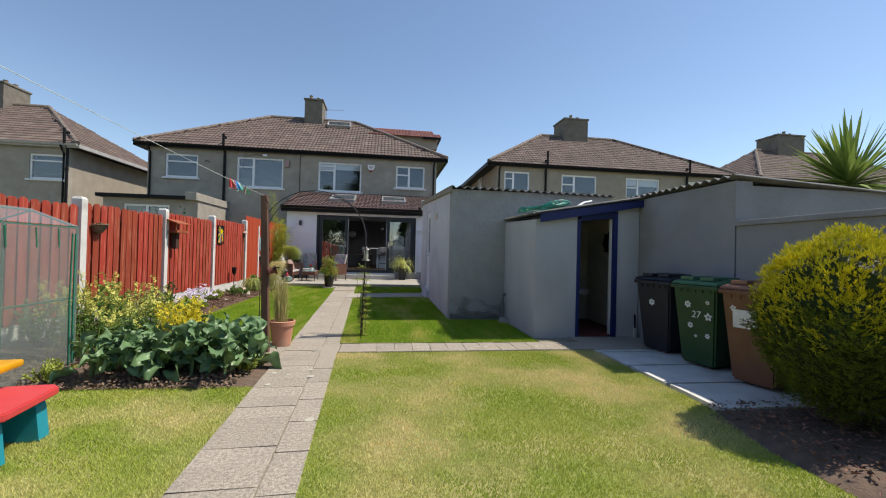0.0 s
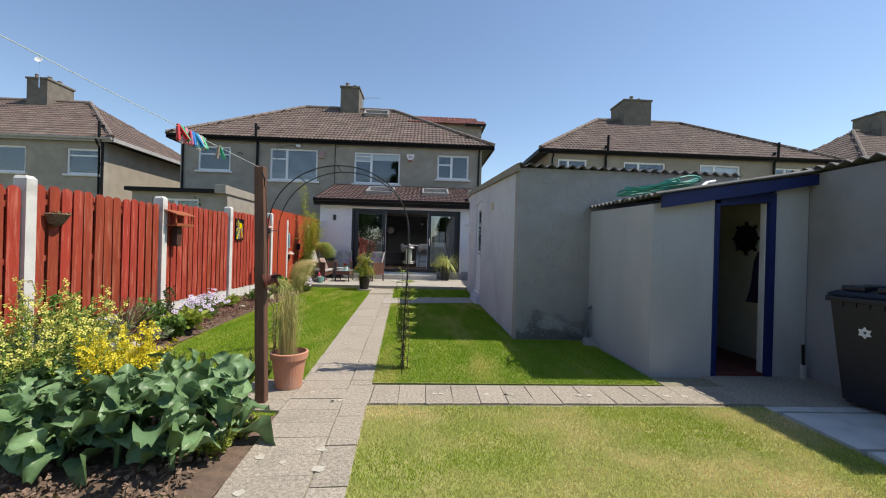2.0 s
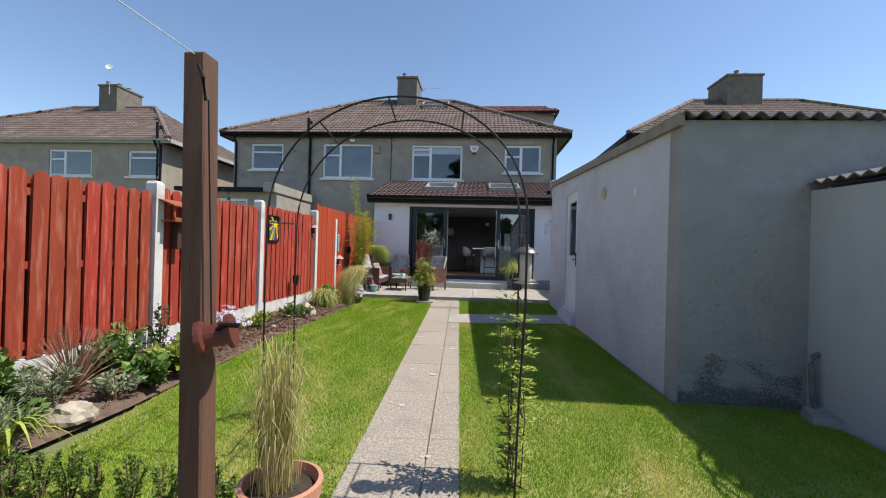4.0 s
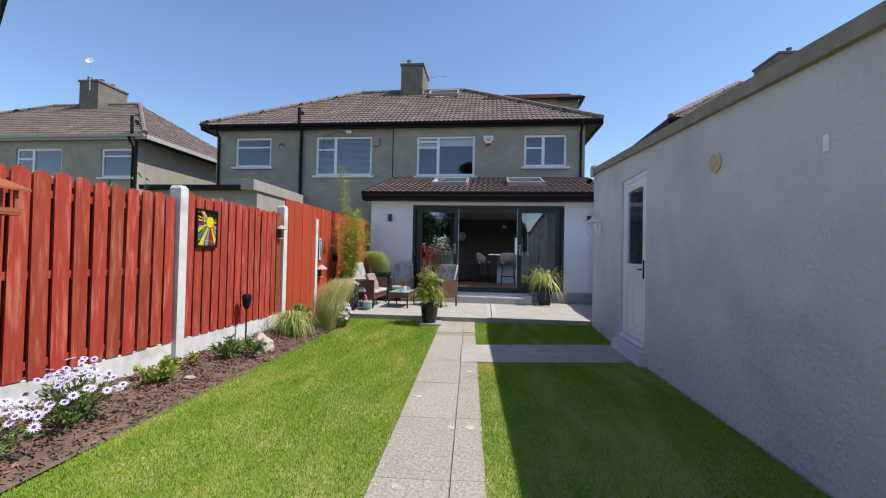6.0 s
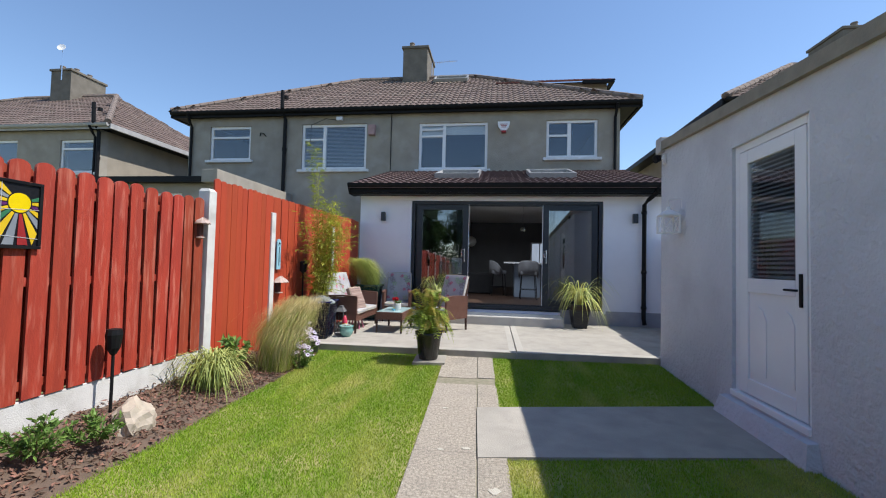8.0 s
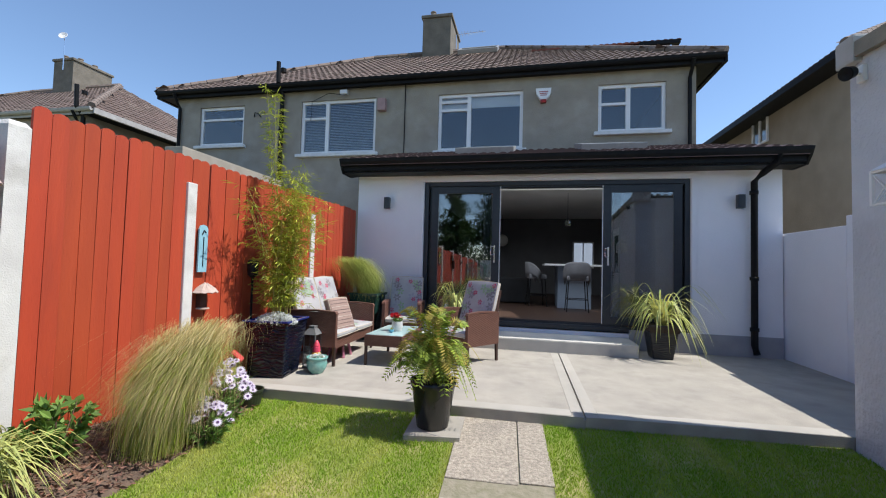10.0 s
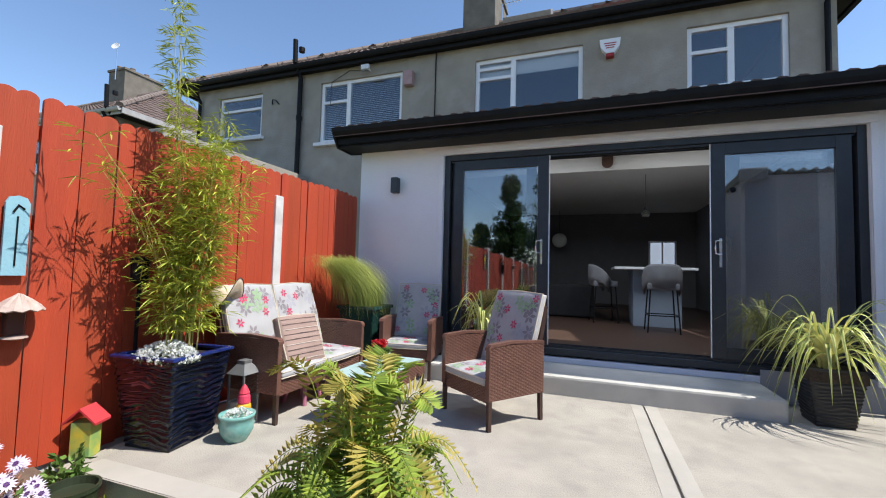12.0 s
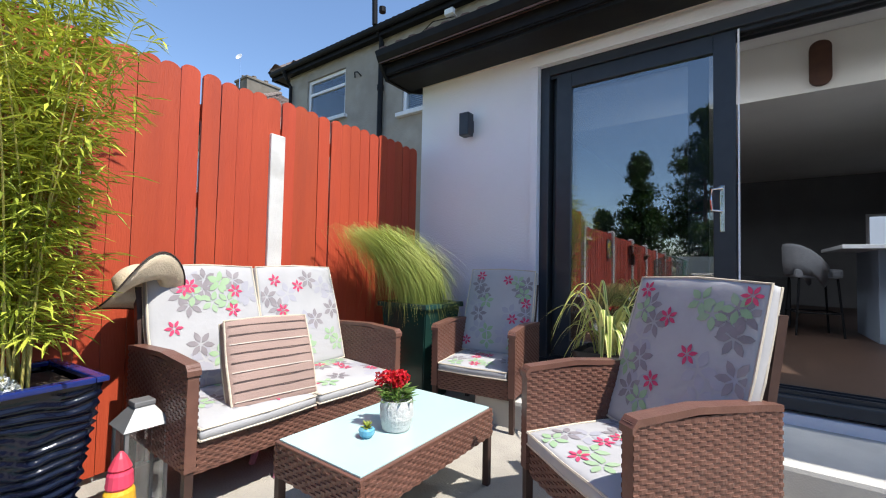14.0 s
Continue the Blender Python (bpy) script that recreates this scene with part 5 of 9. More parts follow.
P_YELLOW = mat("yellow_petal", (0.80, 0.62, 0.02), (0.75, 0.66, 0.06), 8, 0.6, island=0.1, sub=0.2)
P_PALE = mat("pale_yellow_petal", (0.72, 0.68, 0.18), (0.62, 0.60, 0.12), 8, 0.6, island=0.12, sub=0.2)
P_WHITE = mat("white_petal", (0.74, 0.68, 0.78), (0.66, 0.58, 0.74), 12, 0.6, island=0.06, sub=0.15)
P_PURPLE = mat("purple_eye", (0.10, 0.03, 0.16), (0.07, 0.03, 0.12), 12, 0.7)
P_RED = mat("red_petal", (0.62, 0.012, 0.02), (0.5, 0.01, 0.02), 12, 0.55, island=0.2, sub=0.15)
M_TWIG = mat("twig", (0.17, 0.10, 0.07), (0.11, 0.07, 0.05), 12, 0.9, bump=0.3)
M_BARK = mat("bark_chip", (0.27, 0.145, 0.095), (0.13, 0.075, 0.055), 8, 0.95, bump=0.5, island=0.45)
M_TERRA = mat("terracotta", (0.55, 0.26, 0.17), (0.47, 0.22, 0.14), 6, 0.85, bump=0.15, spot=(0.60, 0.42, 0.34), spot_scale=5, spot_amount=0.5)
M_BLACKPOT = mat("black_glazed_pot", (0.014, 0.014, 0.015), (0.02, 0.02, 0.02), 8, 0.22)
M_RIBPOT = mat("ribbed_black_pot", (0.02, 0.02, 0.022), (0.03, 0.03, 0.03), 12, 0.38, bump=0.1)
M_POSTWOOD = mat("brown_stained_post", (0.15, 0.075, 0.045), (0.10, 0.05, 0.033), 5, 0.75, bump=0.4, bscale=40, stretch=(6, 6, 0.6))
M_ARCH = mat("black_arch_tube", (0.012, 0.013, 0.014), (0.02, 0.02, 0.02), 20, 0.4, bump=0.1)
M_STONE = mat("sandstone_rock", (0.52, 0.44, 0.34), (0.36, 0.31, 0.25), 9, 0.9, bump=1.0, bscale=14)
M_POTSOIL = mat("compost", (0.04, 0.028, 0.02), (0.06, 0.045, 0.03), 30, 0.95, bump=1.0, bscale=70)


# ---- flower beds ----
def bed(name, x0, x1, y0, y1, height, seed, label, edge, step=0.11, axis="x"):
    """A heaped bed whose soil climbs from its lawn edge to its far side."""
    nx, ny = max(3, int((x1 - x0) / step)), max(3, int((y1 - y0) / step))
    vs, fs = [], []
    for j in range(ny + 1):
        for i in range(nx + 1):
            u, v = i / nx, j / ny
            x, y = x0 + (x1 - x0) * u, y0 + (y1 - y0) * v
            x += edge(y) * u if edge else 0
            f = (1 - u) if axis == "x" else min(1, 4 * v, 4 * (1 - v), 5 * u, 5 * (1 - u))
            z = height * f ** 0.7 + 0.03 * noise.noise((x * 5, y * 5, seed)) * min(1, 6 * f)
            vs.append((x, y, z - 0.015))
    for j in range(ny):
        for i in range(nx):
            a = j * (nx + 1) + i
            fs.append((a, a + 1, a + nx + 2, a + nx + 1))
    o = raw(name, vs, fs, M_SOIL, smooth=True)
    return tagged(o, label, kind="structure")


def bed_edge(y):
    if y < 6:
        return -0.02
    return 0.10 * max(0.0, 1 - abs(y - 7.2) / 1.6) - 0.03 * math.sin(y)


flowerbed = bed("flowerbed", -2.76, -2.06, 5.1, 14.12, 0.15, 3, "narrow mulched bed along the red fence", bed_edge)
vegbed = bed("vegetable_bed", -2.7, 0.03, 4.22, 5.28, 0.06, 5, "dug vegetable bed of brown soil", None, axis="z")
rightbed = bed("shrub_bed", 3.74, 5.18, -2.0, 3.42, 0.07, 9, "dark soil bed under the golden shrub", None, axis="z")

_f = Foil(21)
for _i in range(8200):
    _y = _f.r.uniform(6.0, 14.0)
    _u = _f.r.random()
    _x = -2.74 + _u * 0.66
    _z = 0.15 * (1 - _u) ** 0.7
    _f.leaf(Vector((_x, _y, _z + _f.r.uniform(-0.005, 0.02))), Vector((_f.r.gauss(0, 1), _f.r.gauss(0, 1), _f.r.gauss(0, 0.35))), _f.r.uniform(0.02, 0.06), _f.r.uniform(0.012, 0.024), rdir(_f.r, 1.0))
_o = _f.put("bark_mulch", M_BARK)
tagged(_o, "brown bark chips mulching the bed", "mulch", kind="stuff")
_f = Foil(22)
for _i in range(1800):
    _x, _y = _f.r.uniform(3.8, 5.1), _f.r.uniform(1.2, 3.4)
    _f.leaf(Vector((_x, _y, 0.06 + _f.r.uniform(-0.01, 0.015))), Vector((_f.r.gauss(0, 1), _f.r.gauss(0, 1), _f.r.gauss(0, 0.3))), _f.r.uniform(0.02, 0.06), _f.r.uniform(0.012, 0.022), rdir(_f.r, 1.0))
_o = _f.put("bark_mulch", M_BARK)
tagged(_o, "dark bark and dead leaves under the shrub", "mulch", kind="stuff")


_f = Foil(23)
for _i in range(2600):
    _x, _y = _f.r.uniform(-2.66, -0.12), 4.2 + 1.05 * _f.r.random() ** 1.6
    _f.leaf(Vector((_x, _y, 0.012 + min(0.04, 0.25 * (_y - 4.2)) + _f.r.uniform(-0.004, 0.014))), Vector((_f.r.gauss(0, 1), _f.r.gauss(0, 1), _f.r.gauss(0, 0.5))), _f.r.uniform(0.015, 0.05), _f.r.uniform(0.015, 0.035), rdir(_f.r, 1.0))
tagged(_f.put("soil_clods", mat("dry_clod", (0.24, 0.165, 0.115), (0.15, 0.105, 0.075), 14, 0.95, bump=0.6, bscale=40, island=0.3)), "dry crumbly clods of brown soil on the dug bed", "soil", kind="stuff")


# ---- cabbages ----
def cabbage_leaf_mesh(seed, length=0.30, width=0.28):
    r = random.Random(seed)
    vs, fs = [], []
    nu, nv = 7, 6
    for i in range(nu + 1):
        t = i / nu
        w = width / 2 * (0.10 if t < 0.12 else math.sin(math.pi * min(1, (t - 0.06) / 0.98)) ** 0.6 + 0.04)
        for j in range(-nv // 2, nv // 2 + 1):
            s = j / (nv / 2)
            wob = 0.032 * math.sin(10 * t + 4 * s + seed) * abs(s) + r.uniform(-0.004, 0.004)
            vs.append((s * w, length * t, 0.10 * math.sin(t * 2.0) - 0.10 * t * t + 0.06 * s * s * w / 0.12 + wob))
    m = nv + 1
    for i in range(nu):
        for j in range(nv):
            fs.append((i * m + j, i * m + j + 1, (i + 1) * m + j + 1, (i + 1) * m + j))
    me = bpy.data.meshes.new("leaf")
    me.from_pydata(vs, [], fs)
    me.polygons.foreach_set("use_smooth", [True] * len(fs))
    me.materials.append(G_CABBAGE)
    return me


_leaves = [cabbage_leaf_mesh(s, 0.20 + 0.035 * (s % 3), 0.15 + 0.02 * (s % 4)) for s in range(6)]
_r = random.Random(77)
for _i in range(15):
    _cx = -1.42 + 1.28 * ((_i % 5) + 0.5 * ((_i // 5) % 2)) / 4.6 + _r.uniform(-0.05, 0.05)
    _cy = 4.42 + 0.26 * (_i // 5) + _r.uniform(-0.05, 0.05)
    _big = 1.12 if _cx > -0.8 else 0.95
    cab = thing("cabbage_plant", "blue-green leafy cabbage growing in the bed", "cabbage", pose(_cx, _cy, 0.03), "cabbages in the bed")
    _bm = B()
    tube(_bm, [(0, 0, -0.03), (0.01, 0, 0.12), (0, 0.01, 0.26 * _big)], 0.016, 6)
    part("stem", _bm, G_CABBAGE, cab)
    for _k in range(20):
        _o = new("leaf", _leaves[_r.randrange(6)])
        _o.parent = cab
        _t = _k / 20
        _s = _big * (0.92 - 0.40 * _t) * _r.uniform(0.8, 1.1)
        _o.matrix_basis = pose(_r.gauss(0, 0.05), _r.gauss(0, 0.05), (0.06 + 0.30 * _t) * _big, 4 + 62 * _t + _r.uniform(-42, 34), _r.uniform(-45, 45), _k * 137.5 + _r.uniform(-50, 50)) @ Matrix.Diagonal((_s, _s, _s, 1))


# ---- flowering stems ----
def flowering_clump(name, label, cx, cy, z0, spread, height, stems, petals, petal_r, per, leaf_mat, flower_mat, seed, leafn=14, leaf_len=0.07):
    t = thing(name, label, "flowers", pose(cx, cy, z0))
    r = random.Random(seed)
    bm = B()
    lf, fl = Foil(seed), Foil(seed + 1)
    for _ in range(stems):
        a, d = r.uniform(0, 6.28), spread * math.sqrt(r.random())
        b = Vector((0.4 * d * math.cos(a), 0.4 * d * math.sin(a), -0.02))
        top = Vector((d * math.cos(a), d * math.sin(a), height * r.uniform(0.65, 1.08)))
        mid = (b + top) / 2 + Vector((r.gauss(0, 0.02), r.gauss(0, 0.02), 0.03))
        tube(bm, [b, mid, top], 0.005, 4, 0.0025)
        for k in range(leafn):
            q = b.lerp(mid, r.random()) if k % 2 else mid.lerp(top, r.random() * 0.6)
            lf.leaf(q, Vector((r.gauss(0, 1), r.gauss(0, 1), 0.35)), leaf_len * r.uniform(0.6, 1.3), leaf_len * 0.45)
        for k in range(per):
            q = mid.lerp(top, 0.35 + 0.65 * (k + 0.5) / per) + Vector((r.gauss(0, 0.02), r.gauss(0, 0.02), 0))
            fl.flower(q, rdir(r, 0.8), petal_r * r.uniform(0.7, 1.2), petals, petal_r * 0.8)
    part("stems", bm, leaf_mat, t)["kind"] = "stuff"
    lf.put("foliage", leaf_mat, t)
    fl.put("blossom", flower_mat, t)
    return t


flowering_clump("mustard_flowers", "bright yellow brassica flowers gone to seed", -0.84, 4.92, 0.03, 0.27, 0.66, 40, 4, 0.019, 18, G_YELLOWGREEN, P_YELLOW, 31, 7, 0.05)
for _i, (_x, _y, _s, _h, _n) in enumerate(((-1.45, 5.05, 0.34, 0.62, 30), (-1.95, 5.25, 0.36, 0.72, 34), (-2.35, 5.55, 0.34, 0.74, 30), (-1.78, 5.7, 0.34, 0.78, 34), (-2.3, 6.05, 0.28, 0.76, 24), (-1.25, 5.12, 0.24, 0.66, 20))):
    flowering_clump("kale_flowers", "tall pale yellow flowering kale stems", _x, _y, 0.05, _s, _h * 1.06, int(_n * 0.55), 4, 0.021, 11, G_MID, P_PALE, 40 + _i, 13, 0.07)


def clump(name, label, cx, cy, z0, rx, ry, h, n, leaf_mat, seed, length=0.05, width=0.028, twigs=14, category="shrub", core=0.5):
    """A leafy shrub: twigs and many small leaves round them."""
    t = thing(name, label, category, pose(cx, cy, z0))
    r = random.Random(seed)
    bm, lf = B(), Foil(seed)
    tops = []
    for _ in range(twigs):
        a, d = r.uniform(0, 6.28), math.sqrt(r.random())
        top = Vector((rx * d * math.cos(a), ry * d * math.sin(a), h * (1 - 0.45 * d * d) * r.uniform(0.75, 1.1)))
        tube(bm, [Vector((top.x * 0.2, top.y * 0.2, -0.02)), top * 0.55 + Vector((r.gauss(0, 0.01), r.gauss(0, 0.01), 0)), top], 0.006, 4, 0.0025)
        tops.append(top)
    for _ in range(n):
        q = r.choice(tops)
        s = core + (1 - core) * r.random()
        p = Vector((q.x * (0.2 + 0.8 * s), q.y * (0.2 + 0.8 * s), q.z * s)) + rdir(r) * 0.18 * min(rx, h) * r.random()
        out = Vector((p.x / rx, p.y / ry, 0.6)) + rdir(r) * 0.8
        lf.leaf(p, out, length * r.uniform(0.6, 1.3), width * r.uniform(0.7, 1.2), rdir(r, 0.7))
    part("twigs", bm, M_TWIG, t)["kind"] = "stuff"
    lf.put("foliage", leaf_mat, t)
    return t


for _i, (_x, _y) in enumerate(((-0.14, 4.62), (-0.1, 4.86), (-0.2, 5.06), (-1.72, 4.35), (-1.78, 4.6))):
    clump("parsley", "low bright green herb at the bed's edge", _x, _y, 0.02, 0.12, 0.12, 0.16, 300, G_YELLOWGREEN, 660 + _i, 0.035, 0.02, 10, "herb", 0.1)
# small box plants in a row, then the shrubs along the fence
_r = random.Random(5)
for _i, _x in enumerate((-1.60, -1.44, -1.28, -1.12, -0.97, -0.78, -0.66, -0.53, -0.40)):
    o = clump("box_plant", "young clipped box plant of a low hedge", _x, 6.06 + _r.uniform(-0.02, 0.02), -0.01, 0.088, 0.085, 0.25 + _r.uniform(-0.03, 0.03), 460, G_BOX, 60 + _i, 0.022, 0.013, 9, "hedge plant", 0.25)
    o["group"] = "low box hedge"
for _i, (_x, _y, _rx, _ry, _h, _n, _m, _l, _w) in enumerate((
        (-2.45, 6.35, 0.22, 0.3, 0.62, 420, G_MID, 0.07, 0.05), (-2.3, 6.9, 0.2, 0.22, 0.3, 380, G_GREY, 0.07, 0.02), (-2.42, 7.6, 0.22, 0.25, 0.42, 500, G_MID, 0.06, 0.04),
        (-2.1, 7.55, 0.16, 0.18, 0.25, 320, G_MID, 0.08, 0.06), (-2.55, 8.2, 0.12, 0.15, 0.55, 200, G_DARK, 0.05, 0.03), (-2.05, 6.3, 0.2, 0.25, 0.28, 380, G_GREY, 0.09, 0.014),
        (-2.45, 9.85, 0.17, 0.2, 0.2, 300, G_YELLOWGREEN, 0.06, 0.04), (-2.40, 10.72, 0.18, 0.21, 0.22, 480, G_MID, 0.05, 0.02), (-2.27, 10.98, 0.15, 0.17, 0.18, 380, G_MID, 0.045, 0.018),
        (-2.55, 10.4, 0.06, 0.07, 0.12, 80, G_YELLOWGREEN, 0.05, 0.02), (-2.6, 9.2, 0.1, 0.2, 0.3, 120, G_GREY, 0.06, 0.02), (-2.55, 5.4, 0.2, 0.3, 0.5, 380, G_MID, 0.06, 0.04))):
    clump("garden_shrub", ("low leafy green plant in the bark-mulched bed" if _y > 9 else "mixed green border plant by the red fence"), _x, _y, 0.05 + 0.06 * (_x < -2.2), _rx, _ry, _h, _n, _m, 90 + _i, _l, _w, 12, "plant", 0.2)
for _i, (_x, _y, _rx, _ry, _h, _n, _m, _l, _w) in enumerate((
        (-2.55, 6.75, 0.16, 0.2, 0.5, 260, G_MID, 0.085, 0.065), (-2.5, 7.5, 0.18, 0.2, 0.34, 280, G_DARK, 0.08, 0.06), (-2.2, 7.95, 0.18, 0.18, 0.26, 200, G_YELLOWGREEN, 0.09, 0.07),
        (-2.2, 6.5, 0.2, 0.2, 0.22, 240, G_MID, 0.07, 0.05), (-2.1, 7.2, 0.15, 0.18, 0.2, 240, G_GREY, 0.05, 0.03), (-2.5, 5.9, 0.2, 0.2, 0.55, 260, G_GREY, 0.07, 0.03),
        (-2.15, 5.6, 0.2, 0.2, 0.4, 260, G_MID, 0.07, 0.035), (-2.62, 7.75, 0.1, 0.12, 0.45, 110, G_MID, 0.06, 0.04))):
    clump("garden_shrub", "bushy green border plant by the red fence", _x, _y, 0.06, _rx, _ry, _h, _n, _m, 140 + _i, _l, _w, 12, "plant", 0.2)
_t = thing("arching_lily", "yellow-green strappy leaves arching over the bed", "plant", pose(-1.98, 6.35, 0.03))
_f = Foil(77)
for _ in range(16):
    _f.arch(Vector((0, 0, 0)), _f.r.gauss(0.2, 0.9), _f.r.uniform(0.15, 0.34), _f.r.uniform(0.15, 0.26), 0.014, 0.16, 7)
_f.put("leaves", G_YELLOWGREEN, _t)
clump("broadleaf_plant", "broad lime-green leaves beside the daisies", -2.2, 8.0, 0.04, 0.26, 0.22, 0.24, 130, G_YELLOWGREEN, 171, 0.13, 0.10, 10, "plant", 0.4)
# dry twiggy bush
_t = thing("dry_bush", "brown twiggy heather bush gone over", "shrub", pose(-2.42, 7.15, 0.08))
_bm = B()
_r = random.Random(3)
for _k in range(150):
    _d = rdir(_r, 0.9)
    _d.z = abs(_d.z)
    _q = Vector((_d.x * 0.30, _d.y * 0.32, 0.12 + _d.z * 0.42))
    tube(_bm, [Vector((0, 0, 0.02)), _q * 0.55 + Vector((0, 0, 0.04)), _q], 0.004, 3, 0.0015)
part("twigs", _bm, mat("dry_twig", (0.34, 0.20, 0.13), (0.24, 0.14, 0.095), 12, 0.9), _t)["kind"] = "stuff"


def daisies(cx, cy, rx, ry, h, n, seed, z0=0.05):
    t = clump("daisy_bush", "african daisies with white petals and purple eyes", cx, cy, z0, rx, ry, h * 0.85, 700, G_MID, seed, 0.055, 0.016, 24, "flowers", 0.1)
    r = random.Random(seed + 1)
    pf, ef = Foil(seed), Foil(seed + 2)
    for _ in range(n):
        a, d = r.uniform(0, 6.28), math.sqrt(r.random())
        p = Vector((rx * 1.05 * d * math.cos(a), ry * 1.05 * d * math.sin(a), h * (1.05 - 0.5 * d * d) * r.uniform(0.85, 1.12)))
        nn = Vector((0.35 + r.gauss(0, 0.3), -0.45 + r.gauss(0, 0.3), 0.9))
        pf.flower(p, nn, 0.029 * r.uniform(0.8, 1.15), 13, 0.011)
        ef.flower(p + nn.normalized() * 0.005, nn, 0.010, 6, 0.011)
    pf.put("petals", P_WHITE, t)
    ef.put("flower_eyes", P_PURPLE, t)


daisies(-2.3, 8.35, 0.22, 0.32, 0.36, 60, 201)
daisies(-2.38, 9.0, 0.24, 0.3, 0.40, 60, 204)
daisies(-2.16, 13.60, 0.17, 0.24, 0.44, 58, 207, 0.02)
daisies(-2.04, 13.34, 0.11, 0.15, 0.28, 26, 211, 0.01)


def grass_clump(name, label, cx, cy, z0, n, reach, height, width, material, seed, droop=0.2, r0=0.06, lean_to=(0, 0), parent=None):
    t = parent or thing(name, label, "grass", pose(cx, cy, z0))
    f = Foil(seed)
    for _ in range(n):
        a = f.r.uniform(0, 6.28)
        h = height * f.r.uniform(0.6, 1.1)
        p = Vector((r0 * f.r.gauss(0, 0.6), r0 * f.r.gauss(0, 0.6), 0))
        k = len(f.v)
        f.arch(p, a, reach * f.r.uniform(0.25, 1.0), h, width * f.r.uniform(0.7, 1.2), droop * f.r.uniform(0.3, 1.2), 6)
        for i in range(k, len(f.v)):
            z = max(0.0, f.v[i].z) / max(height, 0.01)
            f.v[i] = f.v[i] + Vector((lean_to[0] * z * z, lean_to[1] * z * z, 0))
    f.put("blades", material, t)
    return t


fg = grass_clump("feather_grass", "wind-blown golden feather grass tussock", -2.26, 13.10, 0.04, 3200, 0.40, 0.84, 0.0014, G_FEATHER, 301, 0.45, 0.12, (0.30, 0.10))
grass_clump("feather_grass", "", 0, 0, 0, 2900, 0.30, 0.68, 0.0017, G_FEATHER_LUSH, 303, 0.2, 0.11, (0.2, 0.08), fg)
grass_clump("spiky_grass", "green and cream striped tufted sedge", -2.40, 12.25, 0.08, 420, 0.44, 0.36, 0.007, G_STRIPE, 302, 0.35, 0.09)
clump("garden_shrub", "leafy green plant behind the striped sedge", -2.5, 12.7, 0.1, 0.16, 0.2, 0.36, 420, G_MID, 305, 0.07, 0.04, 14, "plant", 0.2)


# ---- rocks, stake light ----
def rock(cx, cy, z0, s, seed):
    bm = B()
    bmesh.ops.create_icosphere(bm, subdivisions=3, radius=1.0)
    for v in bm.verts:
        k = 1 + 0.28 * noise.noise(v.co * 1.6 + Vector((seed, 0, 0))) + 0.12 * noise.noise(v.co * 5 + Vector((0, seed, 0)))
        v.co = Vector((v.co.x * s[0] * k, v.co.y * s[1] * k, max(-0.3, v.co.z) * s[2] * k))
    o = mesh_ob("rock", bm, M_STONE)
    o.matrix_basis = pose(cx, cy, z0, 0, 0, seed * 40)
    tagged(o, "rough pale sandstone rock in the bed", "rock")


rock(-2.36, 11.35, 0.09, (0.14, 0.18, 0.15), 1)
rock(-2.1, 6.85, 0.05, (0.12, 0.15, 0.10), 2)
rock(-2.32, 10.05, 0.08, (0.03, 0.05, 0.02), 3)

stake = thing("solar_torch", "black solar torch light on a stake", "lamp", pose(-2.62, 11.42, 0.1))
_bm = B()
tube(_bm, [(0, 0, -0.08), (0, 0, 0.45)], 0.011, 8)
part("stake", _bm, M_BLACK, stake)
_bm = B()
lathe(_bm, [(0.02, 0.45), (0.045, 0.50), (0.058, 0.60), (0.05, 0.64), (0.03, 0.645)], 12)
part("lantern_head", _bm, M_BLACK, stake)
marker = thing("metal_tube", "grey metal marker tube standing in the bed", "tube", pose(-1.80, 6.08, 0.0))
_bm = B()
lathe(_bm, [(0.035, -0.02), (0.035, 0.27), (0.04, 0.272), (0.04, 0.30), (0.02, 0.31)], 16)
part("tube", _bm, mat("galvanised", (0.3, 0.3, 0.3), (0.22, 0.22, 0.22), 12, 0.5, 0.6), marker)

# ---- clothes post, line and pegs ----
cpost = thing("clothes_post", "brown stained timber clothes-line post", "post", pose(-0.19, 5.47, 0))
_bm = B()
hexa(_bm, [(-0.04, -0.04, -0.1), (0.04, -0.04, -0.1), (0.04, 0.04, -0.1), (-0.04, 0.04, -0.1), (-0.12, 0.02, 1.885), (-0.045, 0.02, 1.885), (-0.045, 0.095, 1.885), (-0.12, 0.095, 1.885)])
bmesh.ops.bevel(_bm, geom=_bm.edges[:], offset=0.006, segments=1, affect="EDGES")
part("shaft", _bm, M_POSTWOOD, cpost)
_bm = B()
lathe(_bm, [(0.02, -0.05), (0.055, -0.05), (0.055, -0.035), (0.035, -0.03), (0.035, 0.03), (0.055, 0.035), (0.055, 0.05), (0.02, 0.05)], 16)
bmesh.ops.transform(_bm, matrix=pose(0.045, -0.01, 0.98, 0, 75, 20), verts=_bm.verts[:])
reel = part("line_reel", _bm, mat("reel_plastic", (0.15, 0.035, 0.025), (0.1, 0.03, 0.02), 12, 0.5), cpost, "red-brown line winder")
_bm = B()
tube(_bm, [(0.06, -0.03, 1.0), (0.10, -0.05, 1.02), (0.14, -0.05, 1.02)], 0.008, 6)
part("crank", _bm, M_BLACK, reel)
_bm = B()
tube(_bm, [(-0.03, 0.01, 1.72), (-0.02, -0.02, 1.78), (-0.05, 0.0, 1.83)], 0.006, 6)
tube(_bm, [(0.02, 0.0, 1.0), (-0.02, 0.01, 1.72)], 0.0025, 5)
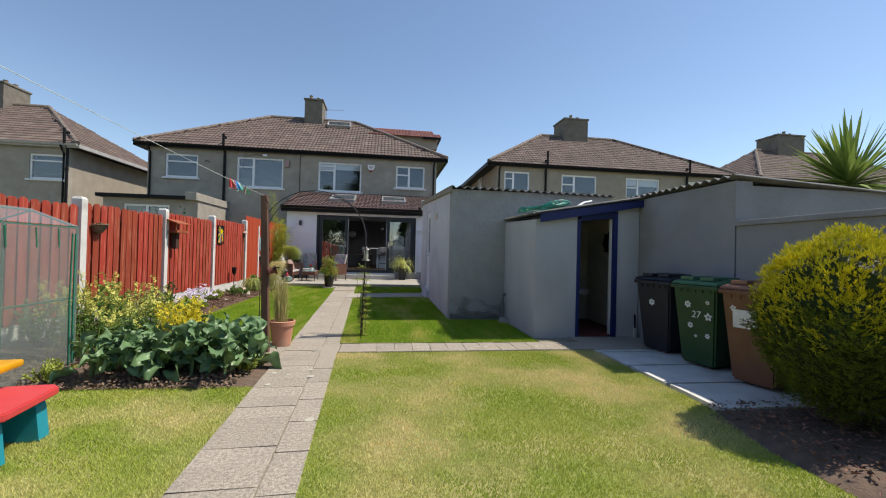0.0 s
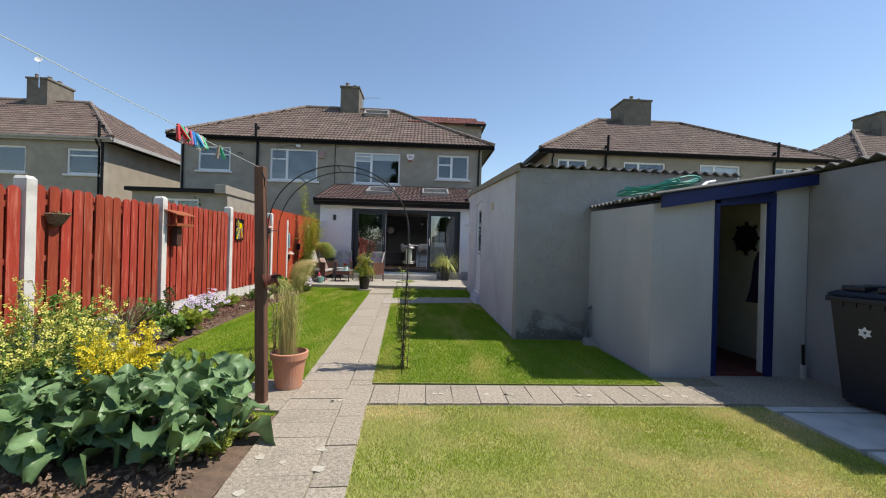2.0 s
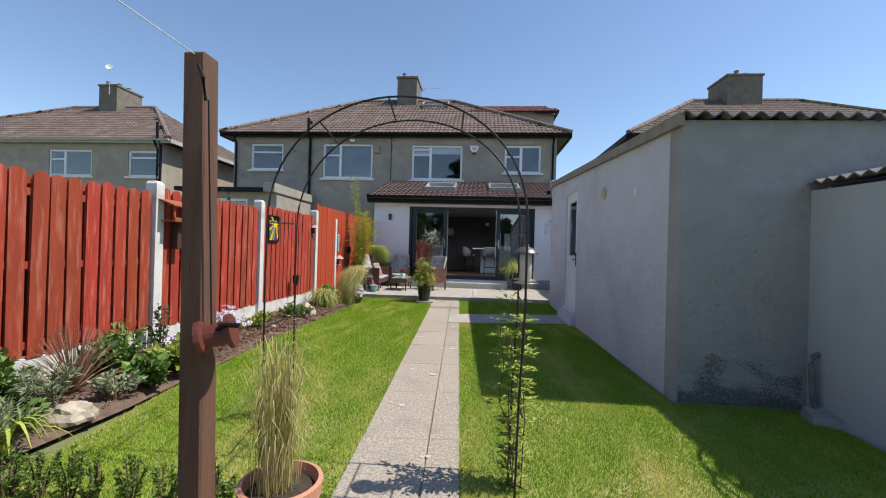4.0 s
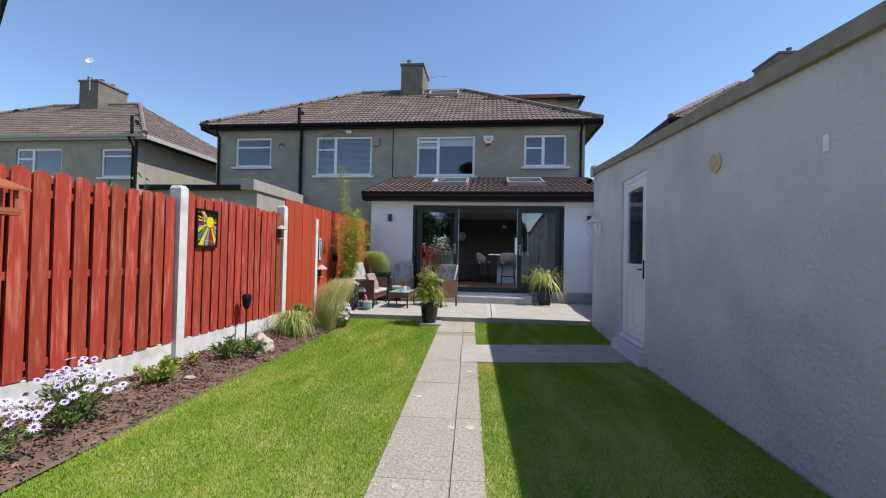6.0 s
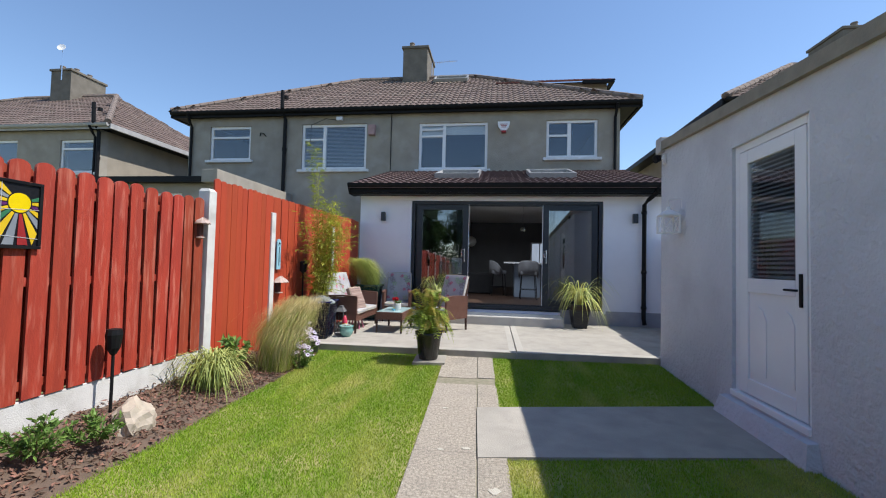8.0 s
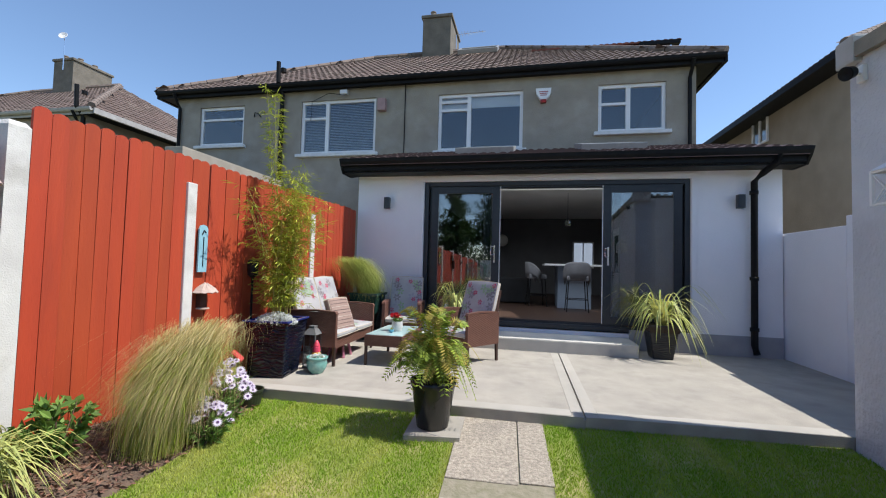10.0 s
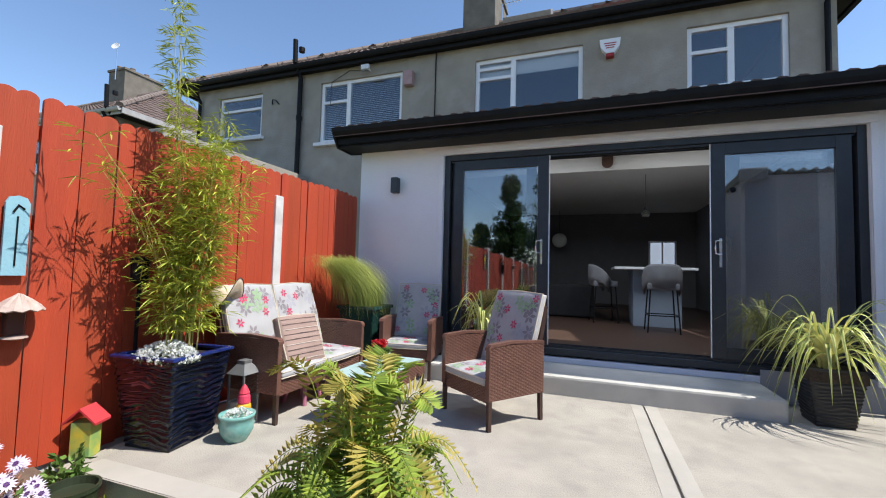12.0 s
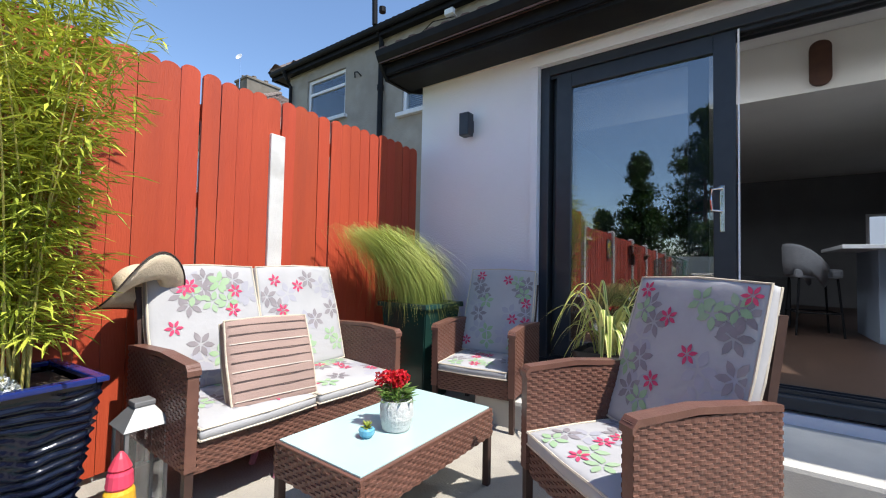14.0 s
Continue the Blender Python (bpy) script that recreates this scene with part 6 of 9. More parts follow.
part("hook", _bm, M_BLACK, cpost)
LINE_A, LINE_B = Vector((-0.27, 5.5, 1.875)), Vector((-0.24, -4.9, 2.15))


def line_at(y):
    t = (LINE_A.y - y) / (LINE_A.y - LINE_B.y)
    p = LINE_A.lerp(LINE_B, t)
    p.z -= 0.28 * t * (1 - t)
    return p


_bm = B()
tube(_bm, [line_at(5.5 - 10.4 * k / 40) for k in range(41)], 0.002, 5)
tagged(mesh_ob("clothes_line", _bm, mat("line_plastic", (0.55, 0.62, 0.62), (0.45, 0.5, 0.5), 30, 0.5)), "pale plastic clothes line strung from the post", "line")
back_post = thing("clothes_post", "timber post holding the clothes line's other end", "post", pose(-0.24, -4.95, 0))
_bm = B()
box(_bm, -0.04, -0.04, -0.1, 0.04, 0.04, 2.2, 0.006)
part("shaft", _bm, M_POSTWOOD, back_post)
_cols = [mat("peg_" + n, c, None, 20, 0.45) for n, c in (("red", (0.6, 0.05, 0.05)), ("green", (0.04, 0.42, 0.2)), ("white", (0.7, 0.7, 0.7)), ("pink", (0.65, 0.2, 0.3)), ("blue", (0.03, 0.2, 0.55)), ("teal", (0.05, 0.4, 0.5)), ("wood", (0.30, 0.24, 0.18)))]
_r = random.Random(9)
for _i, (_y, _c) in enumerate([(4.40 + 0.0145 * k, (0, 0, 1, 1, 3, 3, 2, 0, 3, 4, 4, 5, 4, 5, 2, 2, 6, 1, 2)[k]) for k in range(19)] + [(4.84, 6), (4.855, 1)]):
    p = line_at(_y)
    peg = thing("clothes_peg", "coloured plastic clothes peg hanging on the line", "clothes peg", pose(p.x, p.y, p.z, _r.uniform(-18, 18), _r.uniform(-30, 30), _r.uniform(-30, 30)), "clothes pegs on the line")
    for s in (-1, 1):
        _bm = B()
        hexa(_bm, [(s * 0.002, -0.006, -0.075), (s * 0.010, -0.006, -0.075), (s * 0.010, 0.006, -0.075), (s * 0.002, 0.006, -0.075), (s * 0.001, -0.006, 0.012), (s * 0.007, -0.006, 0.012), (s * 0.007, 0.006, 0.012), (s * 0.001, 0.006, 0.012)])
        part("jaw", _bm, _cols[_c], peg)

# ---- terracotta pot with grass ----
tpot = thing("terracotta_pot", "terracotta pot beside the path planted with straw-coloured grass", "plant pot", pose(-0.10, 5.83, 0.013))
_bm = B()
lathe(_bm, [(0.105, 0.0), (0.11, 0.005), (0.142, 0.25), (0.158, 0.255), (0.163, 0.31), (0.145, 0.315), (0.135, 0.27), (0.05, 0.265)], 32)
part("pot", _bm, M_TERRA, tpot, smooth=False)
_bm = B()
lathe(_bm, [(0.02, 0.262), (0.134, 0.272), (0.05, 0.285)], 20)
part("compost", _bm, M_POTSOIL, tpot)
_f = Foil(55)
for _ in range(420):
    _f.arch(Vector((_f.r.gauss(-0.02, 0.035), _f.r.gauss(0, 0.035), 0.27)), _f.r.uniform(0, 6.28), _f.r.uniform(0.03, 0.24), _f.r.uniform(0.25, 0.66), 0.0016, 0.12, 6)
_f.put("grass", G_STRAW, tpot)
_bm = B()
box(_bm, -0.45, 5.3, -0.1, 0.0, 6.02, 0.013)
setting("pavement", _bm, M_SLAB, "old slab under the terracotta pot")

# ---- garden arch ----
arch = thing("garden_arch", "black tubular metal garden arch over the path", "arch", pose(0.1, 6.75, 0))
# feet of the near and the far hoop, left and right, and the height of the crown
HOOPS = [(Vector((-0.604, 6.60, 0)), Vector((0.90, 6.30, 0)), 2.095), (Vector((-0.715, 7.245, 0)), Vector((0.896, 6.632, 0)), 2.115)]
AS = 1.40


def hoop_at(h, a):
    """The point of a hoop at the angle a, from 0 (left spring) to pi (right spring)."""
    p, q, top = HOOPS[h]
    c = p.lerp(q, 0.5 - 0.5 * math.cos(a)) - arch.location
    return Vector((c.x, c.y, AS + (top - AS) * math.sin(a) ** 0.92))


arch.location = (0.1, 6.75, 0)
for _h in (0, 1):
    _l, _q = HOOPS[_h][0] - arch.location, HOOPS[_h][1] - arch.location
    _pts = [(_l.x, _l.y, -0.1), (_l.x + 0.004, _l.y, 0.5), (_l.x - 0.003, _l.y, 1.0)] + [hoop_at(_h, math.pi * k / 32) for k in range(33)] + [(_q.x, _q.y, 1.0), (_q.x - 0.02, _q.y, 0.5), (_q.x - 0.03, _q.y, -0.1)]
    _bm = B()
    tube(_bm, _pts, 0.006, 8)
    part("hoop", _bm, M_ARCH, arch)
_bars = [(HOOPS[0][s] - arch.location + Vector((0, 0, za)), HOOPS[1][s] - arch.location + Vector((0, 0, zb))) for s, za, zb in ((0, 0.77, 0.745), (0, 1.405, 1.43), (1, 0.99, 1.015), (1, 1.347, 1.365), (0, 0.3, 0.3), (1, 0.45, 0.45))]
for _p, _q in _bars + [(hoop_at(0, a), hoop_at(1, a)) for a in (0.98, 1.57, 2.16)]:
    _bm = B()
    tube(_bm, [_p, _q], 0.0055, 6)
    part("cross_bar", _bm, M_ARCH, arch)


def climber(cx, cy, z0, h, seed, label, n=120):
    t = thing("climbing_plant", label, "climber", pose(cx, cy, z0))
    r = random.Random(seed)
    bm, lf = B(), Foil(seed)
    for s in range(6):
        x, y = r.gauss(0, 0.014), r.gauss(0, 0.02)
        pts = [Vector((x, y, 0))]
        k = 0
        while pts[-1].z < h * r.uniform(0.75, 1.0) and k < 14:
            pts.append(pts[-1] + Vector((r.gauss(0, 0.014), r.gauss(0, 0.014), 0.09)))
            k += 1
        tube(bm, pts, 0.004, 5, 0.002)
        for _ in range(n // 6):
            q = pts[min(len(pts) - 1, int(len(pts) * r.random()))]
            d = Vector((r.gauss(0, 1), r.gauss(0, 1), 0.2))
            for w in (-0.6, 0, 0.6):
                dd = Matrix.Rotation(w, 3, "Z") @ d
                lf.leaf(q + d.normalized() * 0.065 * r.random(), dd, 0.038 * r.uniform(0.7, 1.2), 0.02)
    part("vines", bm, M_TWIG, t)
    lf.put("foliage", G_YELLOWGREEN, t)


climber(0.885, 6.50, 0.0, 1.05, 11, "climbing plant with lime leaves at the arch foot", 360)
climber(-0.70, 7.2, 0.0, 0.7, 12, "dark-stemmed climber at the arch foot", 80)

# bird feeder
feeder = thing("bird_feeder", "hanging bird feeder with a domed metal cap", "bird feeder", pose(0.908, 6.405, 1.3445, 0, 0, -14) @ Matrix.Diagonal((0.62, 0.62, 0.73, 1)))
_bm = B()
tube(_bm, [(0.033 * math.sin(k * math.pi / 12), 0, -0.023 + 0.031 * math.cos(k * math.pi / 12)) for k in range(25)], 0.003, 6)
part("ring", _bm, M_ARCH, feeder)
_bm = B()
lathe(_bm, [(0.022, -0.050), (0.024, -0.068), (0.05, -0.074), (0.08, -0.09), (0.102, -0.112), (0.105, -0.118), (0.10, -0.119), (0.05, -0.10)], 40)
part("cap", _bm, mat("grey_metal_cap", (0.16, 0.15, 0.15), (0.1, 0.1, 0.1), 9, 0.45, 0.7), feeder, smooth=True)
_bm = B()
lathe(_bm, [(0.048, -0.118), (0.05, -0.12), (0.05, -0.31), (0.048, -0.312)], 24)
_o = part("tube", _bm, mat("cloudy_plastic", (0.72, 0.70, 0.6), (0.6, 0.57, 0.46), 7, 0.35, sub=0.3), feeder, "cloudy plastic tube", True)
_bm = B()
lathe(_bm, [(0.02, -0.335), (0.07, -0.33), (0.075, -0.315), (0.02, -0.3125)], 24)
for _z in (-0.325, -0.30):
    tube(_bm, [(0.1 * math.cos(a * math.pi / 12), 0.1 * math.sin(a * math.pi / 12), _z) for a in range(25)], 0.0025, 5)
for _k in range(6):
    _a = _k * math.pi / 3
    tube(_bm, [(0.06 * math.cos(_a), 0.06 * math.sin(_a), -0.325), (0.1 * math.cos(_a), 0.1 * math.sin(_a), -0.325)], 0.0025, 5)
part("perch_tray", _bm, mat("pale_metal", (0.5, 0.48, 0.45), None, 15, 0.4, 0.8), feeder)


# ---- wheelie bins ----
def wheelie_bin(y, turn, c, label, stickers, lidc):
    m = mat("bin_plastic", c, tuple(v * 0.8 for v in c), 5, 0.42, bump=0.1, bscale=90, spot=tuple(v * 1.5 + 0.01 for v in c), spot_scale=4, spot_amount=0.3)
    ml = mat("bin_lid_plastic", lidc, tuple(v * 0.8 for v in lidc), 5, 0.4, bump=0.1, bscale=90)
    t = thing("wheelie_bin", label, "wheelie bin", pose(4.955, y, 0.004, 0, 0, turn) @ Matrix.Diagonal((0.72, 1, 1, 1)), "row of wheelie bins")
    bm = B()
    hexa(bm, [(-0.22, -0.20, 0.03), (0.20, -0.20, 0.03), (0.20, 0.20, 0.03), (-0.22, 0.20, 0.03), (-0.34, -0.265, 0.93), (0.28, -0.265, 0.93), (0.28, 0.265, 0.93), (-0.34, 0.265, 0.93)])
    bmesh.ops.bevel(bm, geom=bm.edges[:], offset=0.022, segments=2, affect="EDGES")
    body = part("body", bm, m, t)
    bm = B()
    box(bm, -0.365, -0.285, 0.90, 0.30, 0.285, 0.945, 0.01)
    for k in range(5):
        box(bm, -0.35, -0.2 + 0.09 * k, 0.86, -0.335, -0.185 + 0.09 * k, 0.90)
    part("rim", bm, m, body)
    bm = B()
    hexa(bm, [(-0.375, -0.29, 0.95), (0.31, -0.29, 0.965), (0.31, 0.29, 0.965), (-0.375, 0.29, 0.95), (-0.34, -0.25, 0.99), (0.30, -0.25, 1.045), (0.30, 0.25, 1.045), (-0.34, 0.25, 0.99)])
    bmesh.ops.bevel(bm, geom=bm.edges[:], offset=0.014, segments=2, affect="EDGES")
    box(bm, -0.28, -0.2, 1.0, 0.2, -0.04, 1.042, 0.01)
    box(bm, -0.28, 0.04, 1.0, 0.2, 0.2, 1.042, 0.01)
    part("lid", bm, ml, t)
    bm = B()
    tube(bm, [(0.30, -0.24, 0.98), (0.36, -0.22, 1.0), (0.36, 0.22, 1.0), (0.30, 0.24, 0.98)], 0.016, 8)
    part("handle", bm, m, t)
    for s in (-1, 1):
        bm = B()
        lathe(bm, [(0.03, -0.03), (0.085, -0.03), (0.1, -0.02), (0.1, 0.02), (0.085, 0.03), (0.03, 0.03)], 20)
        bmesh.ops.transform(bm, matrix=pose(0.19, s * 0.25, 0.1, 90, 0, 0), verts=bm.verts[:])
        w = part("wheel", bm, M_BLACK, t, "black rubber wheel")
    f = Foil(int(y * 10))
    for (sy, sz, r, pet) in stickers:
        x = -0.34 + (0.93 - sz) * 0.133 - 0.004
        f.flower(Vector((x, sy, sz)), Vector((-1, 0, -0.13)), r, pet, r * 0.8)
    if stickers:
        f.put("flower_sticker", mat("sticker_white", (0.75, 0.75, 0.78), (0.65, 0.66, 0.7), 10, 0.5), body, "white flower stickers")
    return t, body


_b1, _ = wheelie_bin(5.42, 14, (0.011, 0.014, 0.024), "black household wheelie bin with a flower sticker", [(0.02, 0.66, 0.045, 6)], (0.014, 0.017, 0.027))
_b2, _body2 = wheelie_bin(4.68, 14, (0.018, 0.065, 0.024), "green wheelie bin with flower stickers and number", [(0.08, 0.72, 0.04, 6), (-0.16, 0.60, 0.045, 5), (0.06, 0.48, 0.035, 6), (-0.14, 0.38, 0.03, 6), (-0.16, 0.76, 0.025, 5), (0.0, 0.36, 0.02, 6)], (0.06, 0.16, 0.085))
_b3, _body3 = wheelie_bin(3.96, 14, (0.17, 0.075, 0.042), "brown compost wheelie bin with a white label", [(0.15, 0.76, 0.03, 5), (-0.18, 0.42, 0.03, 6), (-0.2, 0.72, 0.03, 5)], (0.27, 0.13, 0.085))


def lettering(text, size, parent, m, material, name="lettering"):
    cu = bpy.data.curves.new(name, "FONT")
    cu.body, cu.size, cu.extrude, cu.align_x = text, size, 0.001, "CENTER"
    tmp = bpy.data.objects.new(name, cu)
    me = bpy.data.meshes.new_from_object(tmp)
    me.materials.append(material)
    bpy.data.objects.remove(tmp)
    o = new(name, me)
    o.parent = parent
    o.matrix_basis = m
    return o


lettering("27", 0.11, _body2, pose(-0.312, -0.02, 0.575, 82, 0, -90), mat("number_white", (0.7, 0.7, 0.7), None, 10, 0.6), "bin_number")
for _body, _y, _z, _w, _h in ((_body3, 0.04, 0.66, 0.11, 0.09),):
    _bm = B()
    x = -0.34 + (0.93 - _z) * 0.133
    hexa(_bm, [(x - 0.012, _y - _w, _z - _h + 0.0), (x + 0.004, _y - _w, _z - _h), (x + 0.004, _y + _w, _z - _h), (x - 0.012, _y + _w, _z - _h), (x - 0.03, _y - _w, _z + _h), (x - 0.015, _y - _w, _z + _h), (x - 0.015, _y + _w, _z + _h), (x - 0.03, _y + _w, _z + _h)])
    part("paper_label", _bm, mat("label_paper", (0.75, 0.74, 0.72), (0.65, 0.64, 0.62), 20, 0.7), _body, "worn white paper label")

# ---- golden conifer bush ----
bush = thing("golden_conifer", "rounded golden conifer shrub with yellow tips", "shrub", pose(4.66, 2.98, 0.05) @ Matrix.Diagonal((0.93, 0.93, 0.93, 1)))
_r = random.Random(1)
# solid near-black green core showing between the sprays
_bm = B()
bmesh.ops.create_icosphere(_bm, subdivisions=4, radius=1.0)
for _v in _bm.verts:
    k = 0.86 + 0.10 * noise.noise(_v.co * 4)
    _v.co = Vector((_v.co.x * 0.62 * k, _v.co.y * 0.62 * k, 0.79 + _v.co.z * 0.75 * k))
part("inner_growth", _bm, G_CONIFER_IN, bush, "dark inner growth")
_bm = B()
tube(_bm, [(0, 0, -0.05), (0.02, 0, 0.15), (0, 0, 0.5)], 0.06, 8)
part("trunk", _bm, M_TWIG, bush)
_f, _f2 = Foil(2), Foil(3)
for _i in range(11000):
    d = rdir(_r)
    k = 1 + 0.13 * noise.noise(d * 4) + 0.06 * noise.noise(d * 10)
    p = Vector((d.x * 0.62 * k, d.y * 0.62 * k, 0.80 + d.z * 0.76 * k))
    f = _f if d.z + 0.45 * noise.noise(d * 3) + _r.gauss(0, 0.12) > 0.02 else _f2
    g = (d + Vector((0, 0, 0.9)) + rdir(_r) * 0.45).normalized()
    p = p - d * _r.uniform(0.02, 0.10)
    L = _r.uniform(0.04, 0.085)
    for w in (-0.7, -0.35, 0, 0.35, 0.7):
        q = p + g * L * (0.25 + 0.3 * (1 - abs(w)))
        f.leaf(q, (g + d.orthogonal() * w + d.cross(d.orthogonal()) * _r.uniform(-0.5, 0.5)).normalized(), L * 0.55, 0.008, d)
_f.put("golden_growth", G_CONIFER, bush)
# lower sprays: green growth, darkened in colour for the shade low on the bush
_f2.put("green_growth", green("conifer_shaded_green", (0.20, 0.24, 0.028), (0.11, 0.15, 0.018)), bush)

# ---- palm beyond the wall ----
palm = thing("cordyline_palm", "spiky green cabbage palm beyond the boundary wall", "palm", pose(9.75, 6.9, 0))
_bm = B()
tube(_bm, [(0, 0, -0.2), (0.03, 0, 1.2), (0, 0, 2.6)], 0.11, 10, 0.08)
part("trunk", _bm, M_TWIG, palm)
_f = Foil(8)
for _i in range(170):
    a, e = _f.r.uniform(0, 6.28), _f.r.uniform(-0.45, 1.5)
    d = Vector((math.cos(a) * math.cos(e), math.sin(a) * math.cos(e), math.sin(e)))
    L = _f.r.uniform(1.0, 1.45)
    side = d.cross(Vector((0, 0, 1))).normalized()
    p = Vector((0, 0, 2.65 + 0.1 * _f.r.random()))
    pts = [p + d * L * t - Vector((0, 0, 0.22 * (1 - e / 1.6) * t * t * L)) for t in (0, 0.25, 0.5, 0.75, 1)]
    _f.ribbon(pts, [0.02, 0.04, 0.038, 0.024, 0.003], side)
_f.put("leaves", G_PALM, palm)

# ---- plastic greenhouse ----
gh = thing("mini_greenhouse", "small walk-in greenhouse with a clear plastic cover", "greenhouse", pose(-2.32, 4.3, 0))
_bm = B()
GX0, GX1, GY0, GY1, GH = -0.40, 0.44, -1.0, 0.62, 1.40
for _x in (GX0, GX1):
    for _y in (GY0, (GY0 + GY1) / 2, GY1):
        tube(_bm, [(_x, _y, -0.02), (_x, _y, GH)], 0.011, 6)
for _y in (GY0, (GY0 + GY1) / 2, GY1):
    tube(_bm, [(GX0, _y, GH), (0.02, _y, GH + 0.16), (GX1, _y, GH)], 0.011, 6)
for _x, _z in ((GX0, GH), (GX1, GH), (0.02, GH + 0.16), (GX1, 0.7), (GX0, 0.7)):
    tube(_bm, [(_x, GY0, _z), (_x, GY1, _z)], 0.011, 6)
part("frame", _bm, mat("green_tube", (0.02, 0.12, 0.06), (0.02, 0.09, 0.05), 12, 0.5), gh)


def film_material():
    m = bpy.data.materials.new("clear_film")
    m.use_nodes = True
    N, L = m.node_tree.nodes, m.node_tree.links
    tr, gl, df, m1, m2 = (N.new("ShaderNodeBsdfTransparent"), N.new("ShaderNodeBsdfGlossy"), N.new("ShaderNodeBsdfDiffuse"), N.new("ShaderNodeMixShader"), N.new("ShaderNodeMixShader"))
    gl.inputs["Roughness"].default_value = 0.12
    tr.inputs["Color"].default_value = (0.86, 0.9, 0.88, 1)
    df.inputs["Color"].default_value = (0.6, 0.66, 0.64, 1)
    nz = N.new("ShaderNodeTexNoise")
    nz.inputs["Scale"].default_value = 4
    bp = N.new("ShaderNodeBump")
    bp.inputs["Strength"].default_value = 0.8
    L.new(nz.outputs["Fac"], bp.inputs["Height"])
    L.new(bp.outputs[0], gl.inputs["Normal"])
    m1.inputs[0].default_value = 0.18
    L.new(tr.outputs[0], m1.inputs[1])
    L.new(df.outputs[0], m1.inputs[2])
    m2.inputs[0].default_value = 0.10
    L.new(m1.outputs[0], m2.inputs[1])
    L.new(gl.outputs[0], m2.inputs[2])
    L.new(m2.outputs[0], N["Material Output"].inputs["Surface"])
    return m


M_FILM = film_material()


def film(name, a, b, c, d, n=10):
    """A slack sheet of film between four corners."""
    a, b, c, d = (Vector(p) for p in (a, b, c, d))
    nn = (b - a).cross(d - a).normalized()
    vs, fs = [], []
    for j in range(n + 1):
        for i in range(n + 1):
            u, v = i / n, j / n
            p = (a * (1 - u) + b * u) * (1 - v) + (d * (1 - u) + c * u) * v
            vs.append(p + nn * 0.018 * noise.noise((u * 5 + a.x, v * 4, a.y)) * min(1, 6 * u, 6 * v, 6 * (1 - u), 6 * (1 - v)))
    for j in range(n):
        for i in range(n):
            k = j * (n + 1) + i
            fs.append((k, k + 1, k + n + 2, k + n + 1))
    return raw(name, vs, fs, M_FILM, gh, True)


_e = 0.014
film("cover_side", (GX1 + _e, GY0, 0), (GX1 + _e, GY1, 0), (GX1 + _e, GY1, GH), (GX1 + _e, GY0, GH))
film("cover_side", (GX0 - _e, GY0, 0), (GX0 - _e, GY1, 0), (GX0 - _e, GY1, GH), (GX0 - _e, GY0, GH))
film("cover_front", (GX0, GY0 - _e, 0), (GX1, GY0 - _e, 0), (GX1, GY0 - _e, GH), (GX0, GY0 - _e, GH))
film("cover_back", (GX0, GY1 + _e, 0), (GX1, GY1 + _e, 0), (GX1, GY1 + _e, GH), (GX0, GY1 + _e, GH))
film("cover_roof", (GX1 + _e, GY0, GH + _e), (GX1 + _e, GY1, GH + _e), (0.02, GY1, GH + 0.18), (0.02, GY0, GH + 0.18))
film("cover_roof", (0.02, GY0, GH + 0.18), (0.02, GY1, GH + 0.18), (GX0 - _e, GY1, GH + _e), (GX0 - _e, GY0, GH + _e))
_bm = B()
tube(_bm, [(GX1 + 0.02, GY1 - 0.09, 0.02), (GX1 + 0.024, GY1 - 0.11, 0.7), (GX1 + 0.02, GY1 - 0.09, GH - 0.06)], 0.008, 5)
tube(_bm, [(GX1 + 0.02, GY1 - 0.05, 0.02), (GX1 + 0.024, GY1 - 0.06, 0.7), (GX1 + 0.02, GY1 - 0.05, GH - 0.06)], 0.008, 5)
for _y in (-0.2, 0.1, 0.35):
    tube(_bm, [(GX1 + 0.02, _y, GH - 0.02), (GX1 + 0.025, _y + 0.01, GH - 0.2)], 0.006, 5)
part("piping", _bm, mat("green_piping", (0.02, 0.2, 0.12), None, 12, 0.6), gh, "green fabric zip piping")

# ---- child's picnic table ----
pic = thing("play_picnic_table", "red, yellow and teal plastic child's picnic table", "picnic table", pose(-1.31, 2.93, 0.0, 0, 0, 8))
for _n, _c, _a in (("tabletop", (0.75, 0.36, 0.01), (-0.36, 0.30, 0.46, 0.14, 0.92, 0.50)), ):
    _bm = B()
    box(_bm, -0.92, -0.06, 0.44, 0.25, 0.40, 0.485, 0.015)
    part("tabletop", _bm, mat("yellow_plastic", _c, None, 8, 0.4, spot=(0.6, 0.3, 0.02), spot_scale=3), pic)
_mr, _mt = mat("red_plastic", (0.62, 0.06, 0.06), (0.55, 0.05, 0.06), 6, 0.45), mat("teal_plastic", (0.01, 0.28, 0.36), (0.01, 0.24, 0.32), 6, 0.42)
for _x in (0.20, -1.02):
    _bm = B()
    prism(_bm, [(_x - 0.12, -0.18), (_x + 0.22, -0.18), (_x + 0.27, -0.12), (_x + 0.27, 0.34), (_x + 0.22, 0.40), (_x - 0.12, 0.40)], 0.262, 0.31, "z")
    bmesh.ops.bevel(_bm, geom=_bm.edges[:], offset=0.008, segments=2, affect="EDGES")
    part("seat", _bm, _mr, pic)
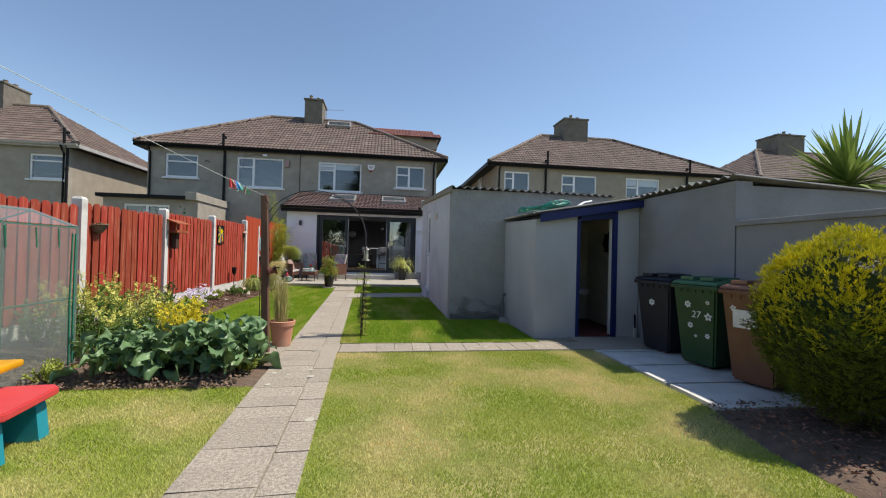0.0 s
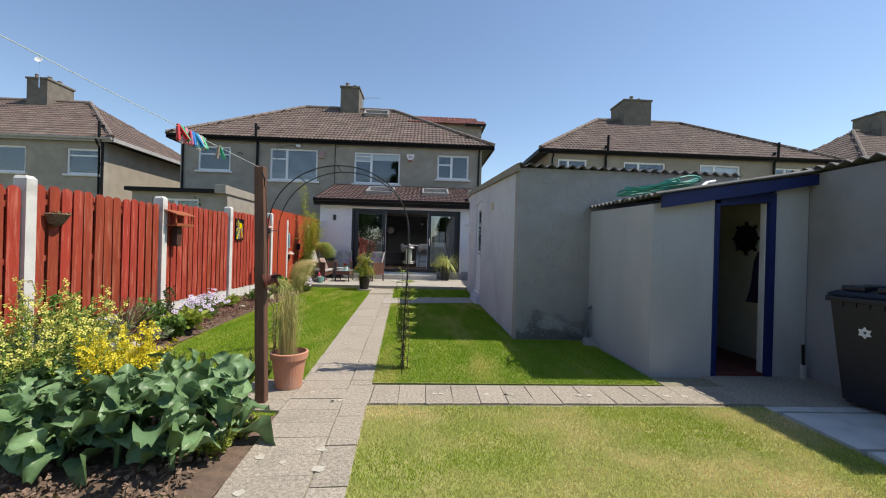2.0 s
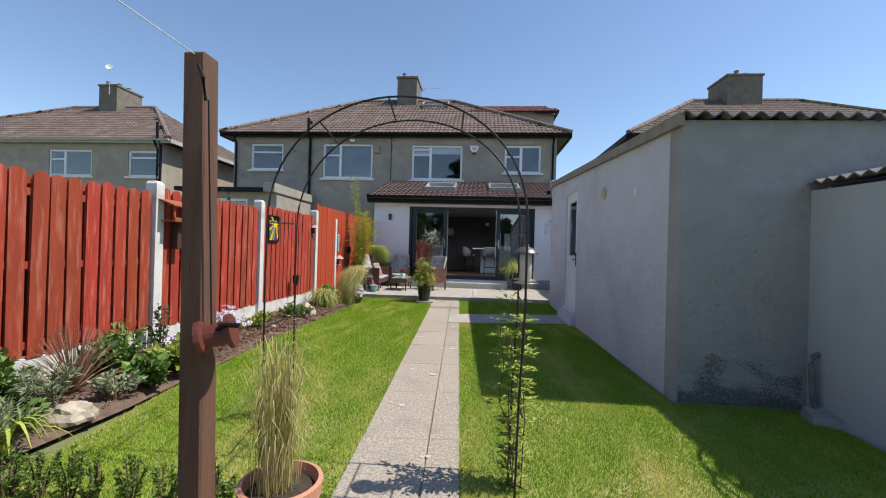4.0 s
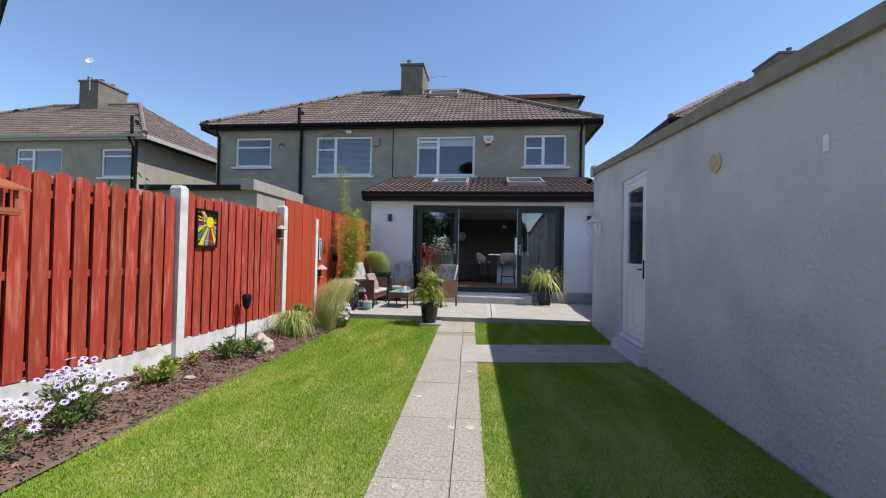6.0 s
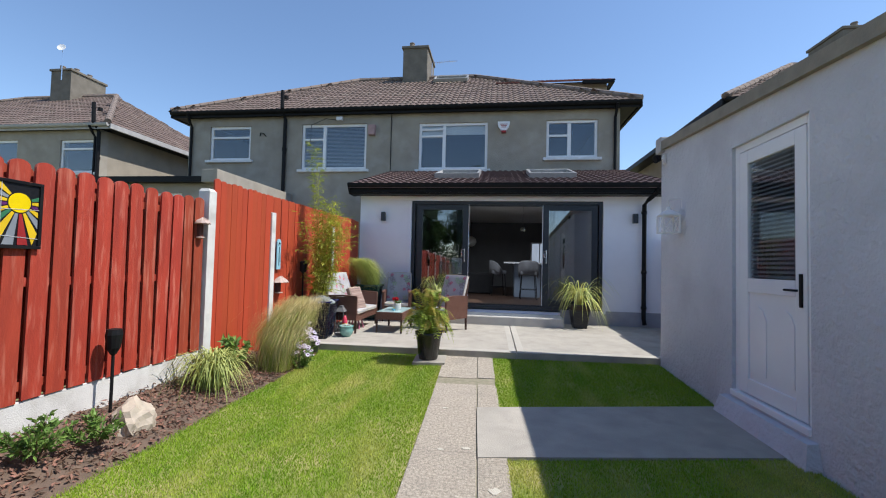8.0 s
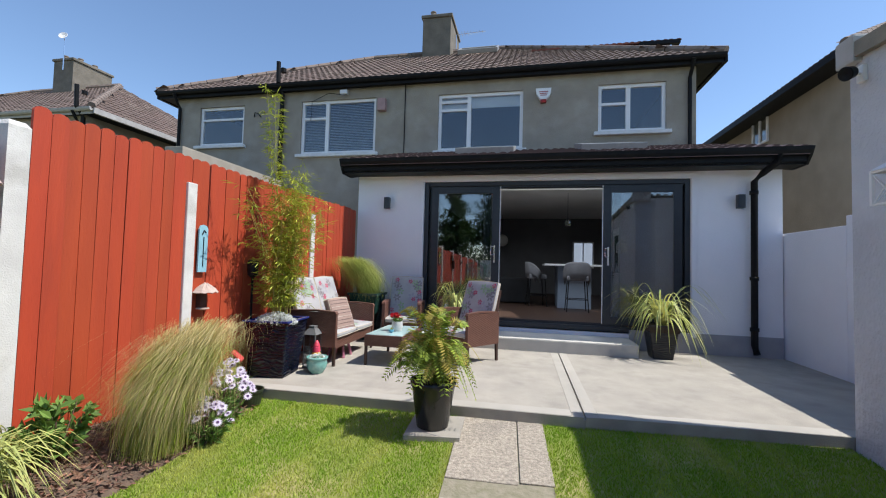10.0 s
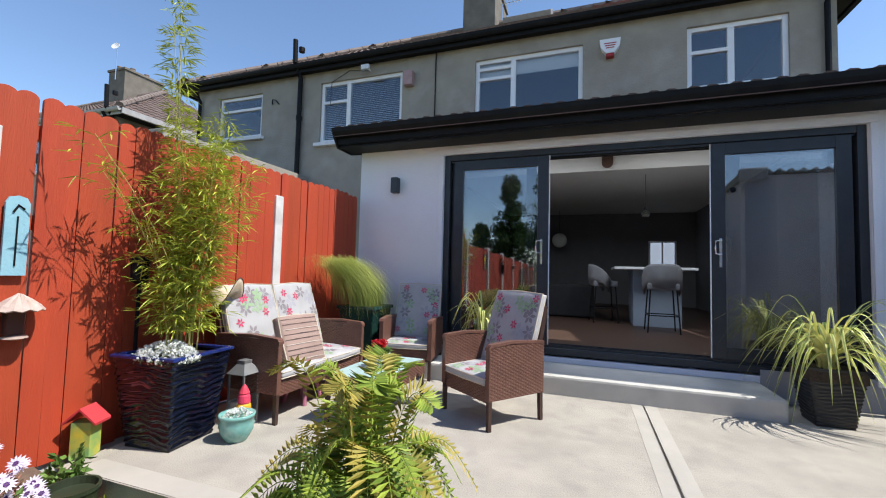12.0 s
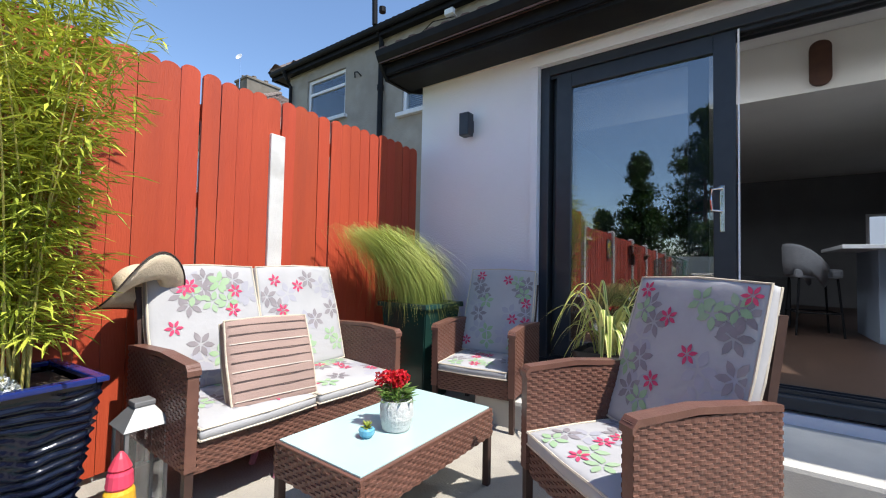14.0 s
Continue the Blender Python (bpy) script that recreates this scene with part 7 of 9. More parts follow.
for _y in (-0.08, 0.30):
    _bm = B()
    prism(_bm, [(-0.95, 0.0), (-0.75, 0.0), (-0.55, 0.10), (-0.10, 0.10), (0.12, 0.0), (0.42, 0.0), (0.40, 0.20), (0.38, 0.26), (0.16, 0.26), (0.10, 0.18), (-0.05, 0.24), (-0.1, 0.44), (-0.5, 0.44), (-0.55, 0.24), (-0.72, 0.18), (-0.80, 0.26), (-0.98, 0.26)], _y - 0.05, _y + 0.05, "y")
    part("leg", _bm, _mt, pic, "teal moulded leg")


# ---- garden furniture ----
M_WICKER = mat("brown_wicker", (0.165, 0.078, 0.055), (0.125, 0.06, 0.043), 14, 0.42, bump=0.15, bscale=120, island=0.0)
M_LEGSTEEL = mat("brown_steel", (0.07, 0.04, 0.03), (0.055, 0.03, 0.025), 14, 0.45, 0.2)
M_CLOTH = mat("cushion_cloth", (0.44, 0.435, 0.435), (0.385, 0.38, 0.385), 5, 0.95, bump=0.25, bscale=16)
M_PIPING = mat("cream_piping", (0.62, 0.55, 0.43), (0.55, 0.48, 0.38), 10, 0.9, bump=0.2)
M_PINK = mat("print_pink", (0.60, 0.06, 0.14), (0.5, 0.05, 0.12), 20, 0.95)
M_GREYPRINT = mat("print_grey", (0.22, 0.195, 0.205), (0.29, 0.265, 0.275), 12, 0.95)
M_GREENPRINT = mat("print_green", (0.26, 0.40, 0.21), (0.34, 0.44, 0.29), 12, 0.95)
M_LILACPRINT = mat("print_lilac", (0.35, 0.345, 0.385), (0.38, 0.375, 0.41), 6, 0.95)


def weave(bm, o, u, v, w, h, cell=0.0125, row=0.0125, amp=0.0022):
    """A woven panel of crossing flat strands: o corner, u and v unit directions, w by h metres."""
    o, u, v = Vector(o), Vector(u).normalized(), Vector(v).normalized()
    n = u.cross(v).normalized()
    nu, nv = max(2, round(w / cell)), max(2, round(h / row))
    rows = []
    for j in range(nv):
        for t in (0.06, 0.94):
            rows.append([bm.verts.new(o + u * (w * i / nu) + v * (h * (j + t) / nv) + n * amp * (1 if (i // 2 + j) % 2 else -1)) for i in range(nu + 1)])
    for a, b in zip(rows, rows[1:]):
        for i in range(nu):
            bm.faces.new((a[i], a[i + 1], b[i + 1], b[i]))


def woven_board(name, parent, o, u, v, w, h, thick):
    """A wicker panel with two woven faces and a rolled edge."""
    o, u, v = Vector(o), Vector(u).normalized(), Vector(v).normalized()
    n = u.cross(v).normalized()
    bm = B()
    weave(bm, o + n * thick / 2, u, v, w, h)
    weave(bm, o + u * w - n * thick / 2, -u, v, w, h)
    t = thick / 2 - 0.003
    hexa(bm, [o - n * t, o + u * w - n * t, o + u * w + n * t, o + n * t, o + v * h - n * t, o + u * w + v * h - n * t, o + u * w + v * h + n * t, o + v * h + n * t])
    return part(name, bm, M_WICKER, parent)


def bulge(x, y, w, h, t):
    a, b = max(0.0, 1 - (2 * x / w) ** 4), max(0.0, 1 - (2 * y / h) ** 4)
    return t / 2 * (0.55 + 0.45 * math.sqrt(a * b))


def cushion(name, parent, m, w, h, t, seed, printed=True, label="", cloth=None, nx=28):
    """A stuffed pad lying in its own plane, with welts and, where printed, scattered flowers."""
    bm = B()
    tops, bots = [], []
    for j in range(nx + 1):
        tops.append([])
        bots.append([])
        for i in range(nx + 1):
            u, v = -1 + 2 * i / nx, -1 + 2 * j / nx
            x, y = u * w / 2, v * h / 2
            c = 1 - 0.035 * (u * u * v * v)
            z = bulge(x, y, w, h, t) + 0.004 * noise.noise((x * 9, y * 9, seed))
            tops[-1].append(bm.verts.new((x * c, y * c, z)))
            bots[-1].append(bm.verts.new((x * c, y * c, -z)))
    for j in range(nx):
        for i in range(nx):
            bm.faces.new((tops[j][i], tops[j][i + 1], tops[j + 1][i + 1], tops[j + 1][i]))
            bm.faces.new((bots[j + 1][i], bots[j + 1][i + 1], bots[j][i + 1], bots[j][i]))
    rim = [(0, i) for i in range(nx)] + [(j, nx) for j in range(nx)] + [(nx, i) for i in range(nx, 0, -1)] + [(j, 0) for j in range(nx, 0, -1)]
    for (ja, ia), (jb, ib) in zip(rim, rim[1:] + rim[:1]):
        bm.faces.new((bots[ja][ia], bots[jb][ib], tops[jb][ib], tops[ja][ia]))
    o = part(name, bm, cloth or M_CLOTH, parent, label, True)
    o.matrix_basis = m
    bm = B()
    z = bulge(w / 2, h / 2, w, h, t) + 0.001
    k = 0.484
    for s in (-1, 1):
        tube(bm, [(-w * k, -h * k, s * z), (0, -h / 2, s * z), (w * k, -h * k, s * z), (w / 2, 0, s * z), (w * k, h * k, s * z), (0, h / 2, s * z), (-w * k, h * k, s * z), (-w / 2, 0, s * z), (-w * k, -h * k, s * z)], 0.005, 5)
    part("piping", bm, M_PIPING, o, "cream welt")
    if printed:
        r = random.Random(seed)
        sets = {M_LILACPRINT: Foil(seed), M_GREYPRINT: Foil(seed + 1), M_GREENPRINT: Foil(seed + 2), M_PINK: Foil(seed + 3)}

        def print_flower(f, cx, cy, rad, pet, wid, lift):
            a0 = r.uniform(0, 6.28)
            for i in range(pet):
                a = a0 + 2 * math.pi * i / pet
                pts = []
                for dr, dw in ((0.12, 0), (0.45, wid), (0.75, wid * 0.8), (1.0, 0), (0.75, -wid * 0.8), (0.45, -wid)):
                    x = cx + rad * (dr * math.cos(a) - dw * math.sin(a))
                    y = cy + rad * (dr * math.sin(a) + dw * math.cos(a))
                    x, y = max(-w * 0.475, min(w * 0.475, x)), max(-h * 0.475, min(h * 0.475, y))
                    c = 1 - 0.035 * (16 * x * x * y * y) / (w * w * h * h)
                    pts.append(Vector((x * c, y * c, bulge(x, y, w, h, t) + 0.004 * noise.noise((x * 9, y * 9, seed)) + 0.0016 + lift)))
                k = len(f.v)
                f.v += pts
                f.f.append(tuple(range(k, k + 6)))

        def spread(n):
            return [(r.uniform(-0.42, 0.42) * w, r.uniform(-0.42, 0.42) * h) for _ in range(n)]
        area = w * h / 0.25
        for x, y in spread(int(5 * area)):
            print_flower(sets[M_LILACPRINT], x, y, 0.075, 5, 0.26, 0.0)
        for x, y in spread(int(6 * area)):
            print_flower(sets[M_GREYPRINT], x, y, 0.066, 6, 0.21, 0.0006)
        for x, y in spread(int(5 * area)):
            print_flower(sets[M_GREENPRINT], x, y, 0.06, 5, 0.24, 0.0012)
        for x, y in spread(int(5 * area)):
            print_flower(sets[M_PINK], x, y, 0.041, 6, 0.19, 0.0018)
        for mm, f in sets.items():
            f.put("printed_pattern", mm, o)
    return o


def wicker_seat(name, label, category, m, width, pads, group=""):
    """An armchair or sofa: its front faces -y, its origin lies on the floor under its middle."""
    t = thing(name, label, category, m, group)
    D, SH, AH, BH = 0.54 if pads == 1 else 0.60, 0.31, 0.605, 0.86
    hw = width / 2
    for sx in (-1, 1):
        for yy, top in ((-D / 2 + 0.02, AH - 0.01), (D / 2 - 0.03, AH - 0.05)):
            bm = B()
            hexa(bm, [(sx * (hw - 0.02) - 0.014, yy - 0.014 + (0.02 if yy > 0 else 0), 0), (sx * (hw - 0.02) + 0.014, yy - 0.014 + (0.02 if yy > 0 else 0), 0), (sx * (hw - 0.02) + 0.014, yy + 0.014 + (0.02 if yy > 0 else 0), 0), (sx * (hw - 0.02) - 0.014, yy + 0.014 + (0.02 if yy > 0 else 0), 0),
                      (sx * (hw - 0.02) - 0.017, yy - 0.017, top), (sx * (hw - 0.02) + 0.017, yy - 0.017, top), (sx * (hw - 0.02) + 0.017, yy + 0.017, top), (sx * (hw - 0.02) - 0.017, yy + 0.017, top)])
            part("leg", bm, M_LEGSTEEL, t)
        # woven side under a sloping arm
        bm = B()
        x = sx * (hw - 0.02)
        for s in (-1, 1):
            o = Vector((x + s * 0.021, -D / 2 if s > 0 else D / 2, 0.21))
            weave(bm, o, (0, s, 0), (0, 0, 1), D, AH - 0.225)
        hexa(bm, [(x - 0.02, -D / 2, 0.21), (x + 0.02, -D / 2, 0.21), (x + 0.02, D / 2, 0.21), (x - 0.02, D / 2, 0.21), (x - 0.02, -D / 2, AH - 0.012), (x + 0.02, -D / 2, AH - 0.012), (x + 0.02, D / 2, AH - 0.012), (x - 0.02, D / 2, AH - 0.012)])
        pts = [(x, -D / 2 - 0.006, AH - 0.03), (x, -D / 2 + 0.012, AH - 0.008), (x, -0.05, AH + 0.008), (x, D / 2 - 0.05, AH - 0.006), (x, D / 2, AH - 0.012)]
        for a, b in zip(pts, pts[1:]):
            a, b = Vector(a), Vector(b)
            hexa(bm, [a + Vector((-0.025, 0, -0.012)), a + Vector((0.025, 0, -0.012)), b + Vector((0.025, 0, -0.012)), b + Vector((-0.025, 0, -0.012)), a + Vector((-0.025, 0, 0.008)), a + Vector((0.025, 0, 0.008)), b + Vector((0.025, 0, 0.008)), b + Vector((-0.025, 0, 0.008))])
        part("arm", bm, M_WICKER, t)
    iw = width - 0.082
    woven_board("seat_front", t, (-iw / 2, -D / 2 + 0.03, SH - 0.12), (1, 0, 0), (0, 0, 1), iw, 0.11, 0.03)
    bm = B()
    box(bm, -iw / 2, -D / 2 + 0.05, SH - 0.03, iw / 2, D / 2 - 0.06, SH - 0.005)
    part("seat", bm, M_WICKER, t)
    woven_board("backrest", t, (-iw / 2, D / 2 - 0.07, SH + 0.0), (1, 0, 0), (0, 0.22, 1), iw, BH - SH - 0.02, 0.03)
    for sx in (-1, 1):
        bm = B()
        hexa(bm, [(sx * iw / 2 - 0.016, D / 2 - 0.09, 0.3), (sx * iw / 2 + 0.016, D / 2 - 0.09, 0.3), (sx * iw / 2 + 0.016, D / 2 - 0.05, 0.3), (sx * iw / 2 - 0.016, D / 2 - 0.05, 0.3), (sx * iw / 2 - 0.016, D / 2 + 0.03, BH), (sx * iw / 2 + 0.016, D / 2 + 0.03, BH), (sx * iw / 2 + 0.016, D / 2 + 0.07, BH), (sx * iw / 2 - 0.016, D / 2 + 0.07, BH)])
        part("back_post", bm, M_LEGSTEEL, t)
    pw = iw / pads
    for k in range(pads):
        cx = -iw / 2 + pw * (k + 0.5)
        cushion("seat_cushion", t, pose(cx, -0.04, SH + 0.035, 2, 0, 0), pw - 0.006, D - 0.06, 0.075, 500 + k + pads * 7, True, "white floral seat pad")
        cushion("back_cushion", t, pose(cx, D / 2 - 0.055, SH + 0.355, 72, 0, 0), pw + (0.03 if pads == 1 else -0.006), 0.62, 0.075, 520 + k + pads * 9, True, "white floral back pad")
    return t


sofa = wicker_seat("garden_sofa", "brown wicker two-seat sofa with floral cushions", "sofa", pose(-2.28, 15.66, PZ, 0, 0, 90), 1.16, 2)
chair_a = wicker_seat("garden_armchair", "brown wicker armchair with a floral cushion beside the coffee table", "armchair", pose(-0.645, 15.955, PZ, 0, 0, -37), 0.60, 1, "garden armchairs")
chair_b = wicker_seat("garden_armchair", "brown wicker armchair with a floral cushion by the house wall", "armchair", pose(-1.735, 16.85, PZ, 0, 0, 8), 0.56, 1, "garden armchairs")

# checked cushion on the sofa
M_CHECK = mat("taupe_cloth", (0.36, 0.25, 0.21), (0.31, 0.215, 0.18), 5, 0.95, bump=0.25, bscale=120)
scatter = thing("scatter_cushion", "taupe cushion with thin dark and pale stripes on the sofa", "cushion", pose(-2.14, 15.50, PZ + 0.53, 68, 0, 82))
_c = cushion("cover", scatter, pose(0, 0, 0), 0.40, 0.40, 0.11, 600, False, "", M_CHECK)
_f, _f2 = Foil(5), Foil(6)
for _k in range(9):
    _y = -0.165 + 0.041 * _k
    pts = [Vector((x, _y, bulge(x, _y, 0.4, 0.4, 0.11) + 0.0045)) for x in [-0.185 + 0.37 * i / 12 for i in range(13)]]
    (_f if _k % 3 else _f2).ribbon(pts, [0.0022] * 13, Vector((0, 1, 0)))
_f.put("dark_stripes", mat("stripe_dark", (0.10, 0.07, 0.06), None, 10, 0.95), _c)
_f2.put("pale_stripes", mat("stripe_pale", (0.6, 0.52, 0.44), None, 10, 0.95), _c)

# straw hat over the sofa's corner
_bm = B()
_seg = 40
_rings = []
for _r0, _z in ((0.002, 0.115), (0.05, 0.112), (0.078, 0.095), (0.088, 0.05), (0.092, 0.0), (0.12, -0.006), (0.16, -0.004), (0.195, 0.004)):
    _rings.append([])
    for _k in range(_seg):
        a = 2 * math.pi * _k / _seg
        z = _z + (0.05 * (_r0 - 0.09) / 0.1 * math.sin(2 * a + 0.6) if _r0 > 0.095 else 0) + (0.035 * ((_r0 - 0.09) / 0.1) * math.cos(a) if _r0 > 0.095 else 0)
        _rings[-1].append(_bm.verts.new((_r0 * math.cos(a), _r0 * math.sin(a), z)))
for _a, _b in zip(_rings, _rings[1:]):
    for _k in range(_seg):
        _bm.faces.new((_a[_k], _a[(_k + 1) % _seg], _b[(_k + 1) % _seg], _b[_k]))
_bm.faces.new(_rings[0][::-1])
hat = thing("straw_hat", "cream straw sun hat hung on the sofa back", "hat", pose(-2.53, 15.10, 0.985, 17, -30, 0) @ Matrix.Scale(0.95, 4))
_h = part("hat_body", _bm, mat("straw", (0.70, 0.58, 0.42), (0.60, 0.50, 0.35), 30, 0.9, bump=0.4, bscale=120, sub=0.1), hat, smooth=True)
_h.modifiers.new("thickness", "SOLIDIFY").thickness = 0.004
_bm = B()
tube(_bm, [(0.195 * math.cos(2 * math.pi * k / 40), 0.195 * math.sin(2 * math.pi * k / 40), 0.004 + 0.0525 * math.sin(4 * math.pi * k / 40 + 0.6) + 0.03675 * math.cos(2 * math.pi * k / 40)) for k in range(41)], 0.004, 5)
part("brim_edge", _bm, mat("dark_ribbon", (0.05, 0.035, 0.03), None, 20, 0.8), _h, "dark bound brim")

# coffee table
TX0, TX1, TY0, TY1, TZ = -1.715, -1.265, 15.27, 16.08, 0.478
table = thing("coffee_table", "brown wicker coffee table with a frosted glass top", "table", pose((TX0 + TX1) / 2, (TY0 + TY1) / 2, PZ))
_w, _l, _h = (TX1 - TX0) / 2, (TY1 - TY0) / 2, TZ - PZ
for sx in (-1, 1):
    for sy in (-1, 1):
        _bm = B()
        box(_bm, sx * (_w - 0.017) - 0.015, sy * (_l - 0.017) - 0.015, 0, sx * (_w - 0.017) + 0.015, sy * (_l - 0.017) + 0.015, _h - 0.012, 0.004)
        part("leg", _bm, M_LEGSTEEL, table)
for _o, _u, _len in (((-_w, -_l + 0.008, 0), (1, 0, 0), 2 * _w), ((_w - 0.008, -_l, 0), (0, 1, 0), 2 * _l), ((_w, _l - 0.008, 0), (-1, 0, 0), 2 * _w), ((-_w + 0.008, _l, 0), (0, -1, 0), 2 * _l)):
    woven_board("apron", table, (_o[0], _o[1], _h - 0.125), _u, (0, 0, 1), _len, 0.115, 0.016)
_bm = B()
for a in ((-_w, -_l, _w, -_l + 0.02), (-_w, _l - 0.02, _w, _l), (-_w, -_l + 0.0205, -_w + 0.02, _l - 0.0205), (_w - 0.02, -_l + 0.0205, _w, _l - 0.0205)):
    box(_bm, a[0], a[1], _h - 0.012, a[2], a[3], _h - 0.002, 0.003)
part("top_frame", _bm, M_WICKER, table)
_bm = B()
box(_bm, -_w + 0.012, -_l + 0.012, _h - 0.002, _w - 0.012, _l - 0.012, _h + 0.005, 0.002)
part("glass_top", _bm, mat("frosted_glass", (0.46, 0.62, 0.60), (0.42, 0.58, 0.56), 3, 0.12, spec=0.6), table, "pale green frosted glass")

# flowers and trinket on the table
fp = thing("flower_pot", "white pot of red geraniums on the coffee table", "plant pot", pose(-1.44, 15.62, TZ + 0.005))
_bm = B()
lathe(_bm, [(0.04, 0.0), (0.055, 0.004), (0.066, 0.05), (0.066, 0.09), (0.062, 0.118), (0.058, 0.118), (0.056, 0.1), (0.02, 0.098)], 28)
part("pot", _bm, mat("speckled_white", (0.62, 0.62, 0.60), (0.52, 0.52, 0.5), 60, 0.5, bump=0.5, bscale=90), fp)
_f, _f2, _f3 = Foil(71), Foil(72), B()
for _k in range(9):
    a, d = _f.r.uniform(0, 6.28), 0.06 * math.sqrt(_f.r.random())
    top = Vector((d * math.cos(a) * 1.2, d * math.sin(a) * 1.2, 0.17 + 0.03 * _f.r.random()))
    tube(_f3, [(0.3 * top.x, 0.3 * top.y, 0.1), top], 0.002, 4)
    for _q in range(12):
        _f.flower(top + rdir(_f.r) * 0.016, rdir(_f.r, 0.8), 0.016, 5, 0.014)
for _k in range(130):
    a = _f2.r.uniform(0, 6.28)
    _f2.leaf(Vector((0.05 * math.cos(a) * _f2.r.random(), 0.05 * math.sin(a) * _f2.r.random(), 0.10 + 0.05 * _f2.r.random())), Vector((math.cos(a), math.sin(a), 0.4)), 0.045, 0.014)
part("stems", _f3, G_MID, fp)
_f.put("blossom", P_RED, fp, "red flower heads")
_f2.put("foliage", G_MID, fp)
tr = thing("trinket_pot", "tiny blue glass dish with a sprig on the table", "dish", pose(-1.47, 15.49, TZ + 0.005))
_bm = B()
lathe(_bm, [(0.018, 0.0), (0.03, 0.015), (0.03, 0.03), (0.024, 0.036), (0.01, 0.034)], 16)
part("dish", _bm, mat("blue_glaze", (0.15, 0.42, 0.52), (0.1, 0.3, 0.45), 20, 0.2), tr)
_f = Foil(73)
for _k in range(26):
    _f.leaf(Vector((0.0, 0.0, 0.034)), rdir(_f.r, 0.4), 0.03, 0.012)
_f.put("sprig", G_YELLOWGREEN, tr)

# ---- planters on the patio ----
def wavy_square(bm, half0, half1, h, rows=44, amp=0.006, n=14, seed=0, z0=0.0):
    """A tapering square vessel with rippled sides."""
    rings = []
    for j in range(rows + 1):
        t = j / rows
        hf = half0 + (half1 - half0) * t
        ring = []
        for s in range(4):
            for i in range(n):
                u = -1 + 2 * i / n
                w = amp * (0.75 + 0.6 * noise.noise((u * 2.5 + s * 9, t * 9, seed))) * math.sin(t * 98 + 2.2 * math.sin(u * 3.2 + s * 1.7 + seed) + 4.5 * noise.noise((u * 2.2 + s * 5, t * 7, seed + 4.0))) * min(1, 12 * (1 - t), 12 * t + 0.2)
                q = hf + w
                p = [(q, u * hf), (-u * hf, q), (-q, -u * hf), (u * hf, -q)][s]
                ring.append(bm.verts.new((p[0], p[1], z0 + h * t)))
        rings.append(ring)
    m = 4 * n
    for a, b in zip(rings, rings[1:]):
        for k in range(m):
            bm.faces.new((a[k], a[(k + 1) % m], b[(k + 1) % m], b[k]))
    bm.faces.new(rings[0][::-1])
    return rings[-1]


M_NAVY = mat("navy_glaze", (0.004, 0.0055, 0.017), (0.003, 0.004, 0.010), 5, 0.14, bump=0.05)
planter = thing("tall_planter", "large glossy navy rippled square planter with bamboo", "planter", pose(-2.425, 14.65, PZ, 0, 0, 6))
_bm = B()
wavy_square(_bm, 0.165, 0.225, 0.545, 110, 0.0085, 20)
part("vessel", _bm, M_NAVY, planter, smooth=True)
_bm = B()
for a in ((-0.24, -0.24, 0.24, -0.20), (-0.24, 0.20, 0.24, 0.24), (-0.24, -0.1995, -0.20, 0.1995), (0.20, -0.1995, 0.24, 0.1995)):
    box(_bm, a[0], a[1], 0.545, a[2], a[3], 0.565, 0.006)
part("rim", _bm, mat("navy_rim", (0.015, 0.03, 0.16), (0.012, 0.022, 0.12), 5, 0.2), planter)
_bm = B()
box(_bm, -0.2, -0.2, 0.40, 0.2, 0.2, 0.525)
part("compost", _bm, M_POTSOIL, planter)
bamboo = thing("bamboo", "tall feathery bamboo growing in the navy planter", "bamboo", pose(-2.42, 14.67, PZ + 0.52))
_r = random.Random(19)
_f = Foil(19)
for _k in range(30):
    a = _r.uniform(0, 6.28)
    b = Vector((0.14 * math.cos(a) * _r.random(), 0.13 * math.sin(a) * _r.random() + 0.02, 0))
    spire, stray = _k < 3, _k in (3, 4, 5)
    H = _r.uniform(2.1, 2.7) if spire else (_r.uniform(1.0, 1.3) if stray else _r.uniform(0.85, 1.6))
    lx, ly = (_r.uniform(-0.16, 0.0), _r.uniform(-0.18, 0.02)) if spire else (_r.gauss(0.10, 0.15), _r.gauss(0.06, 0.17))
    if stray:
        lx, ly = _r.uniform(-0.1, 0.05), -_r.uniform(0.38, 0.6)
    lx = max(lx, -0.22)
    pts = [b + Vector((lx * t ** 1.7, ly * t ** 1.7, H * t)) for t in (0, 0.2, 0.4, 0.6, 0.8, 1.0)]
    _bm = B()
    tube(_bm, pts, 0.005, 6, 0.0015)
    part("cane", _bm, G_CANE, bamboo)
    nodes = int(H / 0.085)
    for q in range(2, nodes + 1):
        t = q / nodes
        i = min(4, int(t * 5))
        p = pts[i].lerp(pts[i + 1], t * 5 - i)
        dens = (3 if t > 0.45 else 1) if spire else ((2 if t > 0.3 else 0) if stray else (4 if 0.22 < t < 0.92 else 3))
        for _ in range(dens):
            d = Vector((_r.gauss(0, 1), _r.gauss(0, 1), _r.uniform(0.1, 0.9))).normalized()
            L = _r.uniform(0.04, 0.10) if spire else _r.uniform(0.05, 0.21)
            e = p + d * L
            _f.ribbon([p, e], [0.0012, 0.0007], Vector((0, 0, 1)).cross(d).normalized())
            for z in range(5):
                g = Vector((d.x + _r.gauss(0, 0.7), d.y + _r.gauss(0, 0.7), _r.uniform(-0.75, 0.35)))
                _f.leaf(p.lerp(e, 0.45 + 0.55 * z / 4), g, _r.uniform(0.055, 0.115), _r.uniform(0.008, 0.012))
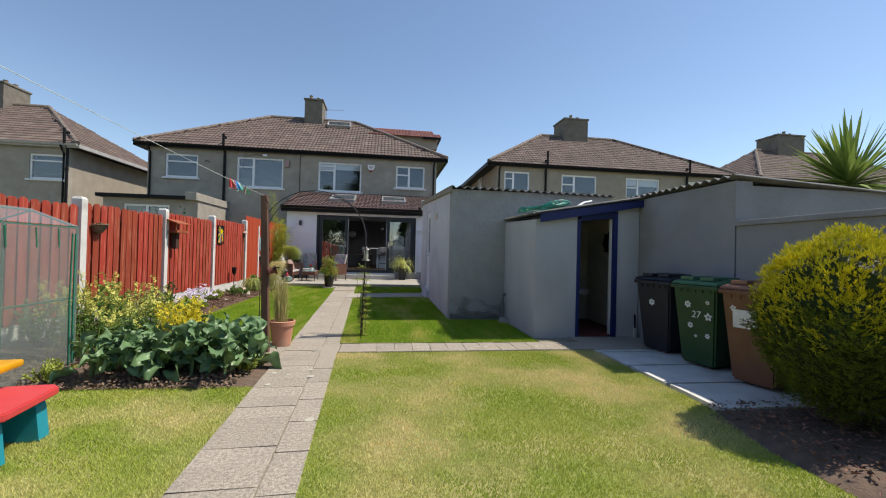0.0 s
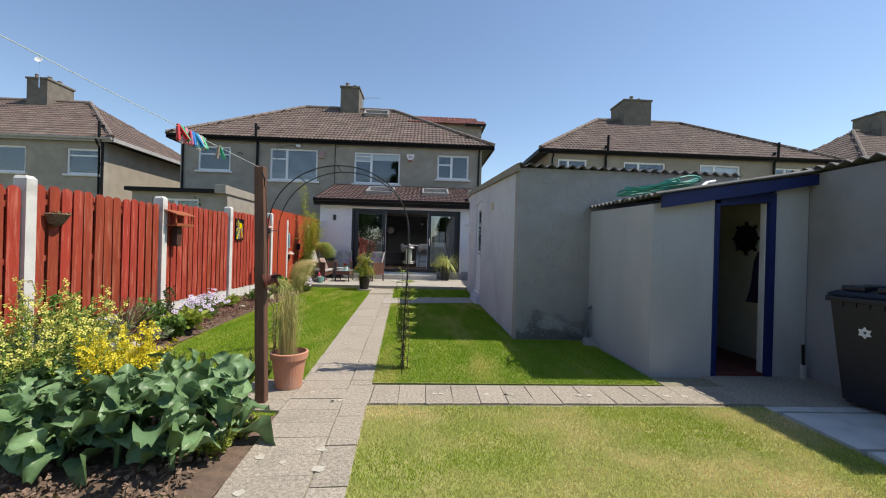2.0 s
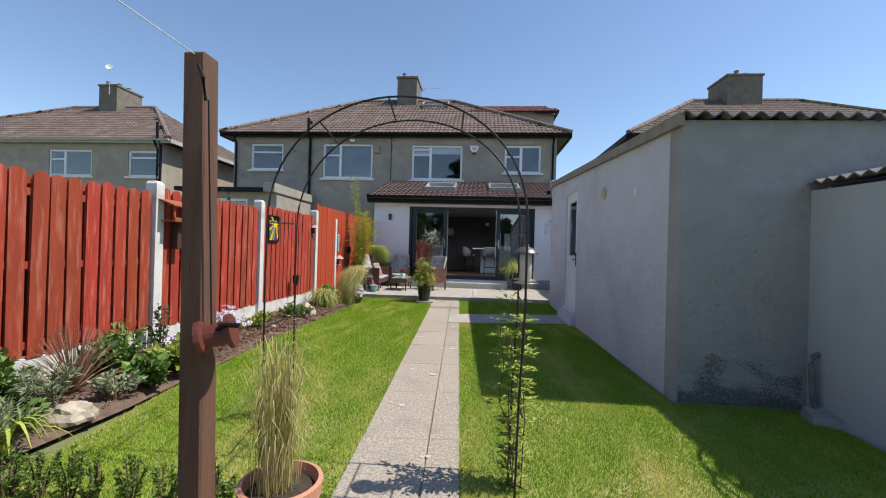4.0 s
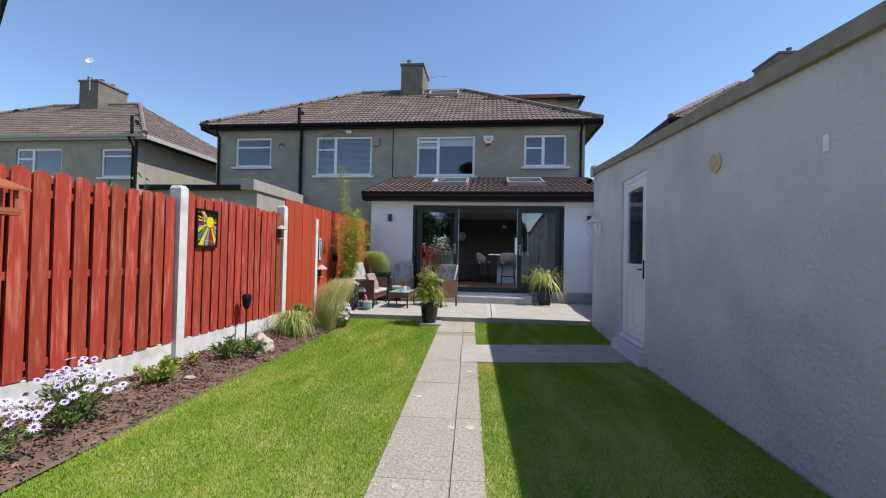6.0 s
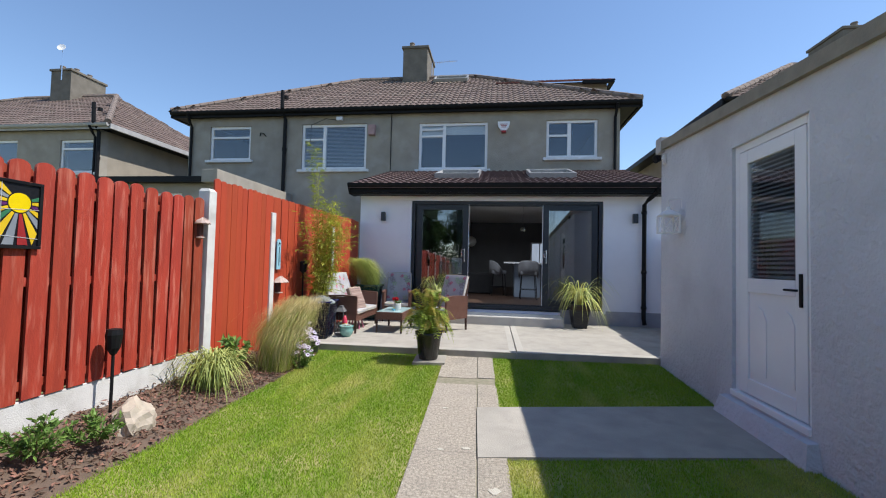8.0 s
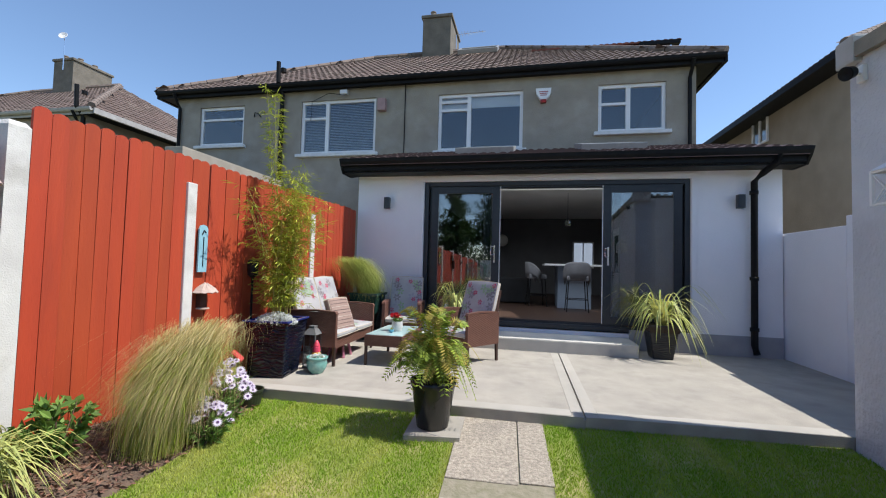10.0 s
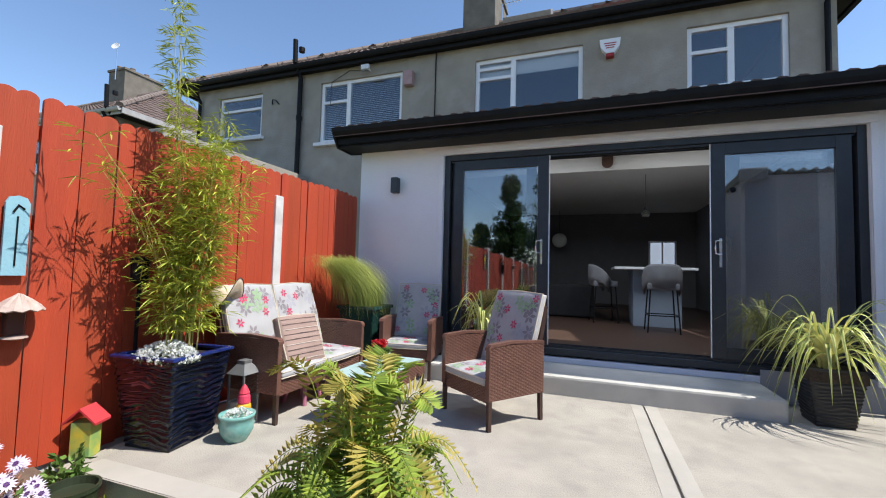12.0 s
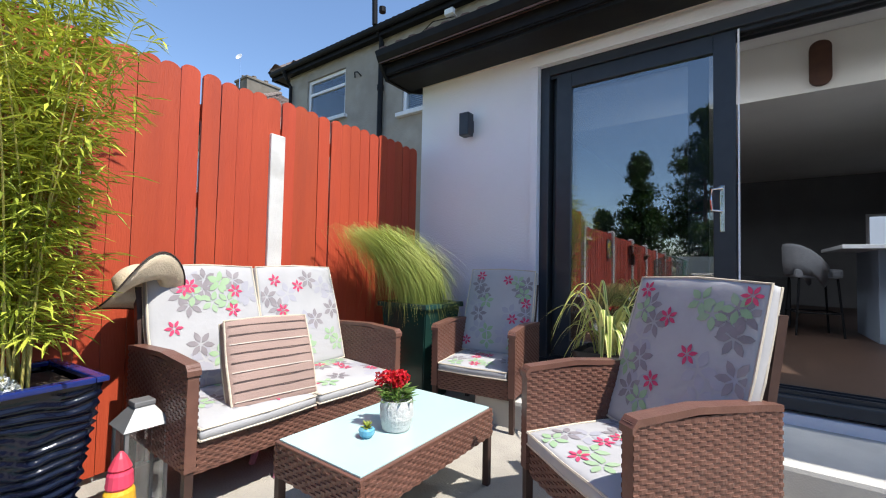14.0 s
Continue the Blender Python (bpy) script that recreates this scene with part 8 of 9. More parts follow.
for _i, _v in enumerate(_f.v):
    if _v.x < -0.29:
        _v.x = -0.29 - 0.05 * (1 - math.exp(_v.x + 0.29))
_f.put("leaves", G_BAMBOO, bamboo)


def alyssum(cx, cy, z, rx, ry, h, n, seed, parent=None):
    t = thing("white_alyssum", "mound of tiny white flowers in the planter", "flowers", pose(cx, cy, z))
    r = random.Random(seed)
    f, g = Foil(seed), Foil(seed + 1)
    for _ in range(n):
        a, d = r.uniform(0, 6.28), math.sqrt(r.random())
        p = Vector((rx * d * math.cos(a), ry * d * math.sin(a), h * (1 - d * d * 0.8) * r.uniform(0.6, 1.1)))
        if r.random() < 0.62:
            for _q in range(5):
                f.flower(p + rdir(r) * 0.007, rdir(r, 1), 0.006, 4, 0.006)
        for _q in range(2):
            g.leaf(p - Vector((0, 0, 0.012)), rdir(r, 0.4), 0.018, 0.006)
    f.put("blossom", mat("alyssum_white", (0.80, 0.81, 0.78), None, 20, 0.7), t)
    g.put("foliage", G_GREY, t)


alyssum(-2.37, 14.55, PZ + 0.525, 0.225, 0.15, 0.11, 900, 81)

M_TURQ = mat("turquoise_glaze", (0.22, 0.45, 0.40), (0.13, 0.31, 0.28), 9, 0.2, spot=(0.42, 0.58, 0.50), spot_scale=12, spot_amount=0.6)
tq = thing("turquoise_pot", "glazed turquoise pot with small flowers on the patio", "plant pot", pose(-2.04, 14.80, PZ))
_bm = B()
lathe(_bm, [(0.055, 0.0), (0.065, 0.004), (0.098, 0.06), (0.106, 0.11), (0.098, 0.145), (0.108, 0.15), (0.112, 0.168), (0.102, 0.172), (0.092, 0.15), (0.04, 0.145)], 32)
part("pot", _bm, M_TURQ, tq, smooth=True)
alyssum(-2.04, 14.80, PZ + 0.148, 0.085, 0.085, 0.05, 130, 83)

# toy house ornament of rainbow colours
toy = thing("rainbow_ornament", "small rainbow-coloured stacked garden ornament", "ornament", pose(-2.12, 14.93, PZ))
for _k, (_c, _w2) in enumerate((((0.03, 0.35, 0.5), 0.062), ((0.62, 0.55, 0.04), 0.056), ((0.8, 0.42, 0.03), 0.05), ((0.7, 0.06, 0.12), 0.042))):
    _bm = B()
    lathe(_bm, [(_w2 * 0.9, 0.062 * _k), (_w2, 0.062 * _k + 0.008), (_w2 * 0.92, 0.062 * _k + 0.05), (_w2 * 0.8, 0.062 * _k + 0.061)], 16)
    part("tier", _bm, mat("toy_paint", _c, None, 8, 0.4), toy)
_bm = B()
lathe(_bm, [(0.03, 0.248), (0.036, 0.255), (0.02, 0.29), (0.006, 0.31)], 12)
part("finial", _bm, mat("toy_red", (0.7, 0.06, 0.10), None, 8, 0.4), toy)

# tall glass lantern between planter and sofa
lan = thing("glass_lantern", "tall grey metal lantern with glass sides", "lantern", pose(-2.22, 15.02, PZ))
_bm = B()
for sx in (-1, 1):
    for sy in (-1, 1):
        box(_bm, sx * 0.065 - 0.006, sy * 0.065 - 0.006, 0.02, sx * 0.065 + 0.006, sy * 0.065 + 0.006, 0.36)
box(_bm, -0.075, -0.075, 0.0, 0.075, 0.075, 0.02, 0.004)
hexa(_bm, [(-0.08, -0.08, 0.36), (0.08, -0.08, 0.36), (0.08, 0.08, 0.36), (-0.08, 0.08, 0.36), (-0.03, -0.03, 0.43), (0.03, -0.03, 0.43), (0.03, 0.03, 0.43), (-0.03, 0.03, 0.43)])
box(_bm, -0.035, -0.035, 0.43, 0.035, 0.035, 0.45, 0.004)
part("frame", _bm, mat("zinc", (0.30, 0.30, 0.30), (0.24, 0.24, 0.24), 9, 0.5, 0.6), lan)
for _a in range(4):
    _bm = B()
    box(_bm, -0.059, 0.064, 0.022, 0.059, 0.067, 0.358)
    bmesh.ops.transform(_bm, matrix=pose(0, 0, 0, 0, 0, 90 * _a), verts=_bm.verts[:])
    _o = part("pane", _bm, M_GLASS, lan)
    _o.visible_shadow = False

# pink stool pushed under the sofa
stool = thing("pink_step_stool", "faded pink plastic stool under the sofa", "stool", pose(-2.18, 15.62, PZ))
_bm = B()
lathe(_bm, [(0.12, 0.18), (0.13, 0.185), (0.13, 0.2), (0.02, 0.202)], 18)
part("seat", _bm, mat("pink_plastic", (0.45, 0.16, 0.24), None, 8, 0.5), stool)
for _k in range(4):
    a = math.pi / 4 + _k * math.pi / 2
    _bm = B()
    tube(_bm, [(0.15 * math.cos(a), 0.15 * math.sin(a), 0.0), (0.10 * math.cos(a), 0.10 * math.sin(a), 0.185)], 0.016, 8)
    part("leg", _bm, mat("pink_leg", (0.42, 0.15, 0.22), None, 8, 0.5), stool)

# green planter with grass by the wall
gp = thing("green_planter", "dark green square planter filled with feathery grass", "planter", pose(-2.33, 16.86, PZ))
_bm = B()
hexa(_bm, [(-0.15, -0.15, 0), (0.15, -0.15, 0), (0.15, 0.15, 0), (-0.15, 0.15, 0), (-0.215, -0.215, 0.67), (0.215, -0.215, 0.67), (0.215, 0.215, 0.67), (-0.215, 0.215, 0.67)])
bmesh.ops.bevel(_bm, geom=_bm.edges[:], offset=0.008, segments=2, affect="EDGES")
part("vessel", _bm, mat("dark_green_glaze", (0.018, 0.055, 0.045), (0.014, 0.04, 0.034), 4, 0.2), gp)
_bm = B()
for a in ((-0.235, -0.235, 0.235, -0.19), (-0.235, 0.19, 0.235, 0.235), (-0.235, -0.1895, -0.19, 0.1895), (0.19, -0.1895, 0.235, 0.1895)):
    box(_bm, a[0], a[1], 0.671, a[2], a[3], 0.71, 0.006)
part("rim", _bm, mat("dark_green_rim", (0.022, 0.065, 0.055), None, 4, 0.2), gp)
grass_clump("feather_grass", "pale arching feather grass in the green planter", -2.33, 16.86, PZ + 0.67, 3200, 0.40, 0.58, 0.0018, G_FEATHER_GREEN, 312, 0.42, 0.12, (-0.10, -0.50))


def striped_plant(cx, cy, z, reach, height, n, seed, droop):
    t = thing("striped_flax", "yellow and green striped strappy plant", "plant", pose(cx, cy, z))
    f, g = Foil(seed), Foil(seed + 1)
    for k in range(n):
        a = k * 2.39996 + f.r.uniform(-0.4, 0.4)
        long = k % 7 == 0
        rr = reach * (f.r.uniform(0.75, 1.05) if long else f.r.uniform(0.35, 0.85))
        hh = height * (f.r.uniform(0.85, 1.15) if long else f.r.uniform(0.3, 0.8))
        dd = hh * f.r.uniform(0.5, 0.9) if long else droop * f.r.uniform(0.5, 1.9)
        wd = 0.009 if long else f.r.uniform(0.013, 0.021)
        p = Vector((f.r.gauss(0, 0.025), f.r.gauss(0, 0.025), 0))
        f.arch(p, a, rr, hh, wd, dd, 12, 0.03)
        g.arch(p + Vector((0, 0, 0.0035)), a, rr, hh, wd * 0.42, dd, 12, 0.03)
    f.put("striped_leaves", mat("cream_stripe", (0.90, 0.86, 0.40), (0.76, 0.75, 0.22), 5, 0.42, island=0.25, sub=0.2), t)
    g.put("leaf_striping", green("flax_green", (0.40, 0.46, 0.09), (0.27, 0.36, 0.06)), t)


rp = thing("ribbed_pot", "tapering black ribbed pot by the patio step", "plant pot", pose(1.86, 16.86, PZ))
_bm = B()
wavy_square(_bm, 0.12, 0.182, 0.45, 80, 0.006, 12, 4)
part("pot", _bm, M_RIBPOT, rp, smooth=True)
_bm = B()
box(_bm, -0.18, -0.18, 0.35, 0.18, 0.18, 0.43)
part("compost", _bm, M_POTSOIL, rp)
striped_plant(1.86, 16.86, PZ + 0.42, 0.80, 0.58, 96, 401, 0.36)
rp2 = thing("ribbed_pot", "black ribbed pot behind the wicker armchair", "plant pot", pose(-0.98, 16.95, PZ + 0.17))
_bm = B()
wavy_square(_bm, 0.10, 0.16, 0.34, 36, 0.005, 8, 2)
part("pot", _bm, M_RIBPOT, rp2, smooth=True)
_bm = B()
box(_bm, -0.14, -0.14, 0.25, 0.14, 0.14, 0.32)
part("compost", _bm, M_POTSOIL, rp2)
striped_plant(-0.98, 16.95, PZ + 0.17 + 0.31, 0.46, 0.48, 52, 403, 0.26)

# fern in its black pot, standing on a slab
_bm = B()
hexa(_bm, [(-0.76, 13.70, -0.05), (-0.36, 13.76, -0.05), (-0.38, 14.15, -0.05), (-0.78, 14.10, -0.05), (-0.76, 13.70, 0.062), (-0.36, 13.76, 0.064), (-0.38, 14.15, 0.076), (-0.78, 14.10, 0.074)])
setting("pavement", _bm, M_CONC, "small concrete slab under the fern pot")
fern = thing("fern_pot", "glossy black pot holding a large green fern", "plant pot", pose(-0.595, 13.92, 0.068))
_bm = B()
lathe(_bm, [(0.11, 0), (0.12, 0.005), (0.165, 0.30), (0.175, 0.31), (0.178, 0.35), (0.165, 0.352), (0.155, 0.31), (0.05, 0.305)], 32)
part("pot", _bm, M_BLACKPOT, fern, smooth=True)
_bm = B()
lathe(_bm, [(0.03, 0.30), (0.154, 0.312), (0.05, 0.325)], 20)
part("compost", _bm, M_POTSOIL, fern)
_r = random.Random(90)
_fresh, _old, _bm = Foil(90), Foil(91), B()
for _k in range(66):
    a = _k * 2.39996 + _r.uniform(-0.4, 0.4)
    up = _k % 4 == 0
    reach, hh, dr = (_r.uniform(0.08, 0.22), _r.uniform(0.46, 0.60), _r.uniform(0.0, 0.08)) if up else (_r.uniform(0.24, 0.44), _r.uniform(0.20, 0.46), _r.uniform(0.12, 0.42))
    if abs(math.cos(a)) > 0.2:
        reach = min(reach, 0.30 if math.cos(a) > 0 else 0.28)
    elif math.sin(a) < 0.3:
        hh, dr = min(hh, 0.30), min(dr, 0.15)
    h = Vector((math.cos(a), math.sin(a), 0))
    s = Vector((-math.sin(a), math.cos(a), 0))
    base = Vector((_r.gauss(0, 0.04), _r.gauss(0, 0.04), 0.31))
    n_ = 26
    pts = []
    for i in range(n_ + 1):
        t = i / n_
        pts.append(base + h * reach * t ** 1.3 + Vector((0, 0, hh * math.sin(min(1, t * 1.2) * math.pi / 2) - dr * max(0, t - 0.4) ** 2 * 2.2)))
    tube(_bm, pts[::2], 0.0025, 4, 0.001)
    wide = _r.uniform(0.06, 0.09)
    twist = _r.uniform(-0.6, 0.6)
    _f = _old if _r.random() < 0.22 else _fresh
    for i in range(5, n_ + 1):
        t = i / n_
        d = (pts[min(i + 1, n_)] - pts[i - 1]).normalized()
        side = Matrix.Rotation(twist, 3, d) @ s
        nrm = side.cross(d).normalized()
        L = wide * (math.sin(math.pi * min(1, 0.12 + 0.9 * (1 - t))) ** 0.7) * _r.uniform(0.85, 1.1)
        for w in (-1, 1):
            dd = (side * w + d * 0.42 - Vector((0, 0, 0.12))).normalized()
            _f.leaf(pts[i], dd, L, 0.011 + 0.05 * L, nrm)
part("stalk", _bm, G_FERN, fern)
_fresh.put("fronds", G_FERN, fern, "fern fronds with narrow pointed leaflets")
_old.put("fronds", green("fern_frond_old", (0.46, 0.36, 0.07), (0.30, 0.28, 0.06), 0.3), fern, "browning fern fronds")

# nursery pot on a saucer and a little house ornament at the bed's end
np_ = thing("nursery_pot", "dark green plastic pot on a terracotta saucer", "plant pot", pose(-2.24, 14.02, 0.01))
_bm = B()
lathe(_bm, [(0.075, 0.012), (0.085, 0.015), (0.105, 0.14), (0.112, 0.145), (0.112, 0.165), (0.1, 0.165), (0.095, 0.13), (0.03, 0.128)], 24)
part("pot", _bm, mat("olive_plastic", (0.03, 0.04, 0.02), (0.022, 0.03, 0.016), 8, 0.5), np_)
_bm = B()
lathe(_bm, [(0.11, 0.0), (0.125, 0.004), (0.135, 0.028), (0.125, 0.028), (0.115, 0.012), (0.02, 0.0115)], 28)
part("saucer", _bm, M_TERRA, np_)
bh = thing("toy_birdhouse", "little red-roofed yellow garden house ornament", "ornament", pose(-2.65, 14.30, PZ, 0, 0, 25) @ Matrix.Scale(0.9, 4))
_bm = B()
box(_bm, -0.06, -0.05, 0, 0.06, 0.05, 0.22, 0.004)
part("wall", _bm, mat("yellow_paint", (0.6, 0.5, 0.05), (0.1, 0.35, 0.15), 9, 0.5), bh)
_bm = B()
for s in (-1, 1):
    hexa(_bm, [(0, -0.07, 0.30), (s * 0.10, -0.07, 0.21), (s * 0.10, 0.07, 0.21), (0, 0.07, 0.30), (0, -0.07, 0.315), (s * 0.10, -0.07, 0.225), (s * 0.10, 0.07, 0.225), (0, 0.07, 0.315)])
part("roof", _bm, mat("red_paint", (0.62, 0.05, 0.06), (0.5, 0.05, 0.06), 9, 0.5), bh)
clump("garden_shrub", "small leafy plant beside the toy house", -2.44, 14.12, 0.04, 0.1, 0.1, 0.24, 200, G_MID, 330, 0.05, 0.03, 8, "plant", 0.2)

# ---- things on the fence ----
FF = FX + 0.045
pic_t = thing("sun_plaque", "stained-glass style plaque with a yellow sun on the fence", "wall plaque", pose(FF + 0.012, 10.78, 1.545))
_bm = B()
_w, _h = 0.175, 0.215
for a in ((-_w, -_h, _w, -_h + 0.02), (-_w, _h - 0.02, _w, _h), (-_w, -_h + 0.0205, -_w + 0.02, _h - 0.0205), (_w - 0.02, -_h + 0.0205, _w, _h - 0.0205)):
    box(_bm, -0.01, a[0], a[1], 0.012, a[2], a[3], 0.002)
part("frame", _bm, M_BLACK, pic_t)
_bm = B()
box(_bm, -0.008, -_w + 0.02, -_h + 0.02, 0.002, _w - 0.02, _h - 0.02)
part("backing", _bm, mat("plaque_black", (0.012, 0.012, 0.014), None, 9, 0.3), pic_t)
_bm = B()
prism(_bm, [(0.045 + 0.062 * math.cos(2 * math.pi * k / 24), 0.075 + 0.062 * math.sin(2 * math.pi * k / 24)) for k in range(24)], 0.003, 0.006, "x")
part("sun_disc", _bm, mat("glass_yellow", (0.85, 0.62, 0.0), None, 6, 0.2), pic_t, "yellow glass sun")
_cc = [mat("glass_" + n, c, None, 6, 0.2) for n, c in (("gold", (0.75, 0.5, 0.02)), ("grey", (0.25, 0.27, 0.3)), ("plum", (0.12, 0.03, 0.14)), ("green", (0.05, 0.2, 0.1)), ("red", (0.35, 0.03, 0.03)))]
for _k in range(15):
    a0 = 2.3 + _k * 4.5 / 15
    a1 = a0 + 0.22
    def _edge(a):
        d = Vector((math.cos(a), math.sin(a)))
        k = min((_w - 0.024 - 0.045 * (1 if d.x > 0 else -1)) / max(abs(d.x), 1e-3), ((_h - 0.024 - 0.075) if d.y > 0 else (_h - 0.024 + 0.075)) / max(abs(d.y), 1e-3))
        return d * k
    e0, e1 = _edge(a0), _edge(a1)
    i0, i1 = Vector((math.cos(a0), math.sin(a0))) * 0.07, Vector((math.cos(a1), math.sin(a1))) * 0.07
    _bm = B()
    prism(_bm, [(0.045 + p.x, 0.075 + p.y) for p in (i0, e0, e1, i1)], 0.003, 0.0055, "x")
    part("ray", _bm, _cc[(0, 1, 0, 2, 0, 3, 0, 1, 4)[_k % 9]], pic_t)


_bm = B()
prism(_bm, [(-_w + 0.026, 0.10), (-0.06, 0.085), (-0.075, 0.13), (-0.10, 0.165), (-_w + 0.026, 0.18)], 0.003, 0.0055, "x")
part("glass_piece", _bm, _cc[0], pic_t, "yellow glass corner piece")
for _a, _b in (((-_w + 0.02, 0.02), (_w - 0.02, 0.04)), ((-0.055, -_h + 0.02), (-0.055, _h - 0.02)), ((-_w + 0.02, -0.13), (_w - 0.02, -0.15))):
    _bm = B()
    tube(_bm, [(0.006, _a[0], _a[1]), (0.006, _b[0], _b[1])], 0.0022, 4)
    part("lead_strip", _bm, mat("pale_lead", (0.5, 0.5, 0.52), None, 9, 0.4), pic_t)


def wall_basket(y, z):
    t = thing("wall_basket", "brown half-round hanging planter on the fence", "planter", pose(FF + 0.012, y, z))
    bm = B()
    pr = [(0.03, -0.09), (0.07, -0.06), (0.10, -0.01), (0.12, 0.03), (0.13, 0.035), (0.125, 0.045)]
    rings = [[bm.verts.new((r * math.sin(math.pi * k / 12), r * math.cos(math.pi * k / 12), zz)) for k in range(13)] for r, zz in pr]
    for a, b in zip(rings, rings[1:]):
        for k in range(12):
            bm.faces.new((a[k], a[k + 1], b[k + 1], b[k]))
    bm.faces.new(rings[-1])
    bm.faces.new([r[0] for r in rings] + [r[-1] for r in rings[::-1]])
    part("basket", bm, mat("coir", (0.10, 0.06, 0.04), (0.2, 0.14, 0.09), 30, 0.95, bump=0.8, bscale=60), t)
    f = Foil(int(y * 7))
    for _ in range(60):
        f.leaf(Vector((f.r.uniform(0.01, 0.1), f.r.uniform(-0.09, 0.09), 0.04)), rdir(f.r, 0.5), 0.035, 0.02)
    f.put("dry_plants", mat("dry_leaf", (0.35, 0.28, 0.16), (0.22, 0.16, 0.09), 10, 0.9), t)


wall_basket(6.55, 1.47)
bt = thing("bird_table", "orange-stained wooden bird feeding shelf on the fence", "bird table", pose(FF + 0.012, 8.55, 1.55))
M_BT = mat("orange_wood", (0.36, 0.10, 0.035), (0.28, 0.08, 0.03), 8, 0.7, bump=0.2, stretch=(1, 5, 1))
_bm = B()
hexa(_bm, [(0.0, -0.26, 0.17), (0.2, -0.26, 0.10), (0.2, 0.26, 0.10), (0.0, 0.26, 0.17), (0.0, -0.26, 0.185), (0.2, -0.26, 0.115), (0.2, 0.26, 0.115), (0.0, 0.26, 0.185)])
part("roof", _bm, M_BT, bt)
_bm = B()
box(_bm, 0.0, -0.22, -0.06, 0.18, 0.22, -0.045, 0.002)
box(_bm, 0.17, -0.22, -0.0445, 0.182, 0.22, -0.015)
part("tray", _bm, M_BT, bt)
for _y in (-0.2, 0.2):
    _bm = B()
    box(_bm, 0.0, _y - 0.012, -0.0445, 0.015, _y + 0.012, 0.168)
    box(_bm, 0.15, _y - 0.01, -0.0445, 0.165, _y + 0.01, 0.112)
    part("upright", _bm, M_BT, bt)
_bm = B()
box(_bm, 0.02, -0.07, -0.35, 0.10, 0.05, -0.061, 0.004)
part("nest_box", _bm, mat("dark_wood", (0.07, 0.03, 0.02), None, 8, 0.8), bt)


def shell_sconce(y, z, s, label):
    t = thing("shell_ornament", label, "ornament", pose(FF - 0.03, y, z))
    f = Foil(int(y * 13))
    bm = B()
    lathe(bm, [(0.10 * s, -0.005), (0.105 * s, 0.0), (0.085 * s, 0.025), (0.05 * s, 0.055 * s), (0.012 * s, 0.08 * s)], 22, 0.07, 0)
    for v in bm.verts:
        a = math.atan2(v.co.y, v.co.x - 0.07)
        v.co.z -= 0.012 * abs(math.sin(5 * a))
    part("shell", bm, mat("scallop", (0.55, 0.44, 0.38), (0.42, 0.32, 0.27), 16, 0.7, bump=0.4, bscale=40), t)
    bm = B()
    box(bm, -0.03, -0.035 * s, -0.14, 0.06, 0.035 * s, -0.008, 0.006)
    part("bracket", bm, mat("dark_holder", (0.10, 0.035, 0.025), None, 9, 0.7), t)
    bm = B()
    lathe(bm, [(0.02 * s, -0.165), (0.055 * s, -0.155), (0.05 * s, -0.145), (0.01, -0.142)], 16, 0.05, 0)
    part("dish", bm, mat("scallop_small", (0.45, 0.34, 0.28), None, 16, 0.7), t)


shell_sconce(13.98, 1.0, 1.0, "scallop shell ornament fixed to the tall fence")
shell_sconce(12.42, 1.66, 0.7, "small shell ornament beside the concrete post")
th = thing("thermometer", "pale blue wooden garden thermometer on the fence", "thermometer", pose(FF - 0.002, 13.96, 1.38))
_bm = B()
prism(_bm, [(-0.05, -0.21), (0.05, -0.21), (0.05, 0.17), (0.035, 0.20), (0.0, 0.21), (-0.035, 0.20), (-0.05, 0.17)], 0, 0.014, "x")
part("board", _bm, mat("pale_blue_paint", (0.28, 0.5, 0.58), (0.23, 0.43, 0.52), 8, 0.7, bump=0.2), th)
_bm = B()
tube(_bm, [(0.017, 0, -0.16), (0.017, 0, 0.1)], 0.004, 6)
tube(_bm, [(0.017, -0.02, 0.12), (0.017, 0.0, 0.16), (0.017, 0.025, 0.14)], 0.005, 6)
part("glass_tube", _bm, M_BLACK, th)
sl = thing("fence_lamp", "dark solar lamp on a pole behind the planter", "lamp", pose(-2.66, 14.55, PZ))
_bm = B()
tube(_bm, [(0, 0, 0), (0, 0, 0.98)], 0.012, 8)
part("pole", _bm, M_BLACK, sl)
_bm = B()
lathe(_bm, [(0.02, 0.98), (0.05, 1.0), (0.055, 1.13), (0.05, 1.15), (0.02, 1.16)], 14)
part("head", _bm, M_BLACK, sl)

# ---- things on the shed walls ----
vent = thing("wall_vent", "round cream plastic vent on the shed wall", "vent", pose(SX, 10.16, 2.13))
_bm = B()
lathe(_bm, [(0.05, 0.0), (0.085, 0.0), (0.085, 0.02), (0.07, 0.025), (0.06, 0.012), (0.01, 0.011)], 26)
bmesh.ops.transform(_bm, matrix=pose(0, 0, 0, 0, -90, 0), verts=_bm.verts[:])
M_CREAM = mat("cream_plastic", (0.62, 0.54, 0.36), (0.52, 0.45, 0.3), 9, 0.5)
part("flange", _bm, M_CREAM, vent)
for _k in range(5):
    _bm = B()
    _z = -0.044 + 0.022 * _k
    _q = math.sqrt(0.056 ** 2 - _z ** 2)
    box(_bm, -0.019, -_q, _z - 0.005, -0.012, _q, _z + 0.004)
    part("slat", _bm, M_CREAM, vent)
ln = thing("wall_lantern", "white metal lantern hanging from a wall bracket", "lantern", pose(SX - 0.15, 13.72, 1.72))
M_WM = mat("white_metal", (0.85, 0.84, 0.82), (0.78, 0.77, 0.75), 12, 0.45, bump=0.1)
_bm = B()
_s = 0.088
